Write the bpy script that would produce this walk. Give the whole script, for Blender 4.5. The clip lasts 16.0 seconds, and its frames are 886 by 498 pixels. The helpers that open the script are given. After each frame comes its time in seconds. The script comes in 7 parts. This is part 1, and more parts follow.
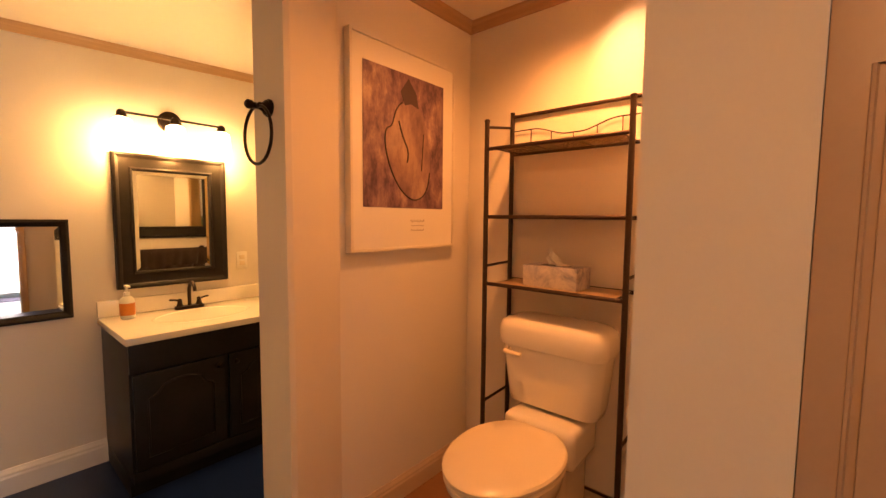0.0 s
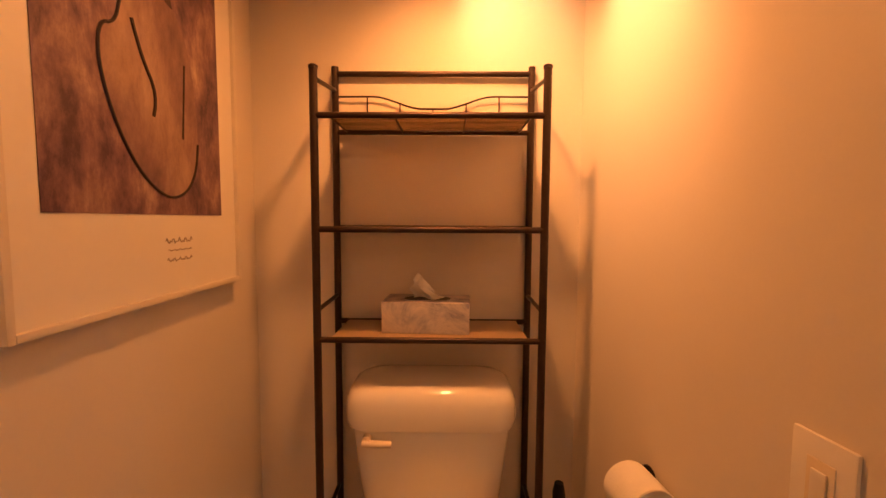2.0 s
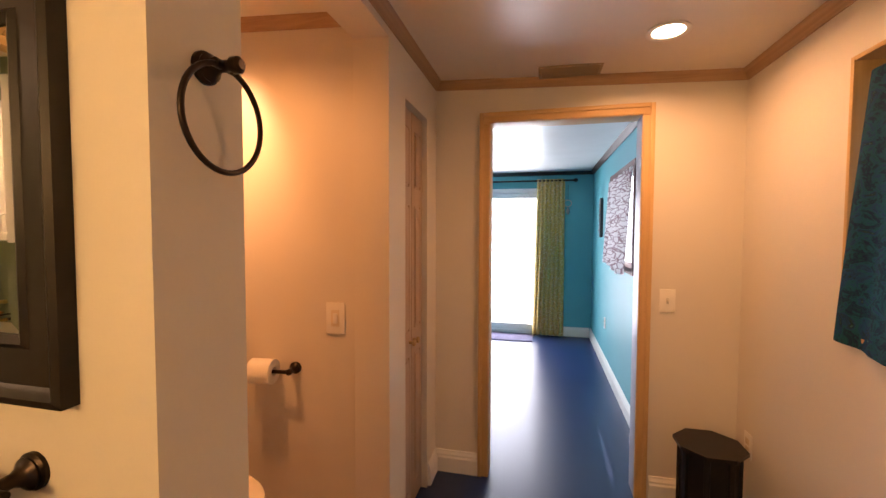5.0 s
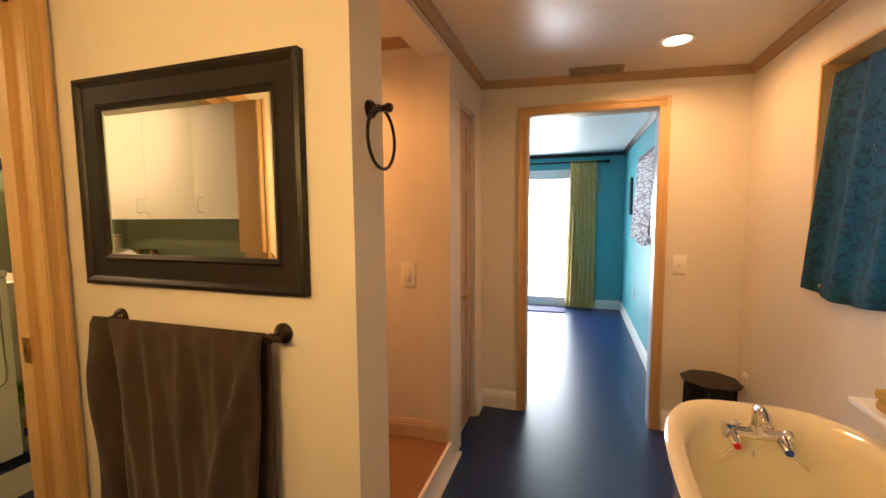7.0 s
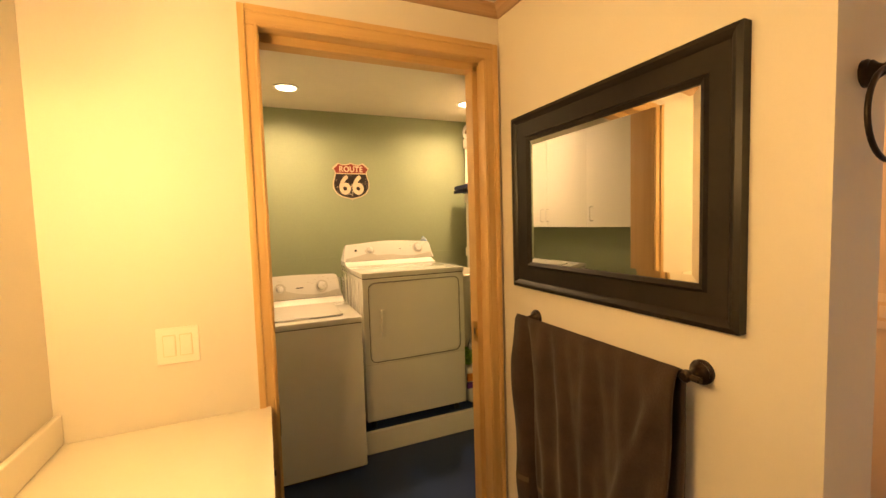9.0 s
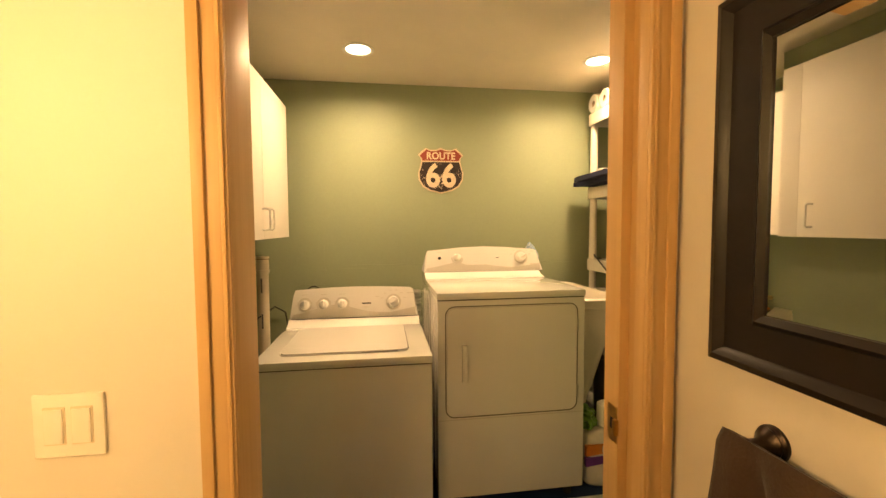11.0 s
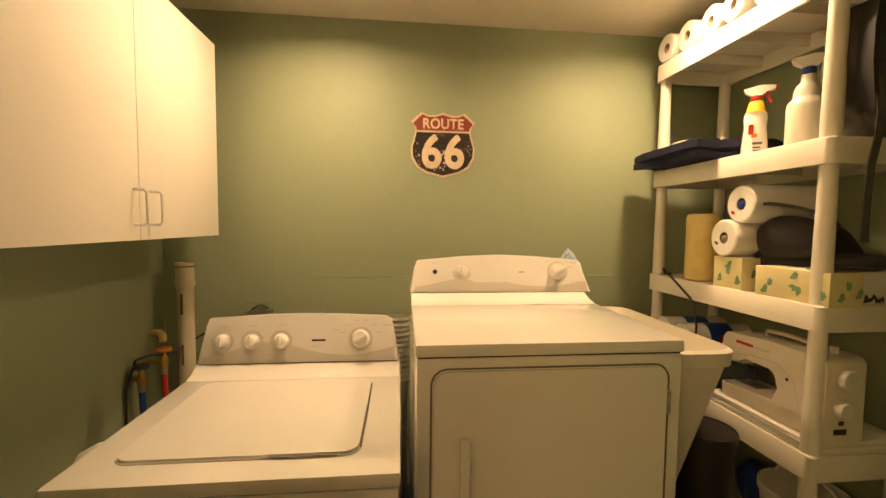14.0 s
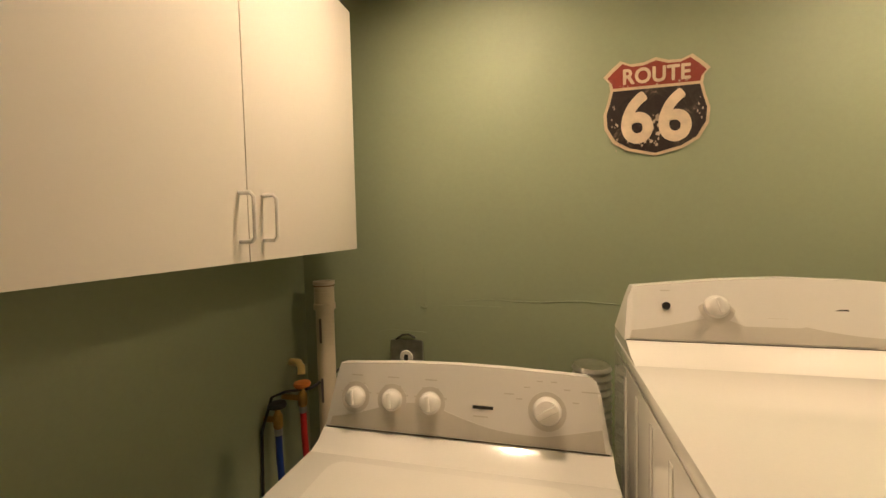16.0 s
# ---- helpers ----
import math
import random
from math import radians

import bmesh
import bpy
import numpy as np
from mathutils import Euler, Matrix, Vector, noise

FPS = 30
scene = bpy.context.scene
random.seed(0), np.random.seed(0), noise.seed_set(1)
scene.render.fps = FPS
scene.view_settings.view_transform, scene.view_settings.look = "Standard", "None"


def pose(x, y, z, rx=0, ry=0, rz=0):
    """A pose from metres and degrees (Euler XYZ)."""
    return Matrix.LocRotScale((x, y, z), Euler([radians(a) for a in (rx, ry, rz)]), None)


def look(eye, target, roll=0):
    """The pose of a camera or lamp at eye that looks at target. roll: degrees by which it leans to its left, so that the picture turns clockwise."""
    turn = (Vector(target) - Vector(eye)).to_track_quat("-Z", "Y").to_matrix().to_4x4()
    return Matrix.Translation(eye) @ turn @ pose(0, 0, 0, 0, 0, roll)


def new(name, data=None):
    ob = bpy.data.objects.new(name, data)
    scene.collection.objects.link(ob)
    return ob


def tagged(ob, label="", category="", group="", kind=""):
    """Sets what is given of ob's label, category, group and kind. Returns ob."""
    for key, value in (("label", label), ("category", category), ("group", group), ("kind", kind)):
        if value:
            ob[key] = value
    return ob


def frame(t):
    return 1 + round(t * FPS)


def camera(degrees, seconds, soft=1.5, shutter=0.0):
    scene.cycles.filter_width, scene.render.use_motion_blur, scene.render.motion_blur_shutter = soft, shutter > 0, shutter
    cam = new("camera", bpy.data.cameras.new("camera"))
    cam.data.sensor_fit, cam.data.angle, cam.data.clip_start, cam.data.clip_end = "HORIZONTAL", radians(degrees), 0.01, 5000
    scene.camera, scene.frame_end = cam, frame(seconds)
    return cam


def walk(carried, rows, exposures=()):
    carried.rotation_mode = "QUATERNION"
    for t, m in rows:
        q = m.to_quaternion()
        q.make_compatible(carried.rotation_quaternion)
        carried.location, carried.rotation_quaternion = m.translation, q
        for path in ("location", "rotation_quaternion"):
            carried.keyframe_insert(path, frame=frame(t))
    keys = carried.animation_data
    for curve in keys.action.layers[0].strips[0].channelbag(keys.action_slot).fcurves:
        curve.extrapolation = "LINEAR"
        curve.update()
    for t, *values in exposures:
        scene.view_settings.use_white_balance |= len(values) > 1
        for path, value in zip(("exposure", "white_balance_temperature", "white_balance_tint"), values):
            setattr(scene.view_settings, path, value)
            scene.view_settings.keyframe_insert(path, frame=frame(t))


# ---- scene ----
cam = camera(94.3, 16.0)
PATH = [
    (0, (-0.022, 0.506, 1.363), (-1.318, 2.022, 1.213), 0.5),
    (0.5, (-0.183, 0.615, 1.357), (-1.19, 2.335, 1.187), 0.7),
    (1, (-0.368, 0.729, 1.35), (-1.064, 2.597, 1.181), 0.6),
    (1.5, (-0.546, 0.826, 1.378), (-0.868, 2.792, 1.203), 0.5),
    (2, (-0.692, 0.921, 1.396), (-0.715, 2.916, 1.253), 0.3),
    (2.5, (-0.904, 0.921, 1.446), (-0.406, 2.849, 1.262), 0.5),
    (3, (-1.072, 0.85, 1.436), (0.01, 2.53, 1.33), 0.6),
    (3.5, (-1.202, 0.69, 1.411), (0.233, 2.08, 1.332), 0.5),
    (4, (-1.403, 0.618, 1.401), (0.307, 1.653, 1.335), 0.3),
    (4.5, (-1.614, 0.605, 1.43), (0.297, 1.185, 1.332), 0.8),
    (4.7, (-1.682, 0.599, 1.429), (0.261, 1.064, 1.342), 0.2),
    (6.8, (-2.258, 0.545, 1.389), (-0.345, 1.103, 1.222), -0.4),
    (7, (-2.283, 0.555, 1.39), (-0.388, 1.171, 1.218), -0.4),
    (7.5, (-2.319, 0.621, 1.393), (-0.558, 1.556, 1.227), -0.8),
    (8, (-2.321, 0.673, 1.399), (-0.77, 1.926, 1.234), -1.2),
    (8.5, (-2.306, 0.703, 1.434), (-1.106, 2.294, 1.269), -2.0),
    (9, (-2.272, 0.708, 1.427), (-1.479, 2.539, 1.299), -1.7),
    (9.2, (-2.251, 0.715, 1.421), (-1.58, 2.595, 1.303), -1.2),
    (11.3, (-1.919, 1.574, 1.418), (-1.726, 3.562, 1.316), -0.3),
    (11.5, (-1.889, 1.671, 1.413), (-1.777, 3.665, 1.315), -0.2),
    (12, (-1.857, 1.882, 1.412), (-1.925, 3.878, 1.307), -0.2),
    (12.5, (-1.856, 2.021, 1.424), (-2.138, 3.997, 1.311), -0.2),
    (13, (-1.805, 2.113, 1.42), (-2.188, 4.073, 1.317), -0.3),
    (13.5, (-1.759, 2.166, 1.414), (-1.986, 4.15, 1.309), 0.0),
    (14, (-1.782, 2.206, 1.419), (-1.579, 4.192, 1.3), 0.6),
    (14.5, (-1.839, 2.246, 1.432), (-1.318, 4.172, 1.288), 0.7),
    (15, (-1.874, 2.348, 1.434), (-1.318, 4.263, 1.282), 0.6),
    (15.5, (-1.859, 2.545, 1.446), (-1.656, 4.528, 1.291), -0.3),
    (16, (-1.924, 2.734, 1.429), (-2.407, 4.671, 1.326), -1.2),
]
walk(cam, [(t, look(eye, target, roll)) for t, eye, target, roll in PATH],
     [(0, 0.17, 8100, 30), (1.0, -0.1, 7900, 31), (1.5, -0.2, 7900, 33), (2.5, -0.26, 7500, 32), (3.0, -0.12, 7100, 33), (3.5, 0.04, 6800, 34), (4.5, 0.12, 6600, 28),
      (7, 0.3, 6300, 9), (9, 0.34, 6800, 9), (11.5, 0.2, 6500, 9), (12.5, 0.02, 6400, 10), (14, -0.05, 6300, 9), (15.0, -0.1, 6000, 9), (16, -0.4, 5300, 7)])

# ---- plan ----
XW, XE, YS = -2.87, 0.55, -0.385          # bathroom
YP, YC, XM = 1.115, 1.19, -1.320          # pier face, closet face, mirror wall
XA, XB, YB = -1.285, -0.195, 2.18          # alcove
YL, YLI = 2.25, 2.39                    # laundry wall, both faces
LXW, LXE, LYN = -2.845, -0.20, 4.162        # laundry
ZA, ZL, ZR = 2.305, 2.347, 2.225       # ceilings


def zc(x, y):
    """The height of the bathroom ceiling, which slopes a little."""
    return 2.275 + 0.04 * (y - 1.2) - 0.002 * (x - 0.55)


XBN = -0.292                              # the alcove narrows to this at its back
STEP = 0.13                               # raised alcove floor
BXE, BYS, BYN = 4.00, -0.07, 3.2          # blue room

# ---- world and large lights ----
world = bpy.data.worlds.new("world")
scene.world = world
world.use_nodes = True
sky = world.node_tree.nodes.new("ShaderNodeTexSky")
sky.sky_type, sky.sun_disc, sky.sun_elevation, sky.sun_rotation = "NISHITA", False, radians(50), radians(90)
world.node_tree.nodes["Background"].inputs[1].default_value = 0.12
world.node_tree.links.new(sky.outputs[0], world.node_tree.nodes["Background"].inputs[0])
WARM = (1.0, 0.63, 0.33)


def lamp(name, kind, energy, color, m, **kw):
    data = bpy.data.lights.new(name, kind)
    data.energy, data.color = energy, color
    if kind == "AREA":
        data.shape, data.size, data.size_y = "RECTANGLE", kw["size"][0], kw["size"][1]
        data.spread = radians(kw.get("spread", 180))
    if kind == "SPOT":
        data.spot_size, data.spot_blend, data.shadow_soft_size = radians(kw["cone"]), kw["blend"], kw["soft"]
    if kind == "POINT":
        data.shadow_soft_size = kw["soft"]
    if kind == "SUN":
        data.angle = radians(kw["angle"])
    ob = new(name, data)
    ob.matrix_world = m
    return ob


lamp("sun", "SUN", 2.5, (1, 0.95, 0.88), look((0, 0, 5), (-1.2, 0.35, 3.2)), angle=0.5)
# daylight in the opening of the sliding door
lamp("door_daylight", "AREA", 60, (0.92, 0.96, 1.0), look((3.90, 1.42, 1.05), (0, 1.42, 1.0)), size=(1.6, 1.9))
# recessed lamps
for x, y, z, e, c in ((0.07, 0.104, zc(0.07, 0.104), 9.0, (1.0, 0.50, 0.20)), (-2.09, 3.655, ZL, 14, WARM), (-0.765, 3.635, ZL, 16, WARM)):
    lamp("downlight_bulb", "AREA", e, c, look((x, y, z - 0.014), (x, y + 0.001, 0)), size=(0.10, 0.10), spread=162)
# alcove spots and vanity bulbs
AMBER = (1.0, 0.41, 0.12)
lamp("alcove_light", "SPOT", 15, (1.0, 0.54, 0.25), look((-0.60, 1.88, 2.20), (-0.49, 2.18, 1.95)), cone=68, blend=1, soft=0.03)
lamp("alcove_light", "SPOT", 24, (1.0, 0.54, 0.25), look((-0.56, 1.82, 2.20), (-0.24, 1.90, 1.80)), cone=66, blend=1, soft=0.03)
# two wide amber spots, added as general fill beyond the narrow beams
lamp("alcove_light", "SPOT", 34, AMBER, look((-0.72, 1.72, 2.20), (-0.52, 2.18, 1.2)), cone=112, blend=1, soft=0.04)
lamp("alcove_light", "SPOT", 24, AMBER, look((-0.74, 1.72, 2.20), (-0.56, 1.75, 0.4)), cone=165, blend=0.8, soft=0.04)
for y in (1.085, 1.335, 1.585):
    lamp("vanity_bulb", "POINT", 9.8, (1.0, 0.57, 0.185), pose(-2.77, y, 1.708), soft=0.035)


# ---- materials ----
def mat(name, color, rough=0.5, metal=0.0, vary=0.06, scale=6.0, grain=90.0, bump=0.0, coat=0.0, gloss_vary=0.0):
    """A painted or solid surface: colour with large stains and fine grain, bump and uneven gloss."""
    m = bpy.data.materials.new(name)
    m.use_nodes = True
    nt = m.node_tree
    b = nt.nodes["Principled BSDF"]
    b.inputs["Roughness"].default_value, b.inputs["Metallic"].default_value = rough, metal
    b.inputs["Coat Weight"].default_value = coat
    geo = nt.nodes.new("ShaderNodeNewGeometry")
    big, fine = nt.nodes.new("ShaderNodeTexNoise"), nt.nodes.new("ShaderNodeTexNoise")
    big.inputs["Scale"].default_value, big.inputs["Detail"].default_value = scale, 4
    fine.inputs["Scale"].default_value, fine.inputs["Detail"].default_value = grain, 3
    for n in (big, fine):
        nt.links.new(geo.outputs["Position"], n.inputs["Vector"])
    add = nt.nodes.new("ShaderNodeMath")
    add.operation = "MULTIPLY_ADD"
    add.inputs[1].default_value = 0.35
    nt.links.new(fine.outputs[0], add.inputs[0])
    nt.links.new(big.outputs[0], add.inputs[2])
    ramp = nt.nodes.new("ShaderNodeValToRGB")
    ramp.color_ramp.elements[0].position, ramp.color_ramp.elements[1].position = 0.42, 0.95
    ramp.color_ramp.elements[0].color = (*[c * (1 - vary) for c in color], 1)
    ramp.color_ramp.elements[1].color = (*[min(1, c * (1 + vary)) for c in color], 1)
    nt.links.new(add.outputs[0], ramp.inputs[0])
    nt.links.new(ramp.outputs[0], b.inputs["Base Color"])
    if gloss_vary:
        mr = nt.nodes.new("ShaderNodeMapRange")
        mr.inputs[1].default_value, mr.inputs[2].default_value = 0.35, 0.65
        mr.inputs[3].default_value, mr.inputs[4].default_value = max(0, rough - gloss_vary), rough + gloss_vary
        nt.links.new(big.outputs[0], mr.inputs[0])
        nt.links.new(mr.outputs[0], b.inputs["Roughness"])
    if bump:
        bp = nt.nodes.new("ShaderNodeBump")
        bp.inputs["Strength"].default_value, bp.inputs["Distance"].default_value = bump, 0.004
        nt.links.new(add.outputs[0], bp.inputs["Height"])
        nt.links.new(bp.outputs[0], b.inputs["Normal"])
    return m


def wood(name, dark, light, axis, rough=0.5, scale=14.0, coat=0.03):
    """Wood whose grain runs along an axis."""
    m = bpy.data.materials.new(name)
    m.use_nodes = True
    nt = m.node_tree
    b = nt.nodes["Principled BSDF"]
    b.inputs["Roughness"].default_value, b.inputs["Coat Weight"].default_value = rough, coat
    geo, mp = nt.nodes.new("ShaderNodeNewGeometry"), nt.nodes.new("ShaderNodeMapping")
    stretch = [scale * 5] * 3
    stretch["xyz".index(axis)] = scale * 0.12
    mp.inputs["Scale"].default_value = stretch
    nt.links.new(geo.outputs["Position"], mp.inputs[0])
    n = nt.nodes.new("ShaderNodeTexNoise")
    n.inputs["Scale"].default_value, n.inputs["Detail"].default_value, n.inputs["Distortion"].default_value = 1.0, 6, 0.6
    nt.links.new(mp.outputs[0], n.inputs["Vector"])
    ramp = nt.nodes.new("ShaderNodeValToRGB")
    ramp.color_ramp.elements[0].position, ramp.color_ramp.elements[1].position = 0.3, 0.7
    ramp.color_ramp.elements[0].color, ramp.color_ramp.elements[1].color = (*dark, 1), (*light, 1)
    nt.links.new(n.outputs[0], ramp.inputs[0])
    nt.links.new(ramp.outputs[0], b.inputs["Base Color"])
    bp = nt.nodes.new("ShaderNodeBump")
    bp.inputs["Strength"].default_value, bp.inputs["Distance"].default_value = 0.15, 0.002
    nt.links.new(n.outputs[0], bp.inputs["Height"])
    nt.links.new(bp.outputs[0], b.inputs["Normal"])
    return m


def pattern(name, colors, scale, rough=0.85, stretch=(1, 1, 1), twist=0.8):
    """Printed cloth: patches of several colours."""
    m = bpy.data.materials.new(name)
    m.use_nodes = True
    nt = m.node_tree
    b = nt.nodes["Principled BSDF"]
    b.inputs["Roughness"].default_value = rough
    geo, mp = nt.nodes.new("ShaderNodeNewGeometry"), nt.nodes.new("ShaderNodeMapping")
    mp.inputs["Scale"].default_value = stretch
    nt.links.new(geo.outputs["Position"], mp.inputs[0])
    n = nt.nodes.new("ShaderNodeTexNoise")
    n.inputs["Scale"].default_value, n.inputs["Detail"].default_value, n.inputs["Roughness"].default_value = scale, 8, 0.7
    n.inputs["Distortion"].default_value = twist
    nt.links.new(mp.outputs[0], n.inputs["Vector"])
    ramp = nt.nodes.new("ShaderNodeValToRGB")
    e = ramp.color_ramp.elements
    while len(e) < len(colors):
        e.new(0.5)
    for k, c in enumerate(colors):
        e[k].position, e[k].color = 0.3 + 0.4 * k / (len(colors) - 1), (*c, 1)
    nt.links.new(n.outputs[0], ramp.inputs[0])
    nt.links.new(ramp.outputs[0], b.inputs["Base Color"])
    bp = nt.nodes.new("ShaderNodeBump")
    bp.inputs["Strength"].default_value, bp.inputs["Distance"].default_value = 0.3, 0.003
    nt.links.new(n.outputs[0], bp.inputs["Height"])
    nt.links.new(bp.outputs[0], b.inputs["Normal"])
    return m


def glow(name, color, strength):
    m = bpy.data.materials.new(name)
    m.use_nodes = True
    b = m.node_tree.nodes["Principled BSDF"]
    b.inputs["Base Color"].default_value = (0.9, 0.9, 0.9, 1)
    b.inputs["Emission Color"].default_value, b.inputs["Emission Strength"].default_value = (*color, 1), strength
    return m


def glass(name, rough=0.0, color=(1, 1, 1)):
    m = bpy.data.materials.new(name)
    m.use_nodes = True
    b = m.node_tree.nodes["Principled BSDF"]
    b.inputs["Base Color"].default_value = (*color, 1)
    b.inputs["Transmission Weight"].default_value, b.inputs["Roughness"].default_value, b.inputs["IOR"].default_value = 1, rough, 1.45
    return m


M_WALL = mat("wall_paint", (0.72, 0.66, 0.57), 0.55, vary=0.03, scale=1.6, grain=160, bump=0.05)
M_CEIL = mat("ceiling_paint", (0.72, 0.66, 0.58), 0.42, vary=0.04, scale=2.5, grain=25, bump=0.22, gloss_vary=0.12)
M_GREEN = mat("green_paint", (0.30, 0.345, 0.215), 0.55, vary=0.06, scale=1.3, grain=70, bump=0.12, gloss_vary=0.08)
M_TEAL = mat("teal_paint", (0.07, 0.36, 0.42), 0.5, vary=0.05, scale=1.5, grain=120, bump=0.05)
M_FLOOR = mat("blue_floor_paint", (0.010, 0.027, 0.098), 0.32, vary=0.06, scale=2.0, grain=60, coat=0.04)
M_FLOOR.node_tree.nodes["Principled BSDF"].inputs["Specular IOR Level"].default_value = 0.4
M_WHITE = mat("white_trim_paint", (0.78, 0.76, 0.71), 0.35, vary=0.03, scale=5, grain=80, bump=0.04)
M_BROWNFLOOR = mat("brown_vinyl", (0.24, 0.115, 0.055), 0.5, vary=0.15, scale=4, grain=60, bump=0.08)
M_OAK_Z = wood("pale_wood_upright", (0.56, 0.35, 0.14), (0.61, 0.395, 0.17), "z")
M_OAK_X = wood("pale_wood_across_x", (0.56, 0.35, 0.14), (0.61, 0.395, 0.17), "x")
M_OAK_Y = wood("pale_wood_across_y", (0.56, 0.35, 0.14), (0.61, 0.395, 0.17), "y")
M_CROWN_X = wood("crown_wood_x", (0.36, 0.22, 0.12), (0.46, 0.30, 0.17), "x")
M_CROWN_Y = wood("crown_wood_y", (0.36, 0.22, 0.12), (0.46, 0.30, 0.17), "y")
M_DARKCROWN = mat("dark_crown", (0.05, 0.035, 0.03), 0.5)
M_BLACKWOOD = mat("black_painted_wood", (0.014, 0.011, 0.009), 0.36, vary=0.3, scale=8, grain=60, bump=0.05)
M_BLACKWOOD.node_tree.nodes["Principled BSDF"].inputs["Specular IOR Level"].default_value = 0.25
M_BRONZE = mat("oil_rubbed_bronze", (0.035, 0.024, 0.018), 0.34, 0.85, vary=0.25, scale=30)
M_RACK = mat("dark_bronze_tube", (0.045, 0.026, 0.018), 0.4, 0.6, vary=0.2, scale=20)
M_PORCELAIN = mat("porcelain", (0.82, 0.77, 0.68), 0.10, vary=0.02, scale=4, coat=0.6)
M_SEAT = mat("cream_plastic", (0.80, 0.70, 0.54), 0.25, vary=0.02)
M_ENAMEL = mat("appliance_enamel", (0.80, 0.78, 0.72), 0.14, vary=0.03, scale=3, grain=200, coat=1.0)
M_ENAMEL.node_tree.nodes["Principled BSDF"].inputs["Coat Roughness"].default_value = 0.05
M_PANEL = mat("console_white", (0.77, 0.75, 0.70), 0.22, vary=0.02)
M_PANELGREY = mat("console_grey", (0.58, 0.55, 0.48), 0.45, vary=0.05)
M_SEAM = mat("dark_seam", (0.03, 0.028, 0.025), 0.7)
M_DOORSEAM = mat("grey_gasket", (0.17, 0.16, 0.14), 0.6)
M_MELAMINE = mat("white_melamine", (0.78, 0.74, 0.66), 0.55, vary=0.02, scale=2, gloss_vary=0.05)
M_MARBLE = mat("cultured_marble", (0.82, 0.77, 0.66), 0.14, vary=0.03, scale=3, coat=0.4)
M_CHROME = mat("chrome", (0.75, 0.75, 0.75), 0.08, 1.0, vary=0.02)
M_STEEL = mat("dull_steel", (0.45, 0.44, 0.42), 0.4, 1.0, vary=0.2, scale=40)
M_BRASS = mat("brass", (0.55, 0.33, 0.10), 0.35, 1.0, vary=0.2, scale=40)
M_TOWEL = mat("brown_towel", (0.036, 0.0195, 0.0115), 0.95, vary=0.40, scale=11, grain=190, bump=1.0)
M_TOWEL.node_tree.nodes["Principled BSDF"].inputs["Sheen Weight"].default_value = 0.08
M_PLATE = mat("white_wall_plate", (0.84, 0.80, 0.72), 0.35, vary=0.02)
M_PAPER = mat("white_paper", (0.82, 0.80, 0.75), 0.9, vary=0.03, scale=20, grain=200, bump=0.3)
M_PLASTIC = mat("ivory_plastic", (0.78, 0.72, 0.60), 0.35, vary=0.02)
M_SHELFPL = mat("cream_shelf_plastic", (0.74, 0.70, 0.60), 0.45, vary=0.05, scale=6, bump=0.05)
M_MIRROR = mat("mirror_silver", (0.86, 0.87, 0.86), 0.02, 1.0, vary=0.0)
M_GLASS = glass("clear_glass")
M_BULB = glow("lit_bulb", (1.0, 0.80, 0.50), 14)
M_SHADE = glow("lit_frosted_shade", (1.0, 0.72, 0.34), 20)
M_BLACK = mat("black_plastic", (0.012, 0.012, 0.013), 0.5)
M_PVC = mat("cream_pvc", (0.68, 0.60, 0.44), 0.4, vary=0.08, scale=12)


# ---- mesh helpers ----
def box(bm, lo, hi, bevel=0.0, seg=2):
    geom = bmesh.ops.create_cube(bm, size=1, matrix=Matrix.LocRotScale([(a + b) / 2 for a, b in zip(lo, hi)], None, [b - a for a, b in zip(lo, hi)]))
    if bevel:
        edges = list({e for v in geom["verts"] for e in v.link_edges})
        bmesh.ops.bevel(bm, geom=edges, offset=bevel, segments=seg, affect="EDGES", profile=0.6)
    return bm


def rod(bm, a, b, r, seg=14, r2=None, cap=True):
    a, b = Vector(a), Vector(b)
    m = Matrix.Translation((a + b) / 2) @ (b - a).to_track_quat("Z", "Y").to_matrix().to_4x4()
    bmesh.ops.create_cone(bm, cap_ends=cap, segments=seg, radius1=r, radius2=r if r2 is None else r2, depth=(b - a).length, matrix=m)
    return bm


def sweep(bm, pts, r, seg=10, closed=False):
    """A tube of radius r along points."""
    pts = [Vector(p) for p in pts]
    rings, n = [], len(pts)
    side = None
    for k, p in enumerate(pts):
        a = pts[(k - 1) % n] if closed or k else p
        b = pts[(k + 1) % n] if closed or k < n - 1 else p
        d = (b - a).normalized()
        if side is None:
            side = d.orthogonal().normalized()
        side = (side - d * side.dot(d)).normalized()
        up = d.cross(side)
        rings.append([bm.verts.new(p + r * (math.cos(t) * side + math.sin(t) * up)) for t in [2 * math.pi * i / seg for i in range(seg)]])
    for k in range(n if closed else n - 1):
        ra, rb = rings[k], rings[(k + 1) % n]
        for i in range(seg):
            bm.faces.new((ra[i], ra[(i + 1) % seg], rb[(i + 1) % seg], rb[i]))
    if not closed:
        bm.faces.new(rings[0][::-1]), bm.faces.new(rings[-1])
    return bm


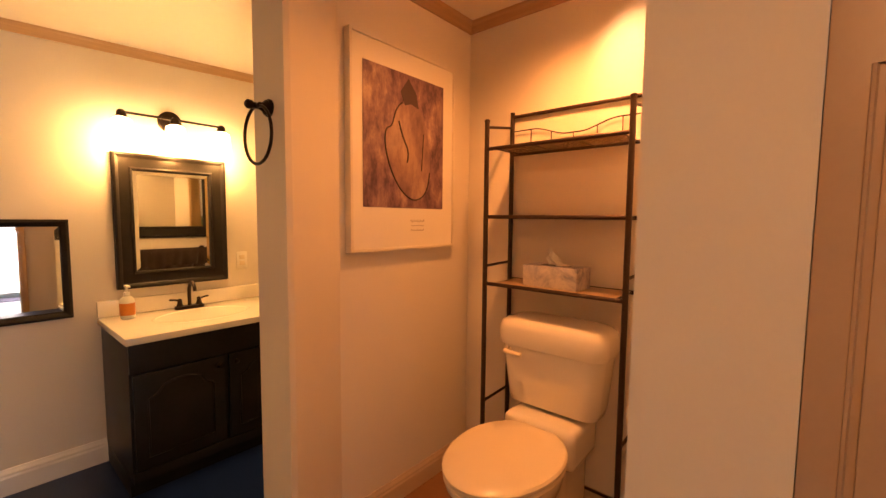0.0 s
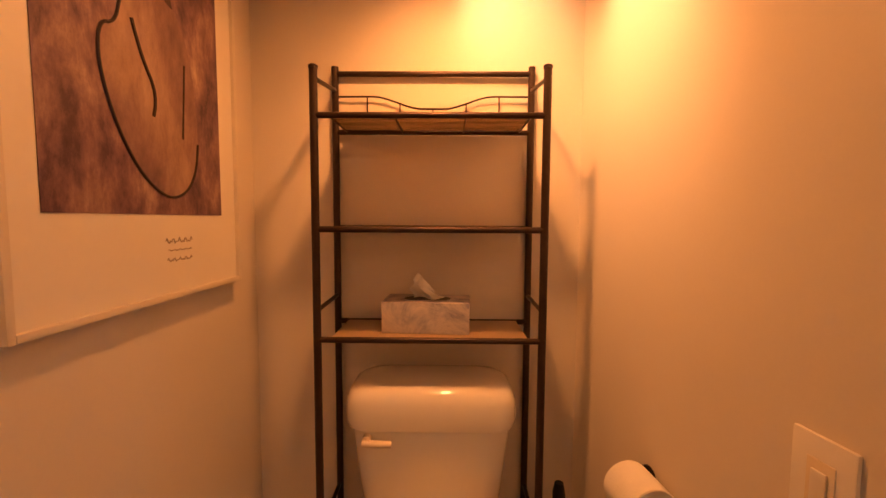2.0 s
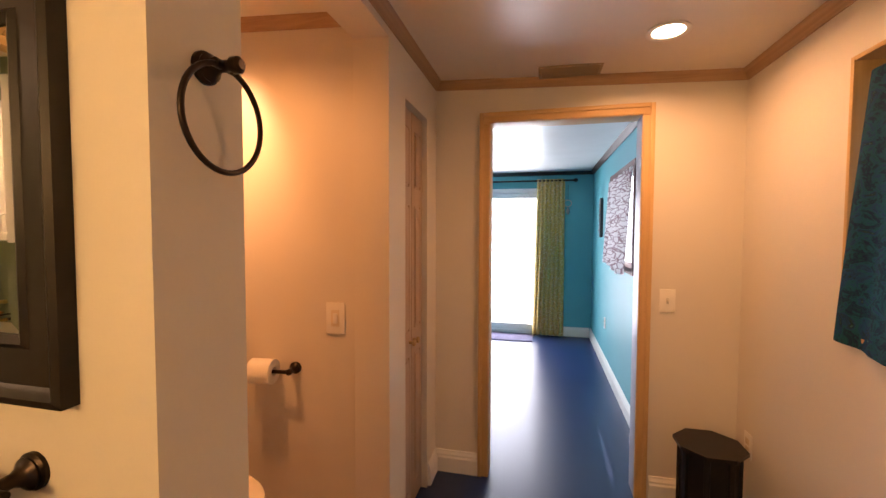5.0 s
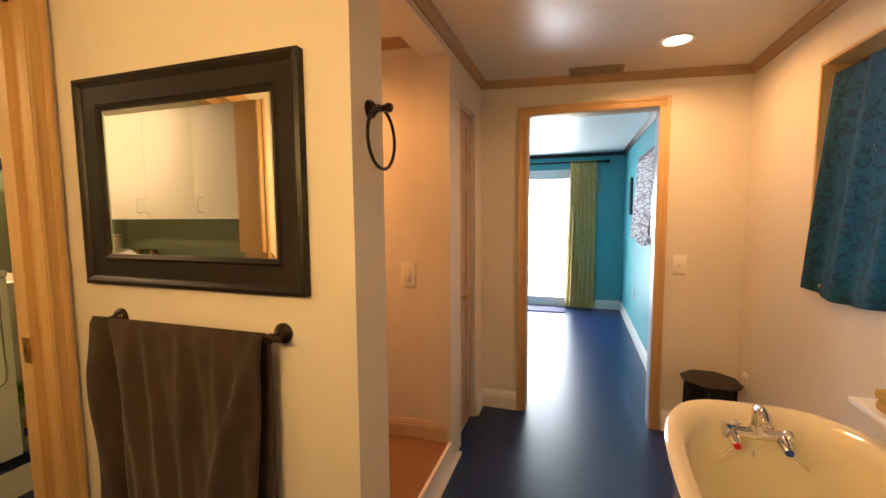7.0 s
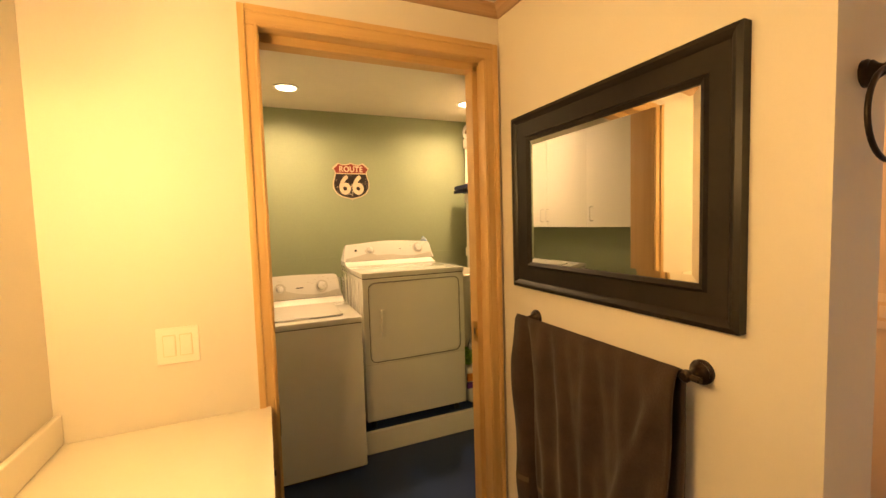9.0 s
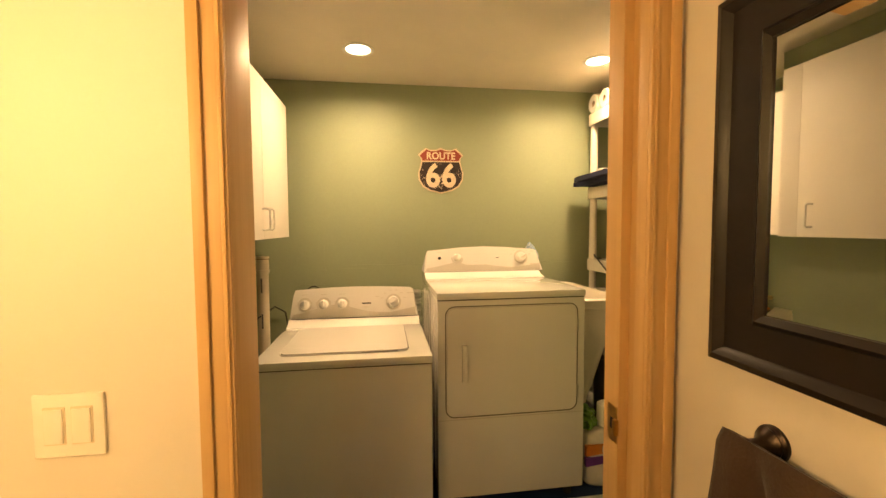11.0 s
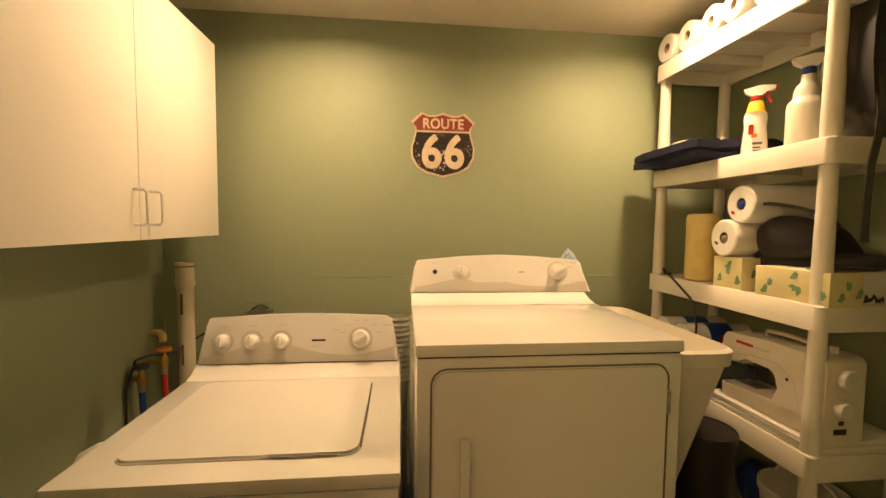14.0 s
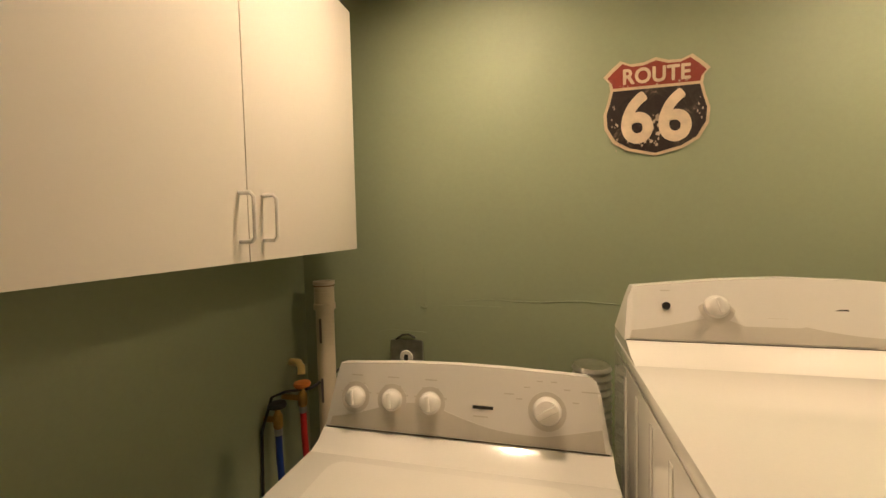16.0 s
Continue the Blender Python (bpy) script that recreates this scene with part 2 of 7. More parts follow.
def lathe(bm, prof, m=None, seg=28, sx=1.0, sy=1.0, loop=False):
    """A turned shape round z from rows of (radius, height), moved by m."""
    m = m or Matrix()
    rings = [[bm.verts.new(m @ Vector((max(r, 1e-4) * sx * math.cos(2 * math.pi * i / seg), max(r, 1e-4) * sy * math.sin(2 * math.pi * i / seg), z))) for i in range(seg)] for r, z in prof]
    for ra, rb in zip(rings, rings[1:] + (rings[:1] if loop else [])):
        for i in range(seg):
            bm.faces.new((ra[i], ra[(i + 1) % seg], rb[(i + 1) % seg], rb[i]))
    if not loop:
        bm.faces.new(rings[0][::-1]), bm.faces.new(rings[-1])
    return bm


def prism(bm, outline, lo, hi, m=None):
    """An outline in xy, drawn out from z lo to z hi, moved by m."""
    m = m or Matrix()
    a = [bm.verts.new(m @ Vector((x, y, lo))) for x, y in outline]
    b = [bm.verts.new(m @ Vector((x, y, hi))) for x, y in outline]
    n = len(outline)
    bm.faces.new(a[::-1]), bm.faces.new(b)
    for i in range(n):
        bm.faces.new((a[i], a[(i + 1) % n], b[(i + 1) % n], b[i]))
    return bm


def rounded(w, h, r, seg=6, x=0.0, y=0.0):
    """The outline of a rounded rectangle."""
    out = []
    for cx, cy, a in ((w / 2 - r, h / 2 - r, 0), (-w / 2 + r, h / 2 - r, 90), (-w / 2 + r, -h / 2 + r, 180), (w / 2 - r, -h / 2 + r, 270)):
        out += [(x + cx + r * math.cos(radians(a + 90 * k / seg)), y + cy + r * math.sin(radians(a + 90 * k / seg))) for k in range(seg + 1)]
    return out


def sheet(bm, fn, nu, nv, thick=0.0):
    """A grid of fn(u, v), u and v from 0 to 1; closed with a back where thick is a vector."""
    def grid(off):
        return [[bm.verts.new(Vector(fn(i / nu, j / nv)) + off) for j in range(nv + 1)] for i in range(nu + 1)]
    g = grid(Vector((0, 0, 0)))
    for i in range(nu):
        for j in range(nv):
            bm.faces.new((g[i][j], g[i + 1][j], g[i + 1][j + 1], g[i][j + 1]))
    if thick:
        h = grid(Vector(thick))
        for i in range(nu):
            for j in range(nv):
                bm.faces.new((h[i][j], h[i][j + 1], h[i + 1][j + 1], h[i + 1][j]))
        for i in range(nu):
            bm.faces.new((g[i][0], h[i][0], h[i + 1][0], g[i + 1][0])), bm.faces.new((g[i][nv], g[i + 1][nv], h[i + 1][nv], h[i][nv]))
        for j in range(nv):
            bm.faces.new((g[0][j], g[0][j + 1], h[0][j + 1], h[0][j])), bm.faces.new((g[nu][j], h[nu][j], h[nu][j + 1], g[nu][j + 1]))
    return bm


def finish(bm, name, material, smooth=40):
    bmesh.ops.recalc_face_normals(bm, faces=bm.faces)
    me = bpy.data.meshes.new(name)
    bm.to_mesh(me)
    bm.free()
    for m in material if isinstance(material, (list, tuple)) else [material]:
        me.materials.append(m)
    if smooth:
        me.shade_smooth()
        me.set_sharp_from_angle(angle=radians(smooth))
    return me


def B():
    return bmesh.new()


def boxes(*pairs, bevel=0.0):
    bm = bmesh.new()
    for lo, hi in pairs:
        box(bm, lo, hi, bevel)
    return bm


def structure(name, bm, material, label, category, smooth=0):
    return tagged(new(name, finish(bm, name, material, smooth)), label, category, kind="structure")


def thing(name, label, category, m=None, group=""):
    ob = new(name)
    ob.empty_display_size = 0.05
    if m is not None:
        ob.matrix_basis = m
    return tagged(ob, label, category, group)


def part(name, bm, material, parent, label="", smooth=40):
    ob = new(name, finish(bm, name, material, smooth))
    ob.parent = parent
    return tagged(ob, label) if label else ob


def solid(name, bm, material, label, category, m=None, group="", smooth=40):
    ob = new(name, finish(bm, name, material, smooth))
    if m is not None:
        ob.matrix_basis = m
    return tagged(ob, label, category, group)


# ---- structure ----
structure("ground", boxes(((-60, -60, -0.30), (60, 60, -0.22))), mat("pale_ground", (0.35, 0.35, 0.30), 0.9), "pale ground outside the house", "ground")
structure("floor", boxes(((XW - 0.12, YS - 0.12, -0.1), (BXE + 0.1, LYN + 0.12, 0.0))), M_FLOOR, "glossy dark blue painted floor with worn patches", "floor")
structure("floor_alcove", boxes(((XA + 0.001, YC + 0.012, 0.001), (XB - 0.001, YB, STEP))), M_BROWNFLOOR, "raised brown vinyl floor of the toilet alcove", "floor")
structure("wall_west", boxes(((XW - 0.12, YS - 0.12, 0), (XW, YL + 0.06, 2.5))), M_WALL, "cream painted wall behind the vanity", "wall")
structure("wall_laundry_west", boxes(((LXW - 0.17, YL + 0.06, 0), (LXW, LYN + 0.12, 2.5))), M_GREEN, "green painted laundry wall under the cabinets", "wall")
WX0, WX1, WZ0, WZ1 = -1.30, -0.15, 1.08, 1.99
structure("wall_south", boxes(((XW, YS - 0.14, 0), (WX0, YS, 2.5)), ((WX1, YS - 0.14, 0), (XE + 0.12, YS, 2.5)), ((WX0, YS - 0.14, 0), (WX1, YS, WZ0)), ((WX0, YS - 0.14, WZ1), (WX1, YS, 2.5))), M_WALL, "cream painted wall behind the bathtub", "wall")
DY0, DY1, DZ = 0.091, 0.874, 2.025
structure("wall_east", boxes(((XE, YS, 0), (XE + 0.06, DY0 - 0.02, 2.5)), ((XE, DY1 + 0.02, 0), (XE + 0.06, YC + 1.2, 2.5)), ((XE, DY0 - 0.02, DZ + 0.02), (XE + 0.06, DY1 + 0.02, 2.5))), M_WALL, "cream painted wall round the doorway", "wall")
structure("wall_blue_west", boxes(((XE + 0.06, BYS - 0.1, 0), (XE + 0.12, DY0 - 0.02, 2.5)), ((XE + 0.06, DY1 + 0.02, 0), (XE + 0.12, BYN, 2.5)), ((XE + 0.06, DY0 - 0.02, DZ + 0.02), (XE + 0.12, DY1 + 0.02, 2.5))), M_TEAL, "teal painted wall of the far room", "wall")
CX0, CX1, CZ = -0.005, 0.36, 2.02
bm = boxes(((XB - 0.015, YC, 0), (CX0, YC + 0.1, 2.5)), ((CX1, YC, 0), (XE, YC + 0.1, 2.5)), ((CX0, YC, CZ), (CX1, YC + 0.1, 2.5)), ((XB - 0.015, YC + 0.1, 0), (XB + 0.08, 1.345, 2.5)), ((XB + 0.08, YB - 0.3, 0), (XE, YB - 0.2, 2.5)))
prism(bm, [(XB, 1.345), (XB + 0.08, 1.345), (XB + 0.08, YB), (XBN, YB)], 0, 2.5)
structure("wall_closet", bm, M_WALL, "cream painted wall of the closet and alcove", "wall")
structure("wall_partition", prism(B(), [(XM, YP), (-1.137, YP), (-1.137, YP + 0.02), (XA, 1.40), (XA, YL), (XM, YL)], 0, 2.5), M_WALL, "cream painted partition between alcove and vanity", "wall")
structure("wall_alcove_back", boxes(((XM + 0.006, YB, 0), (XB + 0.08, YB + 0.12, 2.5))), M_WALL, "cream painted wall behind the toilet", "wall")
structure("alcove_header", boxes(((-1.275, YC + 0.001, 2.20), (XB - 0.015, 1.34, 2.5))), M_WALL, "painted header beam over the alcove", "beam")
LX0, LX1, LZ = -2.255, -1.40, 2.10
structure("wall_laundry_south", boxes(((XW, YL, 0), (LX0 - 0.02, YL + 0.06, 2.5)), ((LX1 + 0.02, YL, 0), (XM, YL + 0.06, 2.5)), ((LX0 - 0.02, YL, LZ + 0.02), (LX1 + 0.02, YL + 0.06, 2.5))), M_WALL, "cream painted wall with the laundry doorway", "wall")
structure("wall_laundry_inner", boxes(((LXW, YL + 0.06, 0), (LX0 - 0.02, YLI, 2.5)), ((LX1 + 0.02, YL + 0.06, 0), (XM - 0.001, YLI, 2.5)), ((LX0 - 0.02, YL + 0.06, LZ + 0.02), (LX1 + 0.02, YLI, 2.5)), ((XM - 0.001, YB + 0.121, 0), (LXE, YB + 0.2, 2.5))), M_GREEN, "green painted wall round the laundry doorway", "wall")
structure("wall_laundry_north", boxes(((LXW, LYN, 0), (LXE + 0.12, LYN + 0.12, 2.5))), M_GREEN, "green painted wall behind the washer and dryer", "wall")
structure("wall_laundry_east", boxes(((LXE, YB + 0.121, 0), (LXE + 0.12, LYN, 2.5))), M_GREEN, "green painted wall beside the shelves", "wall")
bm = B()
for x0, y0, x1, y1 in ((XW, YS, XE, YP), (XW, YP, XM, YL), (XM, YP, XE, YC)):
    lo = [bm.verts.new((x, y, zc(x, y))) for x, y in ((x0, y0), (x1, y0), (x1, y1), (x0, y1))]
    hi = [bm.verts.new((x, y, 2.5)) for x, y in ((x0, y0), (x1, y0), (x1, y1), (x0, y1))]
    bm.faces.new(lo), bm.faces.new(hi)
    for i in range(4):
        bm.faces.new((lo[i], lo[(i + 1) % 4], hi[(i + 1) % 4], hi[i]))
structure("ceiling", bm, M_CEIL, "glossy textured bathroom ceiling", "ceiling")
structure("ceiling_alcove", boxes(((XA, 1.26, ZA), (XB, YB, ZA + 0.1))), M_CEIL, "painted ceiling of the toilet alcove", "ceiling")
structure("ceiling_laundry", boxes(((LXW, YLI, ZL), (LXE, LYN, ZL + 0.1))), mat("laundry_ceiling_paint", (0.72, 0.66, 0.54), 0.5, vary=0.03, bump=0.05), "flat cream laundry ceiling", "ceiling")
structure("ceiling_blue", boxes(((XE + 0.12, BYS, ZR), (BXE, BYN, ZR + 0.1))), mat("white_ceiling", (0.78, 0.79, 0.78), 0.35, vary=0.04, scale=4, grain=25, bump=0.3), "white textured ceiling of the far room", "ceiling")
# far room with its sliding door
SY0, SY1, SZ = 0.55, 2.30, 2.01
structure("wall_blue_south", boxes(((XE + 0.12, BYS - 0.12, 0), (1.45, BYS, 2.5)), ((2.58, BYS - 0.12, 0), (BXE + 0.1, BYS, 2.5)), ((1.45, BYS - 0.12, 0), (2.58, BYS, 1.10)), ((1.45, BYS - 0.12, 1.96), (2.58, BYS, 2.5))), M_TEAL, "teal painted wall with a curtained window", "wall")
structure("wall_blue_north", boxes(((XE + 0.12, BYN, 0), (BXE + 0.1, BYN + 0.12, 2.5))), M_TEAL, "teal painted wall of the far room", "wall")
structure("wall_blue_east", boxes(((BXE, BYS, 0), (BXE + 0.1, SY0, 2.5)), ((BXE, SY1, 0), (BXE + 0.1, BYN, 2.5)), ((BXE, SY0, SZ), (BXE + 0.1, SY1, 2.5))), M_TEAL, "teal painted wall round the sliding door", "wall")


def run_trim(name, prof, a, b, out, material, label, category, rise=lambda p: 0.0):
    """A moulding from a to b (xy): its profile rows are (out, z), drawn along the run."""
    bm, a, b, out = B(), Vector((*a, 0)), Vector((*b, 0)), Vector((*out, 0))
    va = [bm.verts.new(a + out * o + Vector((0, 0, z + rise(a)))) for o, z in prof]
    vb = [bm.verts.new(b + out * o + Vector((0, 0, z + rise(b)))) for o, z in prof]
    n = len(prof)
    bm.faces.new(va), bm.faces.new(vb[::-1])
    for i in range(n):
        bm.faces.new((va[i], va[(i + 1) % n], vb[(i + 1) % n], vb[i]))
    return structure(name, bm, material, label, category)


BASE = [(0, 0), (0.018, 0), (0.018, 0.085), (0.014, 0.095), (0.014, 0.105), (0.008, 0.118), (0.005, 0.128), (0, 0.128)]
for a, b, out, z in (((XW, YS), (XW, 0.97), (1, 0), 0), ((XW + 0.02, YS), (XE, YS), (0, 1), 0), ((XE, YS + 0.02), (XE, 0.02), (-1, 0), 0), ((XE, 0.935), (XE, YC), (-1, 0), 0),
                     ((CX1 + 0.02, YC), (XE - 0.02, YC), (0, -1), 0), ((XM, YP), (-1.137, YP), (0, -1), 0), ((XM, YP), (XM, YL - 0.07), (-1, 0), 0)):
    run_trim("baseboard", [(o, h + z) for o, h in BASE], a, b, out, M_WHITE, "white painted moulded baseboard", "baseboard")
M_ALCBASE = mat("tan_baseboard_paint", (0.55, 0.42, 0.29), 0.45)
for a, b, out in (((-1.140, YP + 0.025), (XA + 0.001, 1.40), (0.873, 0.488)), ((XA, 1.40), (XA, YB), (1, 0)), ((XA, YB), (XBN, YB), (0, -1)), ((XBN, YB), (XB, 1.345), (-1, 0)), ((XB - 0.015, 1.345), (XB - 0.015, YC + 0.02), (-1, 0))):
    run_trim("baseboard", [(o * 0.8, h * 0.8 + STEP) for o, h in BASE], a, b, out, M_ALCBASE, "tan painted baseboard of the alcove", "baseboard")
for a, b, out in (((0.67, BYS), (BXE, BYS), (0, 1)), ((BXE, BYS + 0.02), (BXE, SY0 - 0.05), (-1, 0)), ((BXE, SY1 + 0.05), (BXE, BYN), (-1, 0))):
    run_trim("baseboard", BASE, a, b, out, M_WHITE, "white baseboard under the teal wall", "baseboard")
# front of the raised alcove floor
structure("alcove_kerb", boxes(((-1.165, YC - 0.006, 0.001), (XB - 0.016, YC + 0.012, STEP + 0.006)), ((-1.135, YC - 0.03, 0.001), (XB + 0.10, YC - 0.006, 0.02)), bevel=0.003), M_WHITE, "white painted step in front of the alcove", "step")
CROWN = [(0, -0.045), (0.008, -0.045), (0.012, -0.038), (0.026, -0.016), (0.036, -0.008), (0.040, 0), (0, 0)]
for a, b, out, m in (((XW, YS), (XW, YL), (1, 0), M_CROWN_Y), ((XW, YS), (XE, YS), (0, 1), M_CROWN_X), ((XE, YS), (XE, YC), (-1, 0), M_CROWN_Y), ((-1.137, YC), (XE, YC), (0, -1), M_CROWN_X),
                     ((XM, YP), (-1.137, YP), (0, -1), M_CROWN_X), ((XM, YP), (XM, YL), (-1, 0), M_CROWN_Y), ((XW, YL), (XM, YL), (0, -1), M_CROWN_X)):
    run_trim("crown_moulding", CROWN, a, b, out, m, "brown stained wooden crown moulding", "moulding", lambda p: zc(p.x, p.y))
for a, b, out, m in (((XA, 1.40), (XA, YB), (1, 0), M_CROWN_Y), ((XA, YB), (XBN, YB), (0, -1), M_CROWN_X), ((XBN, YB), (XB, 1.365), (-1, 0), M_CROWN_Y)):
    run_trim("crown_moulding", [(o, h + ZA) for o, h in CROWN], a, b, out, m, "brown stained wooden crown moulding", "moulding")
for a, b, out in (((0.67, BYS), (BXE, BYS), (0, 1)), ((BXE, BYS), (BXE, BYN), (-1, 0)), ((0.67, BYN), (BXE, BYN), (0, -1))):
    run_trim("crown_moulding", [(o, h + ZR) for o, h in CROWN], a, b, out, M_DARKCROWN, "dark crown moulding under the white ceiling", "moulding")


def casing(name, along, c0, c1, top, face, out, w, mats, label):
    """Moulded casing round a doorway, on a wall face. along: 'x' or 'y'; out: the way it stands off the wall."""
    def slab(p0, p1, z0, z1, o0, o1, material):
        lo, hi = sorted((face + out * o0, face + out * o1))
        bm = box(B(), (p0, lo, z0) if along == "x" else (lo, p0, z0), (p1, hi, z1) if along == "x" else (hi, p1, z1), 0.003)
        structure(name, bm, material, label, "door casing", 40)
    for a, b in ((c0 - w, c0), (c1, c1 + w)):
        s = 1 if a < c0 else -1
        slab(a, b, 0, top - 0.0005, 0, 0.012, mats[0])
        e = (a, a + 0.022) if s == 1 else (b - 0.022, b)
        slab(*e, 0, top + w - 0.001, 0.0122, 0.020, mats[0])
        e = (b - 0.014, b - 0.005) if s == 1 else (a + 0.005, a + 0.014)
        slab(*e, 0, top, 0.0122, 0.017, mats[0])
    slab(c0 - w, c1 + w, top, top + w, 0, 0.0121, mats[1])
    slab(c0 - w + 0.0222, c1 + w - 0.0222, top + w - 0.022, top + w, 0.0123, 0.0199, mats[1])
    slab(c0 - 0.003, c1 + 0.003, top + 0.005, top + 0.014, 0.0123, 0.017, mats[1])


casing("door_casing_laundry", "x", LX0, LX1, LZ, YL, -1, 0.062, (M_OAK_Z, M_OAK_X), "pale varnished wood casing of the laundry doorway")
for a, b in (((LX0 - 0.02, YL, 0), (LX0, YLI, LZ)), ((LX1, YL, 0), (LX1 + 0.02, YL + 0.035, LZ)), ((LX1 - 0.012, YL + 0.075, 0), (LX1 + 0.02, YLI, LZ)), ((LX1 + 0.012, YL + 0.035, 0), (LX1 + 0.02, YL + 0.075, LZ))):
    structure("door_jamb_laundry", boxes((a, b), bevel=0.002), M_OAK_Z, "pale wooden jamb with a pocket door slot", "door jamb", 40)
structure("door_head_laundry", boxes(((LX0 - 0.02, YL, LZ), (LX1 + 0.02, YL + 0.035, LZ + 0.02)), ((LX0 - 0.02, YL + 0.075, LZ - 0.02), (LX1 + 0.02, YLI, LZ + 0.02)), ((LX0, YL + 0.035, LZ + 0.012), (LX1, YL + 0.075, LZ + 0.02))), M_OAK_X, "pale wooden head with a sliding door track", "door jamb")
casing("door_casing_far_room", "y", DY0, DY1, DZ, XE, -1, 0.06, (M_OAK_Z, M_OAK_Y), "pale varnished wood casing of the far doorway")
# south jamb in grey-lilac, darker than the pale wood of the other
structure("door_jamb_far_room", boxes(((XE, DY0 - 0.02, 0), (XE + 0.12, DY0, DZ)), bevel=0.002), mat("grey_lilac_jamb", (0.26, 0.25, 0.31), 0.4, vary=0.06, scale=9, grain=120, bump=0.05), "grey-lilac jamb of the far doorway", "door jamb", 40)
structure("door_jamb_far_room", boxes(((XE, DY1, 0), (XE + 0.12, DY1 + 0.02, DZ)), ((XE, DY0 - 0.02, DZ), (XE + 0.12, DY1 + 0.02, DZ + 0.02)), bevel=0.002), M_OAK_Z, "pale wooden jambs of the far doorway", "door jamb", 40)


# ---- bathroom things ----
def framed_mirror(name, m, w, h, fw, label, depth=0.035):
    """A mirror hung on a wall: x along the wall, z up, its face looks along -y; the origin is its middle on the wall."""
    t = thing(name, label, "mirror", m)
    prof = [(0, 0), (0, depth), (0.012, depth + 0.004), (0.02, depth), (0.028, depth - 0.008), (fw - 0.02, depth - 0.014), (fw - 0.012, depth - 0.008), (fw - 0.004, depth - 0.012), (fw, 0.012), (fw, 0)]
    bm = B()
    loops = []
    for inset, d in prof:
        loops.append([bm.verts.new((sx * (w / 2 - inset), -d, sz * (h / 2 - inset))) for sx, sz in ((-1, -1), (1, -1), (1, 1), (-1, 1))])
    for a, b in zip(loops, loops[1:] + loops[:1]):
        for i in range(4):
            bm.faces.new((a[i], a[(i + 1) % 4], b[(i + 1) % 4], b[i]))
    part("frame", bm, M_BLACKWOOD, t, "", 25)
    bm = B()
    a, d, bev = fw - 0.001, 0.008, 0.02
    outer = [bm.verts.new((sx * (w / 2 - a), -d, sz * (h / 2 - a))) for sx, sz in ((-1, -1), (1, -1), (1, 1), (-1, 1))]
    inner = [bm.verts.new((sx * (w / 2 - a - bev), -d - 0.0018, sz * (h / 2 - a - bev))) for sx, sz in ((-1, -1), (1, -1), (1, 1), (-1, 1))]
    bm.faces.new(inner)
    for i in range(4):
        bm.faces.new((outer[i], outer[(i + 1) % 4], inner[(i + 1) % 4], inner[i]))
    part("mirror_glass", bm, M_MIRROR, t, "bevelled mirror glass", 0)
    part("backing", boxes(((-w / 2 + a, -0.006, -h / 2 + a), (w / 2 - a, -0.001, h / 2 - a))), M_BLACK, t)
    return t


framed_mirror("wall_mirror", pose(XM, 1.692, 1.496, 0, 0, -90), 0.872, 0.664, 0.100, "landscape wall mirror in a wide black frame over the towel bar", 0.026)
framed_mirror("vanity_mirror", pose(XW, 1.336, 1.330, 0, 0, 90), 0.580, 0.757, 0.095, "upright mirror in a wide black frame over the vanity")
framed_mirror("low_wall_mirror", pose(XW, 0.540, 1.085, 0, 0, 90), 0.64, 0.508, 0.036, "landscape mirror in a narrow black frame", 0.022)


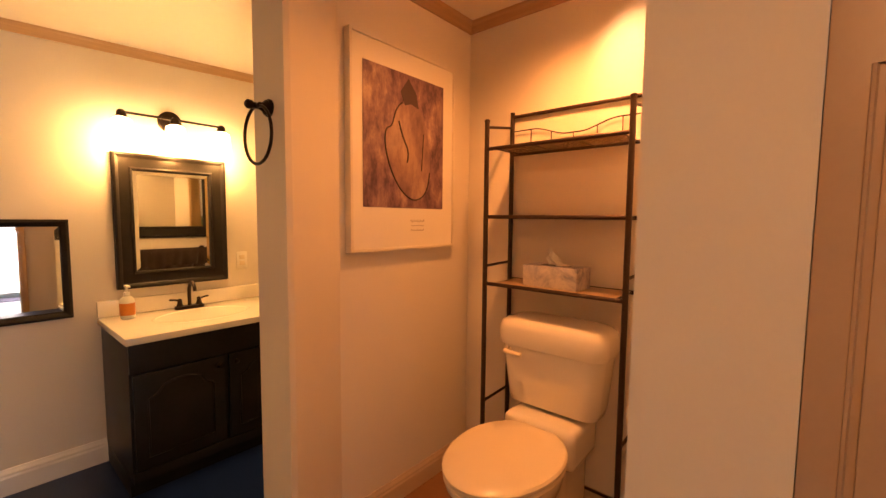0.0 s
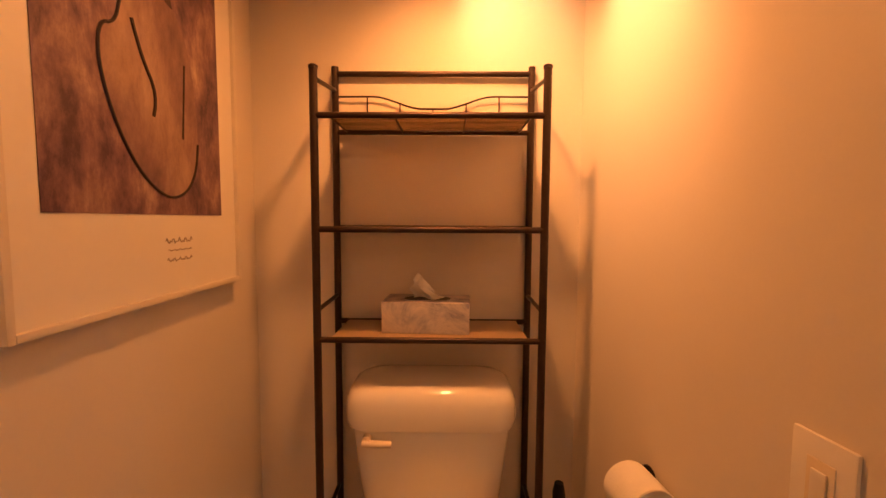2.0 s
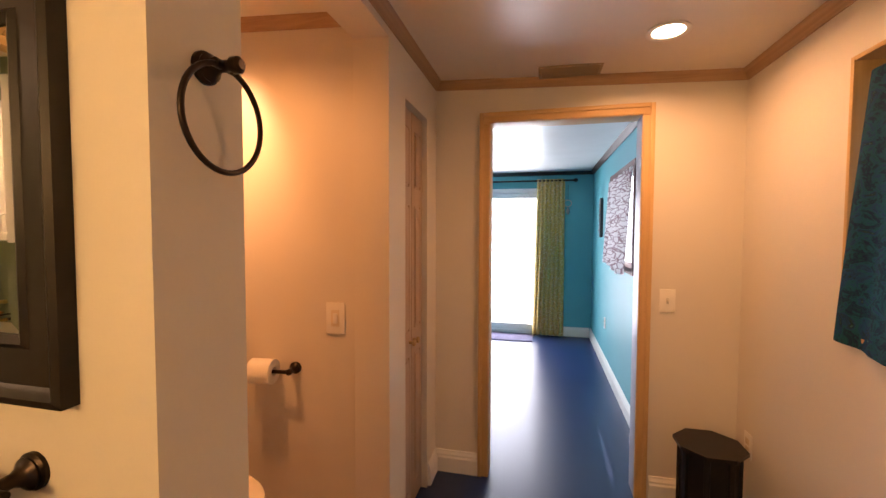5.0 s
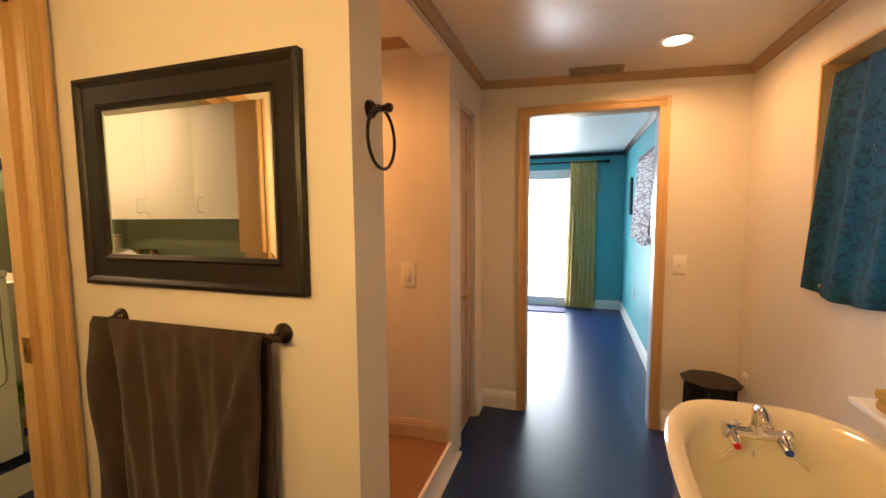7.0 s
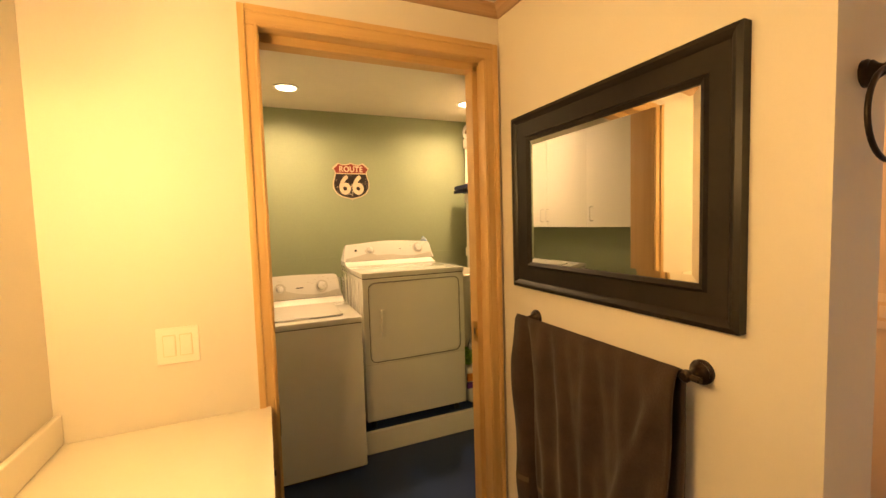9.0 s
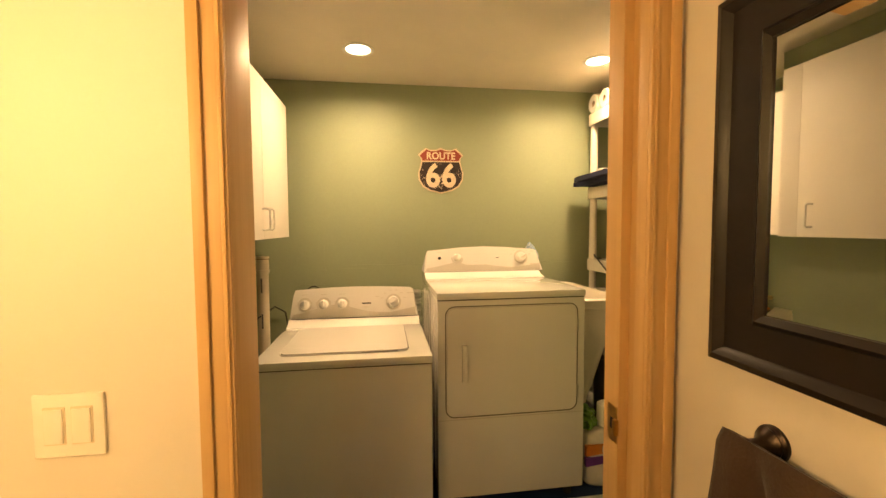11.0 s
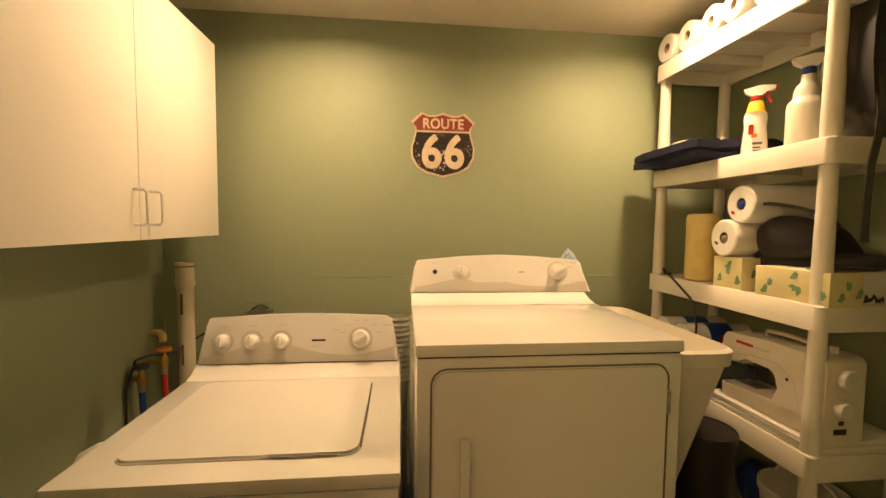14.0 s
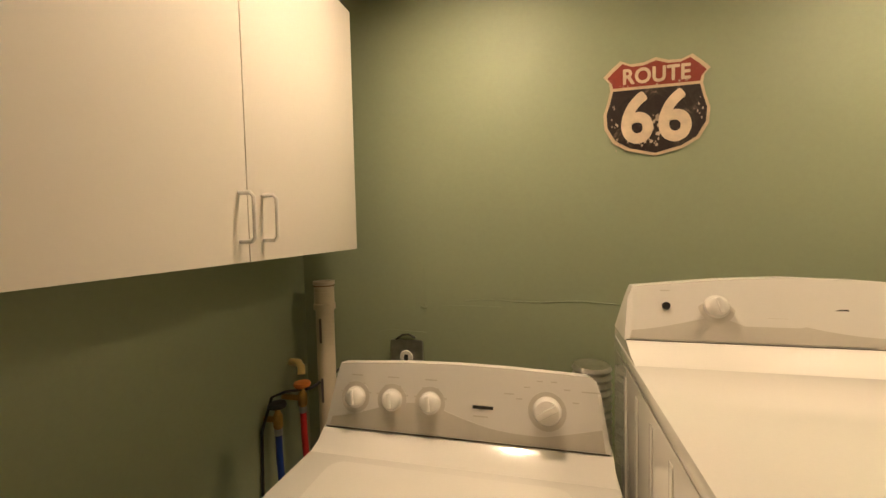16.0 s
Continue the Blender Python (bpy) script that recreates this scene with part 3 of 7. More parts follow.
def vanity():
    t = thing("vanity_cabinet", "black painted vanity cabinet with arched panel doors", "cabinet", pose(XW, 0.970, 0))
    d, l, h = 0.565, YL - 0.970 - 0.003, 0.77
    part("body", boxes(((0.002, 0, 0.10), (d - 0.02, l, h)), ((0.002, 0.0, 0), (d - 0.08, l, 0.10)), bevel=0.002), M_BLACKWOOD, t)
    part("face_rail", boxes(((d - 0.0195, 0, h - 0.14), (d, l, h)), ((d - 0.0195, 0, 0.10), (d - 0.002, l, 0.15)), bevel=0.003), M_BLACKWOOD, t)
    n, gap = 3, 0.012
    w = l / n
    for k in range(n):
        y0, y1, z0, z1 = k * w + gap, (k + 1) * w - gap, 0.155, h - 0.15
        door = part("door", boxes(((d - 0.019, y0, z0), (d, y1, z1)), bevel=0.003), M_BLACKWOOD, t)
        cy, hw = (y0 + y1) / 2, (y1 - y0) / 2 - 0.055
        zb, zs, zt = z0 + 0.06, z1 - 0.13, z1 - 0.055
        pts = [(cy - hw, zb), (cy + hw, zb), (cy + hw, zs)]
        pts += [(cy + hw * math.cos(a), zs + (zt - zs) * (0.5 - 0.5 * math.cos(2 * a)) ** 0.8 if 0.25 < a / math.pi < 0.75 else zs + (zt - zs) * 0.55 * (1 - abs(math.cos(a))) * 2) for a in [math.pi * k2 / 16 for k2 in range(1, 16)]]
        pts += [(cy - hw, zs)]
        bm = sweep(B(), [(d + 0.001, y, z) for y, z in pts], 0.006, 6, True)
        part("arched_moulding", bm, M_BLACKWOOD, door)
        yk = y1 - 0.03 if k % 2 == 0 else y0 + 0.03
        part("knob", lathe(B(), [(0.006, 0), (0.005, 0.012), (0.013, 0.016), (0.014, 0.022), (0.008, 0.028)], pose(d, yk, z1 - 0.04, 0, 90, 0)), M_BRONZE, door)
    # worktop with its splash and sunk bowl
    w = thing("countertop", "cream cultured marble vanity top with an integral basin", "countertop", pose(XW, 0.970, h))
    bm = boxes(((0.002, -0.015, 0.001), (d + 0.025, l, 0.035)), bevel=0.006)
    part("slab", bm, M_MARBLE, w)
    part("backsplash", boxes(((0.002, -0.015, 0.0355), (0.022, l, 0.125)), bevel=0.005), M_MARBLE, w)
    bm = B()
    seg = 40
    rows = [(1.0, 0.0012), (0.97, 0.004), (0.93, 0.002), (0.90, -0.002)]
    lathe(bm, [(0.20 * r, 0.0352 + z) for r, z in rows], pose(0.31, l * 0.32 + 0.0, 0), seg, 0.85, 1.25)
    part("basin_rim", bm, M_MARBLE, w)
    f = thing("basin_faucet", "oil-rubbed bronze two-handle basin faucet", "faucet", pose(XW + 0.085, 0.970 + l * 0.32, h + 0.0365))
    part("base", prism(B(), rounded(0.05, 0.16, 0.024), 0, 0.018), M_BRONZE, f)
    part("spout", sweep(B(), [(0, 0, 0.015), (0, 0, 0.10), (0.004, 0, 0.125), (0.02, 0, 0.150), (0.045, 0, 0.162), (0.07, 0, 0.158), (0.09, 0, 0.138), (0.098, 0, 0.115)], 0.010), M_BRONZE, f)
    for s in (-1, 1):
        part("handle", lathe(sweep(B(), [(0, s * 0.052, 0.05), (0.0, s * 0.075, 0.058), (0.0, s * 0.105, 0.062)], 0.006), [(0.020, 0.015), (0.015, 0.03), (0.011, 0.045), (0.014, 0.055), (0.004, 0.064)], pose(0, s * 0.052, 0), 16), M_BRONZE, f)


vanity()


def toilet():
    t = thing("toilet", "cream porcelain toilet with the lid closed", "toilet", pose(-0.735, YB - 0.012, STEP))
    # tank tapers towards its foot
    bm = B()
    rings = []
    for z, w, d in ((0.455, 0.34, 0.15), (0.47, 0.375, 0.175), (0.50, 0.39, 0.185), (0.700, 0.43, 0.20), (0.712, 0.425, 0.195)):
        rings.append([bm.verts.new((x, y - d / 2 - 0.005, z)) for x, y in rounded(w, d, 0.06, 6)])
    n = len(rings[0])
    for a, b in zip(rings, rings[1:]):
        for i in range(n):
            bm.faces.new((a[i], a[(i + 1) % n], b[(i + 1) % n], b[i]))
    bm.faces.new(rings[0][::-1]), bm.faces.new(rings[-1])
    part("tank", bm, M_PORCELAIN, t)
    bm = B()
    rings = []
    for z, g in ((0.711, -0.006), (0.715, 0.008), (0.735, 0.013), (0.785, 0.011), (0.808, 0.002), (0.820, -0.016), (0.825, -0.045)):
        rings.append([bm.verts.new((x, y - 0.1075, z)) for x, y in rounded(0.435 + 2 * g, 0.212 + 2 * g * 0.7, 0.065, 6)])
    for a, b in zip(rings, rings[1:]):
        for i in range(n):
            bm.faces.new((a[i], a[(i + 1) % n], b[(i + 1) % n], b[i]))
    bm.faces.new(rings[0][::-1]), bm.faces.new(rings[-1])
    part("tank_lid", bm, M_PORCELAIN, t)
    part("flush_lever", sweep(rod(B(), (-0.165, -0.20, 0.690), (-0.165, -0.222, 0.690), 0.013), [(-0.165, -0.222, 0.690), (-0.175, -0.228, 0.688), (-0.12, -0.226, 0.685), (-0.10, -0.224, 0.684)], 0.009), M_SEAT, t)

    def egg(s, z, cy=-0.475, a=0.19, b=0.265, flat=0.0):
        return [(s * a * math.cos(u), cy + s * b * math.sin(u) * (0.88 if math.sin(u) > 0 else 1.0), z) for u in [2 * math.pi * k / 36 for k in range(36)]]
    bm = B()
    rings = [[bm.verts.new(p) for p in egg(s, z, cy)] for z, s, cy in ((0.0, 0.60, -0.36), (0.03, 0.58, -0.36), (0.14, 0.55, -0.37), (0.24, 0.66, -0.40), (0.32, 0.86, -0.44), (0.375, 0.97, -0.475), (0.39, 0.97, -0.475))]
    for a, b in zip(rings, rings[1:]):
        for i in range(36):
            bm.faces.new((a[i], a[(i + 1) % 36], b[(i + 1) % 36], b[i]))
    bm.faces.new(rings[0][::-1]), bm.faces.new(rings[-1])
    box(bm, (-0.11, -0.26, 0.0), (0.11, -0.02, 0.36), 0.03, 3)
    box(bm, (-0.15, -0.27, 0.30), (0.15, -0.03, 0.455), 0.03, 3)
    part("bowl", bm, M_PORCELAIN, t)
    for name, z0, z1, s in (("seat", 0.391, 0.411, 1.0), ("seat_lid", 0.4125, 0.436, 1.01)):
        bm = B()
        rings = [[bm.verts.new(p) for p in egg(s * k, z)] for z, k in ((z0, 0.97), (z0 + 0.006, 1.0), (z1 - 0.008, 1.0), (z1 - 0.001, 0.965), (z1 + (0.004 if s > 1 else 0), 0.6))]
        for a, b in zip(rings, rings[1:]):
            for i in range(36):
                bm.faces.new((a[i], a[(i + 1) % 36], b[(i + 1) % 36], b[i]))
        bm.faces.new(rings[0][::-1]), bm.faces.new(rings[-1])
        if s > 1:
            box(bm, (-0.12, -0.25, 0.392), (0.12, -0.20, 0.432), 0.008)
        part(name, bm, M_SEAT, t)


toilet()


def rack():
    t = thing("over_toilet_rack", "dark bronze tube storage rack over the toilet", "shelf rack", pose(-0.738, 0, STEP))
    w, yf, yb, r = 0.29, 1.962, 2.165, 0.0102
    top, s1, s2, s3 = 1.638, 1.524, 1.240, 0.954
    for x in (-w, w):
        part("front_post", lathe(rod(B(), (x, yf, 0), (x, yf, top), r), [(0.012, top), (0.012, top + 0.006), (0.006, top + 0.010)], pose(x, yf, 0), 12), M_RACK, t)
        part("back_post", rod(B(), (x, yb, 0), (x, yb, top + 0.075), r), M_RACK, t)
        for z in (1.615, 1.03, 0.43):
            part("side_rail", rod(B(), (x, yf, z), (x, yb, z + (0.005 if z < 1.5 else 0.03)), 0.006), M_RACK, t)
    part("top_rail", rod(B(), (-w, yb, top + 0.055), (w, yb, top + 0.055), 0.008), M_RACK, t)
    part("foot_rail", rod(B(), (-w, yb, 0.10), (w, yb, 0.10), 0.006), M_RACK, t)
    liner = mat("tan_shelf_liner", (0.60, 0.47, 0.33), 0.35, vary=0.05, scale=8, coat=0.2)
    nt = liner.node_tree
    through_light, mix = nt.nodes.new("ShaderNodeBsdfTranslucent"), nt.nodes.new("ShaderNodeMixShader")
    through_light.inputs[0].default_value, mix.inputs[0].default_value = (0.72, 0.58, 0.42, 1), 0.5
    nt.links.new(nt.nodes["Principled BSDF"].outputs[0], mix.inputs[1])
    nt.links.new(through_light.outputs[0], mix.inputs[2])
    nt.links.new(mix.outputs[0], nt.nodes["Material Output"].inputs[0])
    for z in (s1, s2, s3):
        sh = part("shelf_frame", rod(rod(B(), (-w, yf, z), (w, yf, z), 0.008), (-w, yb, z), (w, yb, z), 0.008), M_RACK, t)
        bm = B()
        for k in range(13):
            y = yf + 0.014 + (yb - yf - 0.028) * k / 12
            rod(bm, (-w + 0.035, y, z + 0.003), (w - 0.035, y, z + 0.003), 0.0011, 5)
        for x in (-w + 0.036, -0.09, 0.09, w - 0.036):
            rod(bm, (x, yf, z), (x, yb, z), 0.0026, 6)
        part("wire_grid", bm, M_RACK, sh)
        part("liner", boxes(((-w + 0.036, yf + 0.008, z + 0.0045), (w - 0.036, yb - 0.010, z + 0.0057))), liner, sh, "tan translucent shelf liner")
    def wave(x):
        k = min(1, max(0, (abs(x) / w - 0.10) / 0.52))
        return 0.068 + 0.036 * k * k * (3 - 2 * k) - 0.002 * max(0, abs(x) / w - 0.7)
    bm = sweep(B(), [(-w + 2 * w * k / 40, yb, s1 + wave(-w + 2 * w * k / 40)) for k in range(41)], 0.0028, 6)
    for x in (-0.195, -0.098, 0, 0.098, 0.195):
        rod(bm, (x, yb, s1), (x, yb, s1 + wave(x)), 0.0022, 6)
    part("wavy_gallery", bm, M_RACK, t)
    # tissue box on the lowest shelf
    b = thing("tissue_box", "marbled grey-blue tissue box with a white tissue pulled up", "tissue box", pose(-0.748, 2.06, STEP + s3 + 0.0062, 0, 0, -3))
    part("carton", boxes(((-0.118, -0.06, 0), (0.118, 0.06, 0.085)), bevel=0.002), pattern("marbled_card", [(0.10, 0.12, 0.20), (0.38, 0.36, 0.40), (0.60, 0.55, 0.52), (0.30, 0.30, 0.36)], 9, 0.6), b)
    part("slot", prism(B(), rounded(0.13, 0.05, 0.024), 0.0852, 0.0858), M_BLACK, b)
    bm = B()
    sheet(bm, lambda u, v: (-0.045 + 0.095 * u * (1 - 0.45 * v) + 0.008 * math.sin(9 * v), 0.024 * math.sin(u * 7 + v * 2) * (1 - 0.8 * v), 0.08 + 0.080 * v * (1 - abs(u - 0.32) * 0.95)), 14, 10, (0.0, 0.0012, 0))
    part("tissue", bm, M_PAPER, b)


rack()


def soften(pts, closed):
    """Cut the corners of a line twice."""
    for _ in range(2):
        n, out = len(pts), []
        for k in range(n if closed else n - 1):
            a, b = pts[k], pts[(k + 1) % n]
            out += [tuple(p * 0.75 + q * 0.25 for p, q in zip(a, b)), tuple(p * 0.25 + q * 0.75 for p, q in zip(a, b))]
        pts = out
    return pts


def art():
    w, h = 0.596, 0.81
    t = thing("framed_art_print", "brown and purple abstract print in a pale frame", "picture", pose(XA, 1.724, 1.636, 0, 0, 90))
    part("frame", boxes(((-w / 2, -0.035, -h / 2), (-w / 2 + 0.012, 0, h / 2)), ((w / 2 - 0.012, -0.035, -h / 2), (w / 2, 0, h / 2)), ((-w / 2 + 0.012, -0.035, -h / 2), (w / 2 - 0.012, 0, -h / 2 + 0.012)), ((-w / 2 + 0.012, -0.035, h / 2 - 0.012), (w / 2 - 0.012, 0, h / 2)), bevel=0.002), mat("pale_frame", (0.72, 0.66, 0.55), 0.35), t, "pale painted frame")
    part("mat_board", boxes(((-w / 2 + 0.012, -0.026, -h / 2 + 0.012), (w / 2 - 0.012, -0.004, h / 2 - 0.012))), mat("mat_board_paper", (0.80, 0.76, 0.66), 0.45, vary=0.02, coat=0.25), t, "cream paper margin under glass")
    px0, px1, pz0, pz1 = -0.236, 0.220, -0.233, 0.309
    part("printed_field", boxes(((px0, -0.0275, pz0), (px1, -0.0265, pz1))), pattern("mottled_print", [(0.04, 0.02, 0.036), (0.09, 0.047, 0.07), (0.20, 0.11, 0.13), (0.33, 0.21, 0.19), (0.52, 0.38, 0.28)], 9, 0.4, (1, 1.4, 0.7), 0.15), t, "mottled purple-brown printed field", 0)
    # the plain rounded shape in the middle, with its dark outlines
    cx, cz = -0.005, 0.028
    out = [(0.0, 0.17), (0.06, 0.165), (0.10, 0.12), (0.125, 0.04), (0.14, -0.08), (0.12, -0.19), (0.05, -0.235), (-0.03, -0.20), (-0.09, -0.12), (-0.125, -0.02), (-0.12, 0.05), (-0.085, 0.06), (-0.07, 0.12), (-0.04, 0.16)]
    out = soften(out, True)
    prism_m = pose(cx, -0.0278, cz, 90, 0, 0)
    part("printed_shape", prism(B(), out, 0, 0.0006, prism_m), pattern("warm_print", [(0.13, 0.07, 0.08), (0.24, 0.14, 0.135), (0.36, 0.235, 0.19), (0.50, 0.35, 0.25)], 7, 0.4, (1, 1.3, 0.6), 0.15), t, "warm brown rounded printed shape", 0)
    for pts, r in (([(cx + x, -0.0288, cz + z) for x, z in out[15:53]], 0.0028), ([(cx - 0.06, -0.0288, cz + 0.12), (cx - 0.03, -0.0288, cz + 0.03), (cx + 0.01, -0.0288, cz - 0.03), (cx - 0.01, -0.0288, cz - 0.10)], 0.0035),
                   ([(cx + 0.10, -0.0288, cz + 0.10), (cx + 0.09, -0.0288, cz - 0.02), (cx + 0.08, -0.0288, cz - 0.15)], 0.002)):
        part("dark_brush_line", sweep(B(), soften(pts, False), r, 6), mat("dark_ink", (0.03, 0.018, 0.02), 0.5), t)
    part("dark_patch", prism(B(), [(-0.035, 0.0), (-0.06, 0.05), (-0.015, 0.11), (0.03, 0.06), (0.045, 0.0), (0.0, 0.012)], 0, 0.0006, pose(cx + 0.02, -0.0282, cz + 0.155, 90, 0, 0)), mat("dark_print", (0.06, 0.035, 0.04), 0.5), t, "", 0)
    ink = mat("grey_ink", (0.40, 0.33, 0.25), 0.6)
    for x, wd, z, h in ((0.015, 0.085, -0.287, 0.007), (0.022, 0.075, -0.306, 0.002), (0.018, 0.080, -0.326, 0.005)):
        part("caption_stroke", sweep(B(), [(x + wd * k / 24, -0.0264, z + h * math.sin(k * 1.7) * math.sin(k * 0.6 + 0.5)) for k in range(25)], 0.0012, 5), ink, t)


art()


def wall_plate(m, w, h, kind, label):
    t = thing("light_switch" if kind != "outlet" else "wall_outlet", label, "switch" if kind != "outlet" else "outlet", m)
    part("plate", boxes(((-w / 2, -0.007, -h / 2), (w / 2, 0, h / 2)), bevel=0.003), M_PLATE, t)
    xs = (-0.023, 0.023) if kind == "double" else (0,)
    for x in xs:
        if kind == "toggle":
            part("toggle", boxes(((x - 0.004, -0.02, -0.004), (x + 0.004, -0.007, 0.012)), bevel=0.001), M_PLASTIC, t)
            part("recess", boxes(((x - 0.006, -0.0078, -0.014), (x + 0.006, -0.0068, 0.014))), M_PANELGREY, t)
        elif kind == "outlet":
            part("socket", boxes(((x - 0.017, -0.009, 0.006), (x + 0.017, -0.0068, 0.034)), ((x - 0.017, -0.009, -0.034), (x + 0.017, -0.0068, -0.006)), bevel=0.001), M_SEAT, t)
        else:
            part("rocker_frame", boxes(((x - 0.018, -0.0085, -0.035), (x + 0.018, -0.0068, 0.035)), bevel=0.0008), M_SEAT, t)
            small = kind == "rocker"
            part("rocker", boxes(((x - (0.010 if small else 0.0155), -0.012, -0.022 if small else -0.032), (x + (0.010 if small else 0.0155), -0.0084, 0.022 if small else 0.032)), bevel=0.0015), M_PLATE, t)


wall_plate(pose(XB - 0.0105, 1.432, 1.055, 0, 0, -83.4), 0.082, 0.132, "rocker", "ivory rocker dimmer switch in the alcove")
wall_plate(pose(XE, -0.05, 1.067, 0, 0, -90), 0.075, 0.12, "toggle", "ivory toggle switch beside the doorway")
wall_plate(pose(-2.545, YL, 1.06), 0.118, 0.118, "double", "ivory two-gang switch over the vanity")
wall_plate(pose(XW, 1.73, 1.068, 0, 0, 90), 0.07, 0.115, "outlet", "ivory outlet over the vanity")
wall_plate(pose(0.42, YS, 0.41, 0, 0, 180), 0.07, 0.115, "outlet", "ivory outlet low on the wall behind the stool")


def rosette(bm, m, r=0.027):
    return lathe(bm, [(r, 0), (r, 0.006), (r * 0.82, 0.010), (r * 0.86, 0.013), (r * 0.55, 0.020), (r * 0.36, 0.03), (r * 0.36, 0.05), (r * 0.5, 0.055), (r * 0.5, 0.066), (r * 0.3, 0.071)], m, 24)


def towel_ring():
    t = thing("towel_ring", "oil-rubbed bronze towel ring on the partition end", "towel ring", pose(-1.222, YP, 1.682))
    part("mount", rosette(B(), pose(0, 0, 0, 90, 0, 0), 0.026), M_BRONZE, t)
    part("ring", sweep(B(), [(0.083 * math.sin(2 * math.pi * k / 40), -0.038, -0.083 + 0.083 * math.cos(2 * math.pi * k / 40)) for k in range(40)], 0.0048, 10, True), M_BRONZE, t)
    part("collar", rod(B(), (-0.02, -0.038, 0.0), (0.02, -0.038, 0.0), 0.0075), M_BRONZE, t)


towel_ring()


def towel_bar():
    t = thing("towel_bar", "oil-rubbed bronze towel bar under the wall mirror", "towel bar", pose(XM, 0, 1.05, 0, 0, 0))
    for y in (2.01, 1.352):
        part("mount", rosette(B(), pose(0, y, 0, 0, -90, 0), 0.030), M_BRONZE, t)
    part("bar", rod(B(), (-0.060, 1.315, 0), (-0.060, 2.05, 0), 0.0075), M_BRONZE, t)
    c = thing("brown_towel", "brown bath towel folded over the towel bar", "towel", pose(XM - 0.060, 1.365, 1.05))
    L, drop, back = 0.68, 0.70, 0.56
    ridges = ((0.02, 0.34, 0.030, 0.045), (0.22, 0.16, 0.012, 0.05), (0.43, 0.40, 0.017, 0.04), (0.62, 0.52, 0.019, 0.045), (0.78, 0.66, 0.020, 0.05), (0.895, 0.85, -0.045, 0.030), (0.97, 0.97, 0.016, 0.06))

    def cloth(u, v):
        s = v * (drop + back + 0.04)
        if s < back:
            d = back - s
            return (0.014 + 0.008 * math.sin(u * 9 + 1) * min(1, d / 0.2), L * (0.5 + (u - 0.5) * (1 - 0.04 * d)), -d)
        if s < back + 0.04:
            a = math.pi * (s - back) / 0.04
            return (0.014 * math.cos(a), L * u, 0.014 * math.sin(a))
        d = s - back - 0.04
        k = d / drop
        out = sum(h * min(1, d / 0.18 + 0.12) * math.exp(-((u - a - (b - a) * k) / g) ** 2) for a, b, h, g in ridges)
        out += 0.004 * math.sin(u * 23 + 5 * k + 2 * math.sin(7 * k)) * min(1, d / 0.2) + 0.002 * math.sin(u * 61 + 11 * k)
        y = L * (0.5 + (u - 0.5) * (1 - 0.13 * k)) + 0.010 * math.sin(5 * k) * (u > 0.9)
        return (-0.014 - 0.022 * k - out, y, -d - 0.035 * k * (1 - u) - 0.014 * k * math.sin(u * 7))
    bm = sheet(B(), cloth, 84, 60)
    m = finish(bm, "cloth", M_TOWEL, 60)
    ob = new("cloth", m)
    ob.parent = c
    mod = ob.modifiers.new("thickness", "SOLIDIFY")
    mod.thickness, mod.offset = 0.009, 0
    part("hem_band", sheet(B(), lambda u, v: (cloth(u, 0.905 + 0.014 * v)[0] - 0.006, cloth(u, 0.905 + 0.014 * v)[1], cloth(u, 0.905 + 0.014 * v)[2]), 84, 3), mat("towel_band", (0.09, 0.055, 0.035), 0.9, vary=0.2, grain=300, bump=0.5), c)


towel_bar()


def paper_holder():
    t = thing("toilet_paper_holder", "oil-rubbed bronze two-post paper holder", "paper holder", pose(-0.226, 1.613, 0.834, 0, 0, 6.6))
    for y in (0.0, 0.178):
        part("mount", rosette(B(), pose(0, y, 0, 0, -90, 0), 0.026), M_BRONZE, t)
    part("spindle", rod(B(), (-0.062, 0, 0), (-0.062, 0.178, 0), 0.008), M_BRONZE, t)
    r = thing("toilet_paper_roll", "white toilet paper roll on the bronze holder", "toilet paper", pose(-0.3005, 1.720, 0.834, -90, 0, 6.6))
    part("paper", lathe(B(), [(0.02, -0.05), (0.05, -0.05), (0.052, -0.048), (0.052, 0.048), (0.05, 0.05), (0.02, 0.05)], None, 32, loop=True), M_PAPER, r)


paper_holder()


def vanity_light():
    t = thing("vanity_light", "bronze vanity light bar with lit frosted glass shades", "wall lamp", pose(XW, 1.335, 1.912))
    part("plate", lathe(B(), [(0.062, 0), (0.062, 0.012), (0.052, 0.022), (0.02, 0.026)], pose(0, 0, 0, 0, 90, 0)), M_BRONZE, t)
    part("arm", rod(B(), (0.02, 0, 0), (0.10, 0, 0), 0.008), M_BRONZE, t)
    part("bar", rod(B(), (0.10, -0.27, 0), (0.10, 0.27, 0), 0.007), M_BRONZE, t)
    for y in (-0.25, 0.0, 0.25):
        part("socket", lathe(B(), [(0.012, 0.012), (0.022, 0.0), (0.026, -0.03)], pose(0.10, y, 0), 18), M_BRONZE, t)
        part("shade", lathe(B(), [(0.026, -0.03), (0.046, -0.045), (0.052, -0.12), (0.050, -0.15), (0.02, -0.152)], pose(0.10, y, 0), 24), M_SHADE, t, "lit frosted glass shade")


vanity_light()


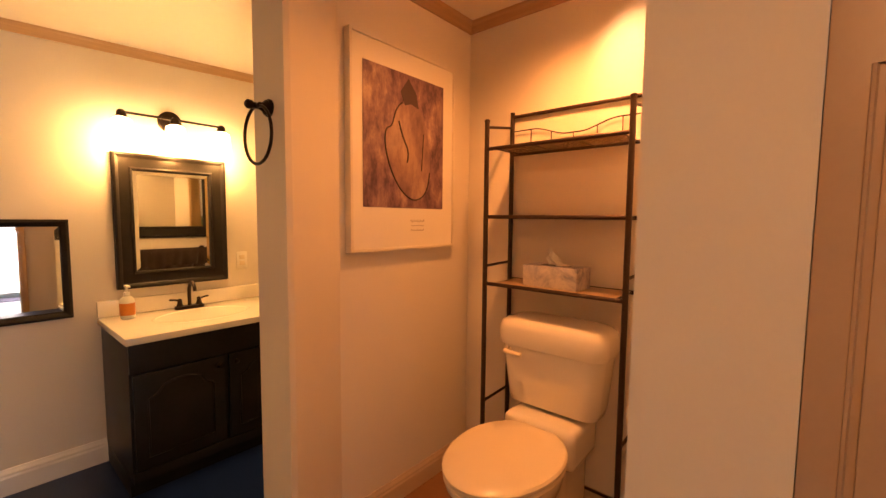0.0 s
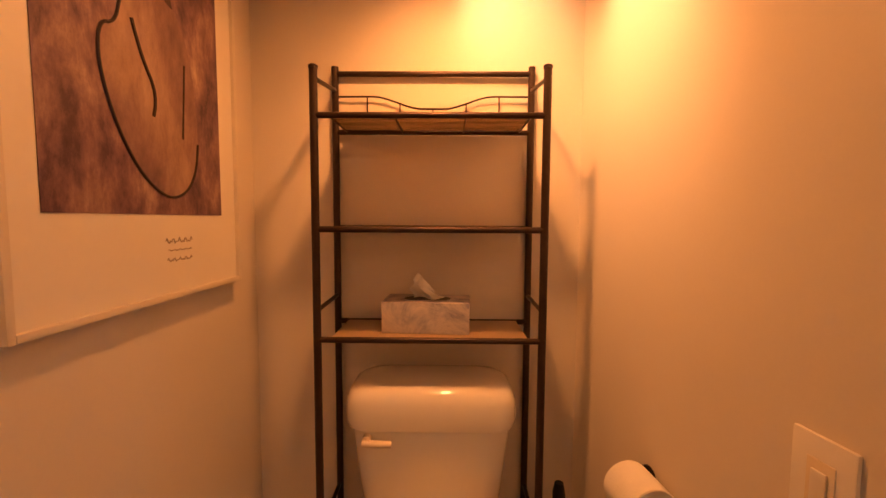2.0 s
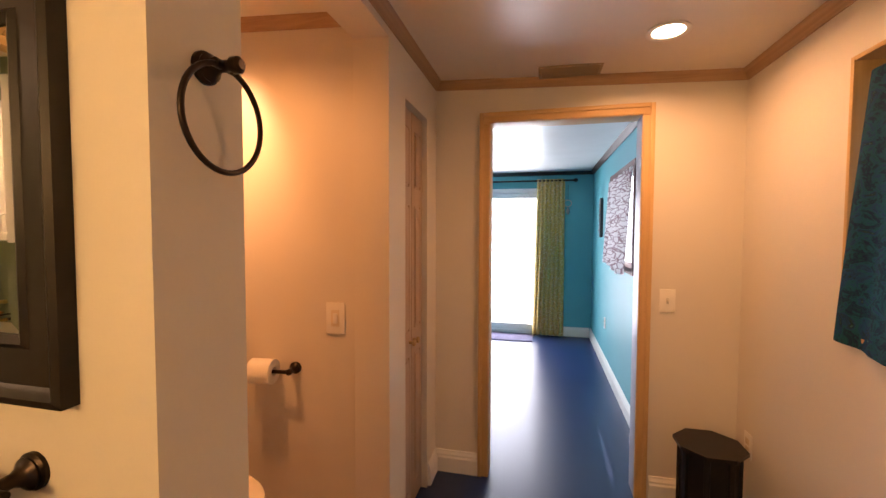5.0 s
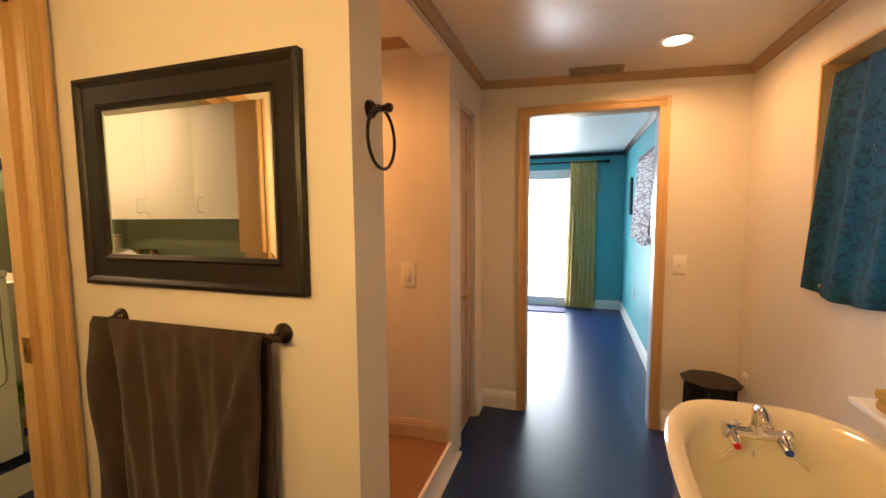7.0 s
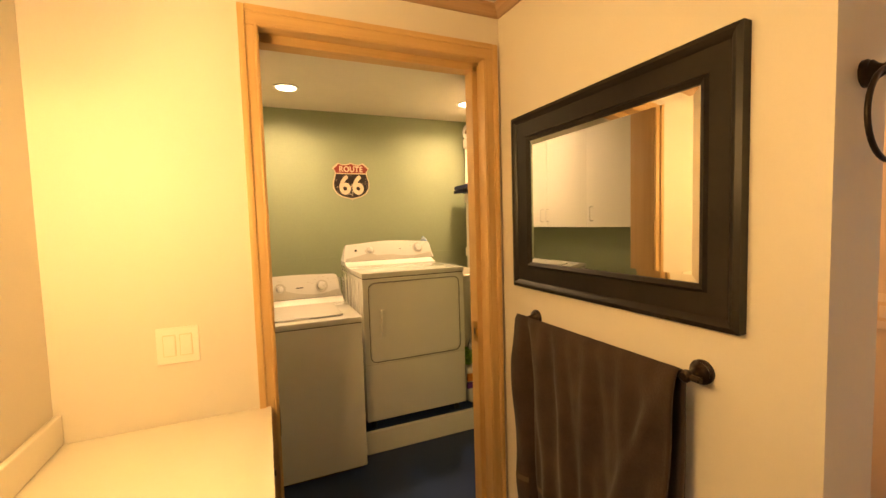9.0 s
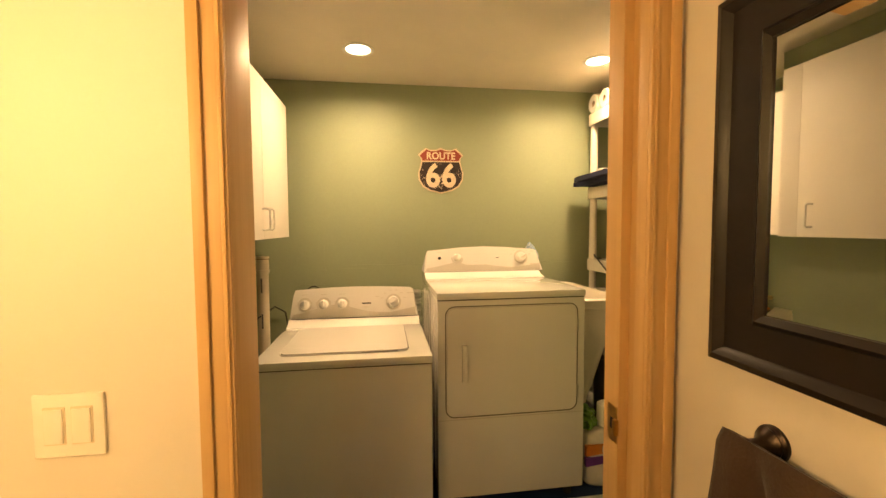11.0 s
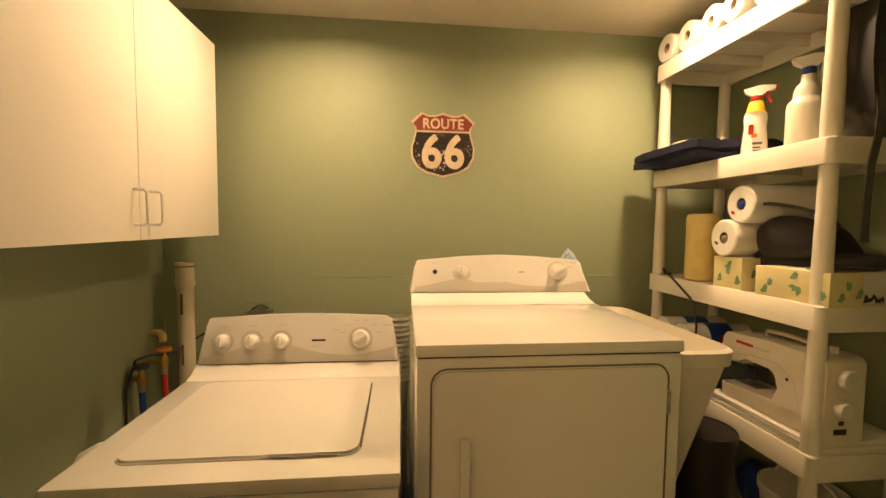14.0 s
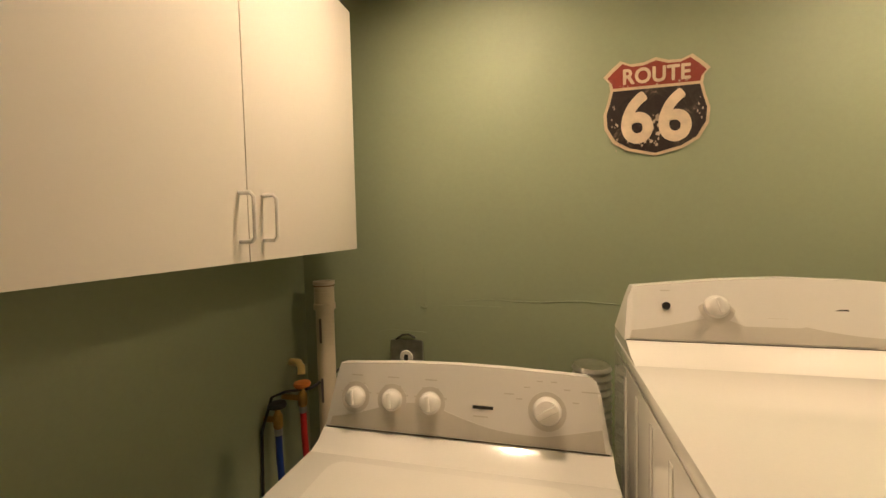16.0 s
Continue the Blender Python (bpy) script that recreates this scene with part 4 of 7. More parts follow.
def downlight(x, y, z):
    t = thing("recessed_downlight", "lit round recessed downlight with a white trim ring", "ceiling light", pose(x, y, z), "recessed downlights")
    part("trim_ring", lathe(B(), [(0.062, 0.0), (0.082, -0.001), (0.084, -0.006), (0.074, -0.009), (0.062, -0.004)], None, 32, loop=True), M_WHITE, t)
    part("lens", lathe(B(), [(0.002, -0.003), (0.0615, -0.003), (0.0615, -0.001), (0.002, -0.001)], None, 32), M_BULB, t, "glowing lens")


for x, y, z in ((0.07, 0.104, zc(0.07, 0.104)), (-2.09, 3.655, ZL), (-0.765, 3.635, ZL)):
    downlight(x, y, z)


def alcove_spot():
    t = thing("ceiling_spot_fixture", "dark ceiling fixture with small spot heads", "ceiling light", pose(-0.66, 1.79, ZA))
    part("canopy", lathe(B(), [(0.065, 0), (0.065, -0.012), (0.05, -0.022), (0.01, -0.024)]), M_BRONZE, t)
    for x, y, rx, ry in ((-0.02, 0.06, 40, 0), (0.04, 0.0, 25, 40), (-0.04, -0.06, -15, -10)):
        part("spot_head", lathe(B(), [(0.008, 0.04), (0.012, 0.02), (0.02, 0.0), (0.028, -0.035), (0.026, -0.033), (0.012, 0.0)], pose(x, y, -0.06, rx, -ry, 0), 16), M_BRONZE, t)


alcove_spot()


def bathtub():
    t = thing("bathtub", "white clawfoot bathtub with a rolled rim", "bathtub", pose(-1.375, -0.028, 0))
    L, W, H = 0.75, 0.328, 0.72

    def ring(k, z, grow=0.0):
        return [((L * k + grow) * math.copysign(abs(math.cos(u)) ** 0.62, math.cos(u)), (W * k + grow) * math.copysign(abs(math.sin(u)) ** 0.62, math.sin(u)), z) for u in [2 * math.pi * i / 56 for i in range(56)]]
    bm = B()
    rows = [(0.70, 0.14, 0), (0.80, 0.17, 0), (0.89, 0.30, 0), (0.94, 0.52, 0), (0.955, 0.66, 0), (0.985, 0.682, 0), (1.0, 0.694, 0.004), (1.0, 0.710, 0.006), (1.0, H - 0.002, 0), (1.0, H, -0.012), (1.0, H - 0.004, -0.026), (0.99, 0.706, -0.040), (0.965, 0.67, -0.044), (0.935, 0.52, -0.044), (0.88, 0.30, -0.044), (0.76, 0.21, -0.044), (0.5, 0.19, -0.03)]
    rings = [[bm.verts.new(p) for p in ring(k, z, g)] for k, z, g in rows]
    for a, b in zip(rings, rings[1:]):
        for i in range(56):
            bm.faces.new((a[i], a[(i + 1) % 56], b[(i + 1) % 56], b[i]))
    bm.faces.new(rings[0][::-1]), bm.faces.new(rings[-1])
    part("tub", bm, mat("tub_enamel", (0.86, 0.80, 0.62), 0.10, vary=0.02, coat=0.5), t)
    for sx in (-0.45, 0.45):
        for sy in (-0.2, 0.2):
            part("claw_foot", lathe(B(), [(0.035, 0), (0.03, 0.03), (0.02, 0.07), (0.035, 0.13), (0.04, 0.17)], pose(sx, sy, 0), 14), M_BRONZE, t)
    f = thing("tub_faucet", "chrome two-handle tub faucet with red and blue buttons", "faucet", pose(-1.375 + L - 0.062, -0.025, 0.655))
    part("body", lathe(B(), [(0.004, -0.098), (0.024, -0.096), (0.027, -0.085), (0.020, -0.070), (0.019, 0.070), (0.027, 0.085), (0.024, 0.096), (0.004, 0.098)], pose(-0.034, 0, 0, 90, 0, 0), 20), M_CHROME, f)
    for y in (-0.05, 0.05):
        part("flange", lathe(B(), [(0.026, 0), (0.024, 0.008), (0.013, 0.012), (0.013, 0.03)], pose(0.0, y, 0, 0, -90, 0), 18), M_CHROME, f)
    part("spout", sweep(lathe(B(), [(0.021, -0.01), (0.022, 0.01), (0.018, 0.02)], pose(-0.034, 0.0, 0.012), 16), [(-0.034, 0, 0.02), (-0.034, 0, 0.07), (-0.040, 0, 0.088), (-0.058, 0, 0.094), (-0.090, 0, 0.086), (-0.104, 0, 0.070)], 0.016), M_CHROME, f)
    for y, c in ((0.070, (0.7, 0.02, 0.02)), (-0.070, (0.02, 0.08, 0.5))):
        h = part("handle", sweep(lathe(B(), [(0.018, 0), (0.020, 0.012), (0.016, 0.040), (0.013, 0.052)], pose(-0.045, y, -0.004, 0, -110, 0), 16), [(-0.088, y, -0.020), (-0.094, y * 1.35, -0.042), (-0.100, y * 1.7, -0.066)], 0.005), M_CHROME, f)
        part("button", lathe(B(), [(0.0125, 0), (0.010, 0.005)], pose(-0.095, y, -0.0225, 0, -110, 0), 16), mat("button_paint", c, 0.3), h)
    plate = part("overflow_plate", lathe(B(), [(0.042, 0), (0.040, 0.008), (0.034, 0.012), (0.006, 0.013)], pose(0.002, 0.0, -0.075, 0, -82, 0), 24), M_CHROME, f)
    part("trip_lever", boxes(((-0.026, -0.005, -0.088), (-0.012, 0.005, -0.066)), bevel=0.003), M_CHROME, plate)


bathtub()


def stool():
    t = thing("corner_stool", "low black wooden stool with an eight-sided top", "stool", pose(0.31, -0.178, 0, 0, 0, 22.5))
    octo = [(0.15 * math.cos(radians(45 * k)), 0.15 * math.sin(radians(45 * k))) for k in range(8)]
    part("top", prism(prism(B(), octo, 0.435, 0.45), [(x * 0.96, y * 0.96) for x, y in octo], 0.428, 0.434), M_BLACKWOOD, t, "", 20)
    part("base_panel", prism(B(), [(x * 0.80, y * 0.80) for x, y in octo], 0.02, 0.4275), M_BLACKWOOD, t, "", 20)
    for k in range(8):
        x, y = octo[k]
        part("corner_strip", boxes(((-0.008, -0.012, 0.0), (0.006, 0.012, 0.4275)), bevel=0.002), M_BLACKWOOD, t).matrix_basis = pose(x * 0.82, y * 0.82, 0, 0, 0, 45 * k)


stool()

# window with its cloth on the south wall
t = tagged(thing("window_1", "deep wood-lined window behind a teal cloth", "window"), kind="structure")
part("window_lining", boxes(((WX0, YS - 0.14, WZ0), (WX0 + 0.015, YS + 0.004, WZ1)), ((WX1 - 0.015, YS - 0.14, WZ0), (WX1, YS + 0.004, WZ1)), ((WX0 + 0.015, YS - 0.14, WZ1 - 0.015), (WX1 - 0.015, YS + 0.004, WZ1)), ((WX0 + 0.015, YS - 0.14, WZ0), (WX1 - 0.015, YS + 0.004, WZ0 + 0.015)), bevel=0.002), M_OAK_Z, t)
part("window_frame", boxes(((WX0 + 0.015, YS - 0.135, WZ0 + 0.015), (WX0 + 0.06, YS - 0.10, WZ1 - 0.015)), ((WX1 - 0.06, YS - 0.135, WZ0 + 0.015), (WX1 - 0.015, YS - 0.10, WZ1 - 0.015)), ((WX0 + 0.06, YS - 0.135, WZ1 - 0.06), (WX1 - 0.06, YS - 0.10, WZ1 - 0.015)), ((WX0 + 0.06, YS - 0.135, WZ0 + 0.015), (WX1 - 0.06, YS - 0.10, WZ0 + 0.06))), M_WHITE, t)
p = part("pane", boxes(((WX0 + 0.06, YS - 0.122, WZ0 + 0.06), (WX1 - 0.06, YS - 0.118, WZ1 - 0.06))), M_GLASS, t)
p.visible_shadow = False


def window_cloth():
    t = thing("window_cloth", "blue-green mottled cloth hung over the window", "curtain", pose(WX1, YS, 0))
    w = WX1 - WX0

    def f(u, v):
        z = 1.93 - 0.86 * v - 0.02 * math.sin(u * 8) * v
        flare = 0.016 * v ** 1.5
        return (-w * u * 1.0 - 0.034 + 0.012 * v, 0.004 - 0.035 * (1 - v) + flare + 0.012 * math.sin(u * 34 + 2 * v) + 0.004 * math.sin(u * 71), z)
    cloth_mat = pattern("teal_batik", [(0.004, 0.016, 0.022), (0.004, 0.075, 0.10), (0.006, 0.020, 0.075), (0.004, 0.10, 0.13), (0.010, 0.06, 0.17), (0.008, 0.030, 0.035), (0.10, 0.34, 0.40)], 17, 0.8, (1.0, 1.0, 1.3))
    part("cloth", sheet(B(), f, 70, 24), cloth_mat, t)
    nt = cloth_mat.node_tree
    shine, mix = nt.nodes.new("ShaderNodeBsdfTranslucent"), nt.nodes.new("ShaderNodeMixShader")
    mix.inputs[0].default_value = 0.4
    nt.links.new(nt.nodes["Color Ramp"].outputs[0], shine.inputs[0])
    nt.links.new(nt.nodes["Principled BSDF"].outputs[0], mix.inputs[1])
    nt.links.new(shine.outputs[0], mix.inputs[2])
    nt.links.new(mix.outputs[0], nt.nodes["Material Output"].inputs[0])
    part("rod", rod(B(), (-w + 0.016, -0.055, 1.94), (-0.016, -0.055, 1.94), 0.008), M_BRONZE, t)


window_cloth()
t = thing("wall_shelf", "small white wooden wall shelf over the bathtub", "shelf", pose(-0.73, YS, 0.82))
part("board", boxes(((-0.60, 0, -0.018), (0, 0.13, 0)), bevel=0.002), M_WHITE, t)
for x in (-0.52, -0.10):
    part("bracket", boxes(((x - 0.008, 0, -0.11), (x + 0.008, 0.008, -0.0185)), ((x - 0.008, 0.008, -0.03), (x + 0.008, 0.10, -0.0185)), bevel=0.002), M_WHITE, t)
for k in range(2):
    solid("folded_cloth", boxes(((-0.12, -0.05, 0), (0.12, 0.05, 0.032)), bevel=0.013), mat("mustard_terry", (0.50, 0.33, 0.06), 0.95, vary=0.15, grain=300, bump=0.6), "folded mustard yellow washcloth on the wall shelf", "washcloth", pose(-0.935, YS + 0.065, 0.821 + 0.033 * k, 0, 0, 3 * k), "folded washcloths")

# closet door in two moulded panels rows
t = tagged(thing("door_1", "tan bifold closet door with moulded panels", "door", pose(CX0, YC + 0.03, 0)), kind="structure")
M_CLOSET = mat("tan_door_paint", (0.50, 0.35, 0.24), 0.4, vary=0.05, scale=3, grain=120, bump=0.06)
cw = (CX1 - CX0) / 2
for k in range(2):
    x0 = k * cw
    leaf = part("leaf", boxes(((x0 + 0.002, 0, 0.012), (x0 + cw - 0.002, 0.032, CZ - 0.01)), bevel=0.002), M_CLOSET, t)
    for z0, z1 in ((0.12, 0.80), (0.93, 1.55), (1.64, 1.92)):
        a, b = x0 + 0.045, x0 + cw - 0.045
        bm = boxes(((a + 0.012, -0.006, z0 + 0.012), (b - 0.012, -0.0005, z1 - 0.012)), bevel=0.003)
        sweep(bm, [(a, -0.001, z0), (b, -0.001, z0), (b, -0.001, z1), (a, -0.001, z1)], 0.0035, 6, True)
        part("raised_panel", bm, M_CLOSET, leaf)
    part("knob", lathe(B(), [(0.008, 0), (0.007, 0.015), (0.016, 0.02), (0.015, 0.03), (0.006, 0.034)], pose(x0 + (cw - 0.03 if k == 0 else 0.03), 0, 0.87, 90, 0, 0), 16), M_OAK_Z, leaf)

# air vent in the ceiling
M_VENT = mat("tan_vent_metal", (0.33, 0.25, 0.16), 0.45, vary=0.1)
t = thing("ceiling_vent", "tan metal air vent in the ceiling", "air vent", pose(0.44, 0.46, zc(0.44, 0.46)))
part("frame", boxes(((-0.075, -0.155, -0.008), (-0.06, 0.155, 0)), ((0.06, -0.155, -0.008), (0.075, 0.155, 0)), ((-0.06, -0.155, -0.008), (0.06, -0.14, 0)), ((-0.06, 0.14, -0.008), (0.06, 0.155, 0)), bevel=0.002), M_VENT, t)
part("backing", boxes(((-0.06, -0.14, -0.002), (0.06, 0.14, -0.001))), M_SEAM, t)
for k in range(7):
    part("slat", boxes(((-0.006, -0.14, -0.0008), (0.006, 0.14, 0.0008))), M_VENT, t).matrix_basis = pose(-0.051 + 0.017 * k, 0, -0.0065, 0, 38, 0)


# ---- laundry things ----
def appliance_console(t, w, y0, z0, z1, peak, depth, knobs, big, light, bars, mark):
    """A leaning control panel: w wide, from (y0, z0) up to z1, with knobs and printing. Its face leans back."""
    lean = 0.045
    bm = B()
    xs = [-w / 2, -w / 2 + 0.012, -w * 0.2, 0, w * 0.2, w / 2 - 0.03, w / 2 - 0.012, w / 2]
    top = [z1 - 0.035, z1 - 0.005, z1 + peak * 0.7, z1 + peak, z1 + peak * 0.7, z1 - 0.002, z1 - 0.012, z1 - 0.05]
    front_lo = [bm.verts.new((x, y0, z0)) for x in xs]
    front_hi = [bm.verts.new((x * 0.96, y0 + lean, z)) for x, z in zip(xs, top)]
    back_hi = [bm.verts.new((x * 0.95, y0 + depth * 0.75, z - 0.004)) for x, z in zip(xs, top)]
    back_lo = [bm.verts.new((x, y0 + depth, z0)) for x in xs]
    for a, b in ((front_lo, front_hi), (front_hi, back_hi), (back_hi, back_lo), (back_lo, front_lo)):
        for i in range(len(xs) - 1):
            bm.faces.new((a[i], a[i + 1], b[i + 1], b[i]))
    for i in (0, -1):
        bm.faces.new((front_lo[i], front_hi[i], back_hi[i], back_lo[i]))
    con = part("control_panel", bm, M_PANEL, t, "white control panel", 25)
    tilt = math.degrees(math.atan2(lean, z1 - z0))
    base = pose(0, y0, z0, 90 - tilt, 0, 0)        # x along the panel, y up its face, z out of it
    h = math.hypot(lean, z1 - z0)
    # grey swoosh along the foot of the panel
    n = 26
    lo = [(-w / 2 + 0.012 + (w - 0.024) * k / n, 0.004) for k in range(n + 1)]
    hi = [(x * 0.985, 0.018 + h * 0.34 * math.exp(-((x / w + 0.16) / 0.22) ** 2) + h * 0.10 * max(0, x / w) + (0.16 * h * max(0, x / w - 0.3) * 5)) for x, _ in lo]
    part("grey_band", prism(B(), lo + hi[::-1], 0.0006, 0.0016, base), M_PANELGREY, con, "grey printed band", 0)
    part("panel_seam", boxes(((-w / 2 + 0.004, y0 - 0.0016, z0 - 0.0004), (w / 2 - 0.004, y0 + 0.004, z0 + 0.0016))), M_DOORSEAM, con, "thin dark seam")
    for x, y in knobs:
        part("knob_ring", lathe(B(), [(0.0375, 0.0018), (0.0375, 0.0024), (0.029, 0.0026)], base @ pose(x, y, 0), 32), M_PANELGREY, con, "grey printed ring")
        k = part("knob", lathe(B(), [(0.027, 0.0), (0.0265, 0.003), (0.023, 0.005), (0.021, 0.018), (0.018, 0.023), (0.010, 0.026), (0.003, 0.0265)], base @ pose(x, y, 0.001), 24), M_PANEL, con)
        part("grip", boxes(((-0.005, -0.018, 0.018), (0.005, 0.018, 0.030)), bevel=0.004), M_PANEL, k).matrix_basis = base @ pose(x, y, 0.001, 0, 0, 8)
    x, y = big
    part("dial_ring", lathe(B(), [(0.042, 0.0008), (0.042, 0.002), (0.034, 0.0022)], base @ pose(x, y, 0), 32), M_PANELGREY, con)
    k = part("timer_knob", lathe(B(), [(0.032, 0.0), (0.031, 0.006), (0.028, 0.022), (0.025, 0.027), (0.004, 0.028)], base @ pose(x, y, 0.0022), 28), M_PANEL, con)
    part("grip", boxes(((-0.007, -0.026, 0.026), (0.007, 0.026, 0.036)), bevel=0.003), M_PANEL, k).matrix_basis = base @ pose(x, y, 0.002, 0, 0, -60)
    if light:
        part("button", lathe(B(), [(0.009, 0), (0.008, 0.006)], base @ pose(*light, 0.001), 16), M_BLACK, con)
    for x, y, bw in bars:
        part("print_bar", boxes(((x - bw / 2, y - 0.0015, 0.0017), (x + bw / 2, y + 0.0015, 0.0024))), M_PANELGREY, con, "", 0).matrix_basis = base
    part("maker_mark", boxes(((mark[0] - 0.024, mark[1] - 0.0035, 0.0017), (mark[0] + 0.024, mark[1] + 0.0035, 0.0024))), M_SEAM, con, "dark maker's mark", 0).matrix_basis = base


def dial_bars(x, y, r, n):
    return [(x + r * math.cos(radians(20 + 140 * k / (n - 1))), y + r * math.sin(radians(20 + 140 * k / (n - 1))), 0.014) for k in range(n)]


def washer():
    w, d = 0.695, 0.70
    t = thing("washing_machine", "white top-loading washing machine with its lid closed", "washing machine", pose(-2.128, 3.032, 0))
    part("cabinet", boxes(((-w / 2 + 0.004, 0.006, 0.02), (w / 2 - 0.004, d, 0.868)), bevel=0.006), M_ENAMEL, t)
    part("toe_gap", boxes(((-w / 2 + 0.03, 0.03, 0.001), (w / 2 - 0.03, d - 0.02, 0.02))), M_SEAM, t)
    bm = boxes(((-w / 2, 0, 0.871), (w / 2, d, 0.905)), bevel=0.010)
    part("top_deck", bm, M_ENAMEL, t)
    part("deck_seam", boxes(((-w / 2 + 0.008, 0.010, 0.8675), (w / 2 - 0.008, d - 0.01, 0.8715))), M_SEAM, t)
    lid = part("lid", prism(B(), rounded(0.515, 0.435, 0.035, 6, -0.005, 0.295), 0.9055, 0.913), M_ENAMEL, t)
    bm = B()
    sweep(bm, [(x, y, 0.9062) for x, y in rounded(0.522, 0.442, 0.037, 6, -0.005, 0.295)], 0.0024, 6, True)
    part("lid_gasket", bm, M_PANELGREY, lid)
    part("lid_gap", boxes(((0.2535, 0.10, 0.9065), (0.2575, 0.485, 0.9092)), bevel=0.0008), M_DOORSEAM, lid, "dark gap beside the lid")
    part("finger_notch", prism(B(), rounded(0.15, 0.010, 0.0045, 4, 0.135, 0.0745), 0.9090, 0.9105), M_DOORSEAM, lid, "dark slot under the lid's edge")
    # deck rises in a soft step to the panel
    bm = B()
    prof = [(0.545, 0.9045), (0.58, 0.914), (0.607, 0.932), (0.615, 0.936), (0.70, 0.936), (0.70, 0.9045)]
    a = [bm.verts.new((-w / 2 + 0.006, y, z)) for y, z in prof]
    b = [bm.verts.new((w / 2 - 0.006, y, z)) for y, z in prof]
    bm.faces.new(a), bm.faces.new(b[::-1])
    for i in range(len(prof)):
        bm.faces.new((a[i], a[(i + 1) % 6], b[(i + 1) % 6], b[i]))
    part("deck_step", bm, M_ENAMEL, t)
    knobs = [(-0.262, 0.075), (-0.165, 0.075), (-0.068, 0.075)]
    bars = [(x, 0.128, 0.03) for x, _ in knobs] + sum([dial_bars(x, y, 0.036, 4) for x, y in knobs], []) + dial_bars(0.205, 0.078, 0.066, 6) + [(0.30, 0.125, 0.04), (0.12, 0.11, 0.022), (0.29, 0.035, 0.025), (0.055, 0.055, 0.035)]
    appliance_console(t, w - 0.02, 0.612, 0.9365, 1.090, 0.008, 0.10, knobs, (0.205, 0.078), None, bars, (0.06, 0.075))


def dryer():
    w, d, z0, z1 = 0.69, 0.74, 0.20, 1.131
    t = thing("clothes_dryer", "white front-loading clothes dryer on a raised platform", "dryer", pose(-1.402, 3.172, 0))
    part("cabinet", boxes(((-w / 2 + 0.003, 0.006, z0), (w / 2 - 0.003, d, z1 - 0.036)), bevel=0.006), M_ENAMEL, t)
    for sx in (-0.29, 0.29):
        for y in (0.06, d - 0.06):
            part("foot", rod(B(), (sx, y, 0.1405), (sx, y, z0), 0.018), M_BLACK, t)
    part("top_deck", boxes(((-w / 2, 0, z1 - 0.033), (w / 2, d, z1)), bevel=0.009), M_ENAMEL, t)
    part("deck_seam", boxes(((-w / 2 + 0.007, 0.009, z1 - 0.0365), (w / 2 - 0.007, d - 0.01, z1 - 0.0325))), M_SEAM, t)
    m = pose(0.0, 0.0055, 0.82, 90, 0, 0)
    door = part("door", prism(B(), rounded(0.60, 0.485, 0.035, 6), 0, 0.006, m), M_ENAMEL, t)
    part("door_seam", sweep(B(), [tuple(m @ Vector((x, y, 0.0012))) for x, y in rounded(0.612, 0.497, 0.040, 6)], 0.0026, 6, True), M_DOORSEAM, door)
    part("handle", boxes(((-0.236, -0.022, 0.735), (-0.212, -0.0005, 0.90)), bevel=0.006), M_ENAMEL, door)
    part("handle_recess", prism(B(), rounded(0.03, 0.155, 0.012), 0.0062, 0.0068, m @ pose(-0.196, -0.0, 0)), M_ENAMEL, door)
    for z in (0.97, 0.66):
        part("hinge", boxes(((0.300, -0.003, z - 0.03), (0.310, 0.004, z + 0.03)), bevel=0.001), M_STEEL, door)
    part("kick_seam", boxes(((-w / 2 + 0.008, 0.0045, 0.5585), (w / 2 - 0.008, 0.0065, 0.5615))), M_PANELGREY, t)
    for k in range(5):
        part("side_rib", boxes(((-w / 2 + 0.001, 0.09 + 0.12 * k, z0 + 0.05), (-w / 2 + 0.004, 0.11 + 0.12 * k, z1 - 0.06)), bevel=0.001), M_ENAMEL, t)
    bm = B()
    prof = [(0.48, z1 - 0.0005), (0.53, z1 + 0.007), (0.57, z1 + 0.022), (0.582, z1 + 0.027), (d, z1 + 0.027), (d, z1 - 0.0005)]
    a = [bm.verts.new((-w / 2 + 0.004, y, z)) for y, z in prof]
    b = [bm.verts.new((w / 2 - 0.004, y, z)) for y, z in prof]
    bm.faces.new(a), bm.faces.new(b[::-1])
    for i in range(len(prof)):
        bm.faces.new((a[i], a[(i + 1) % 6], b[(i + 1) % 6], b[i]))
    part("deck_step", bm, M_ENAMEL, t)
    bars = [(-0.261, 0.118, 0.02), (-0.157, 0.135, 0.034), (-0.157, 0.122, 0.026)] + dial_bars(-0.157, 0.08, 0.036, 4) + dial_bars(0.228, 0.08, 0.06, 6) + [(0.15, 0.105, 0.022), (0.30, 0.118, 0.025), (0.30, 0.04, 0.035), (-0.04, 0.06, 0.04)]
    appliance_console(t, 0.712, 0.585, z1 + 0.0275, 1.284, 0.018, 0.14, [(-0.157, 0.082)], (0.228, 0.082), (-0.261, 0.082), bars, (0.068, 0.082))
    for o in list(t.children):
        if o.name.startswith("control_panel"):
            o.matrix_basis = pose(0.012, 0, 0)


washer()
dryer()


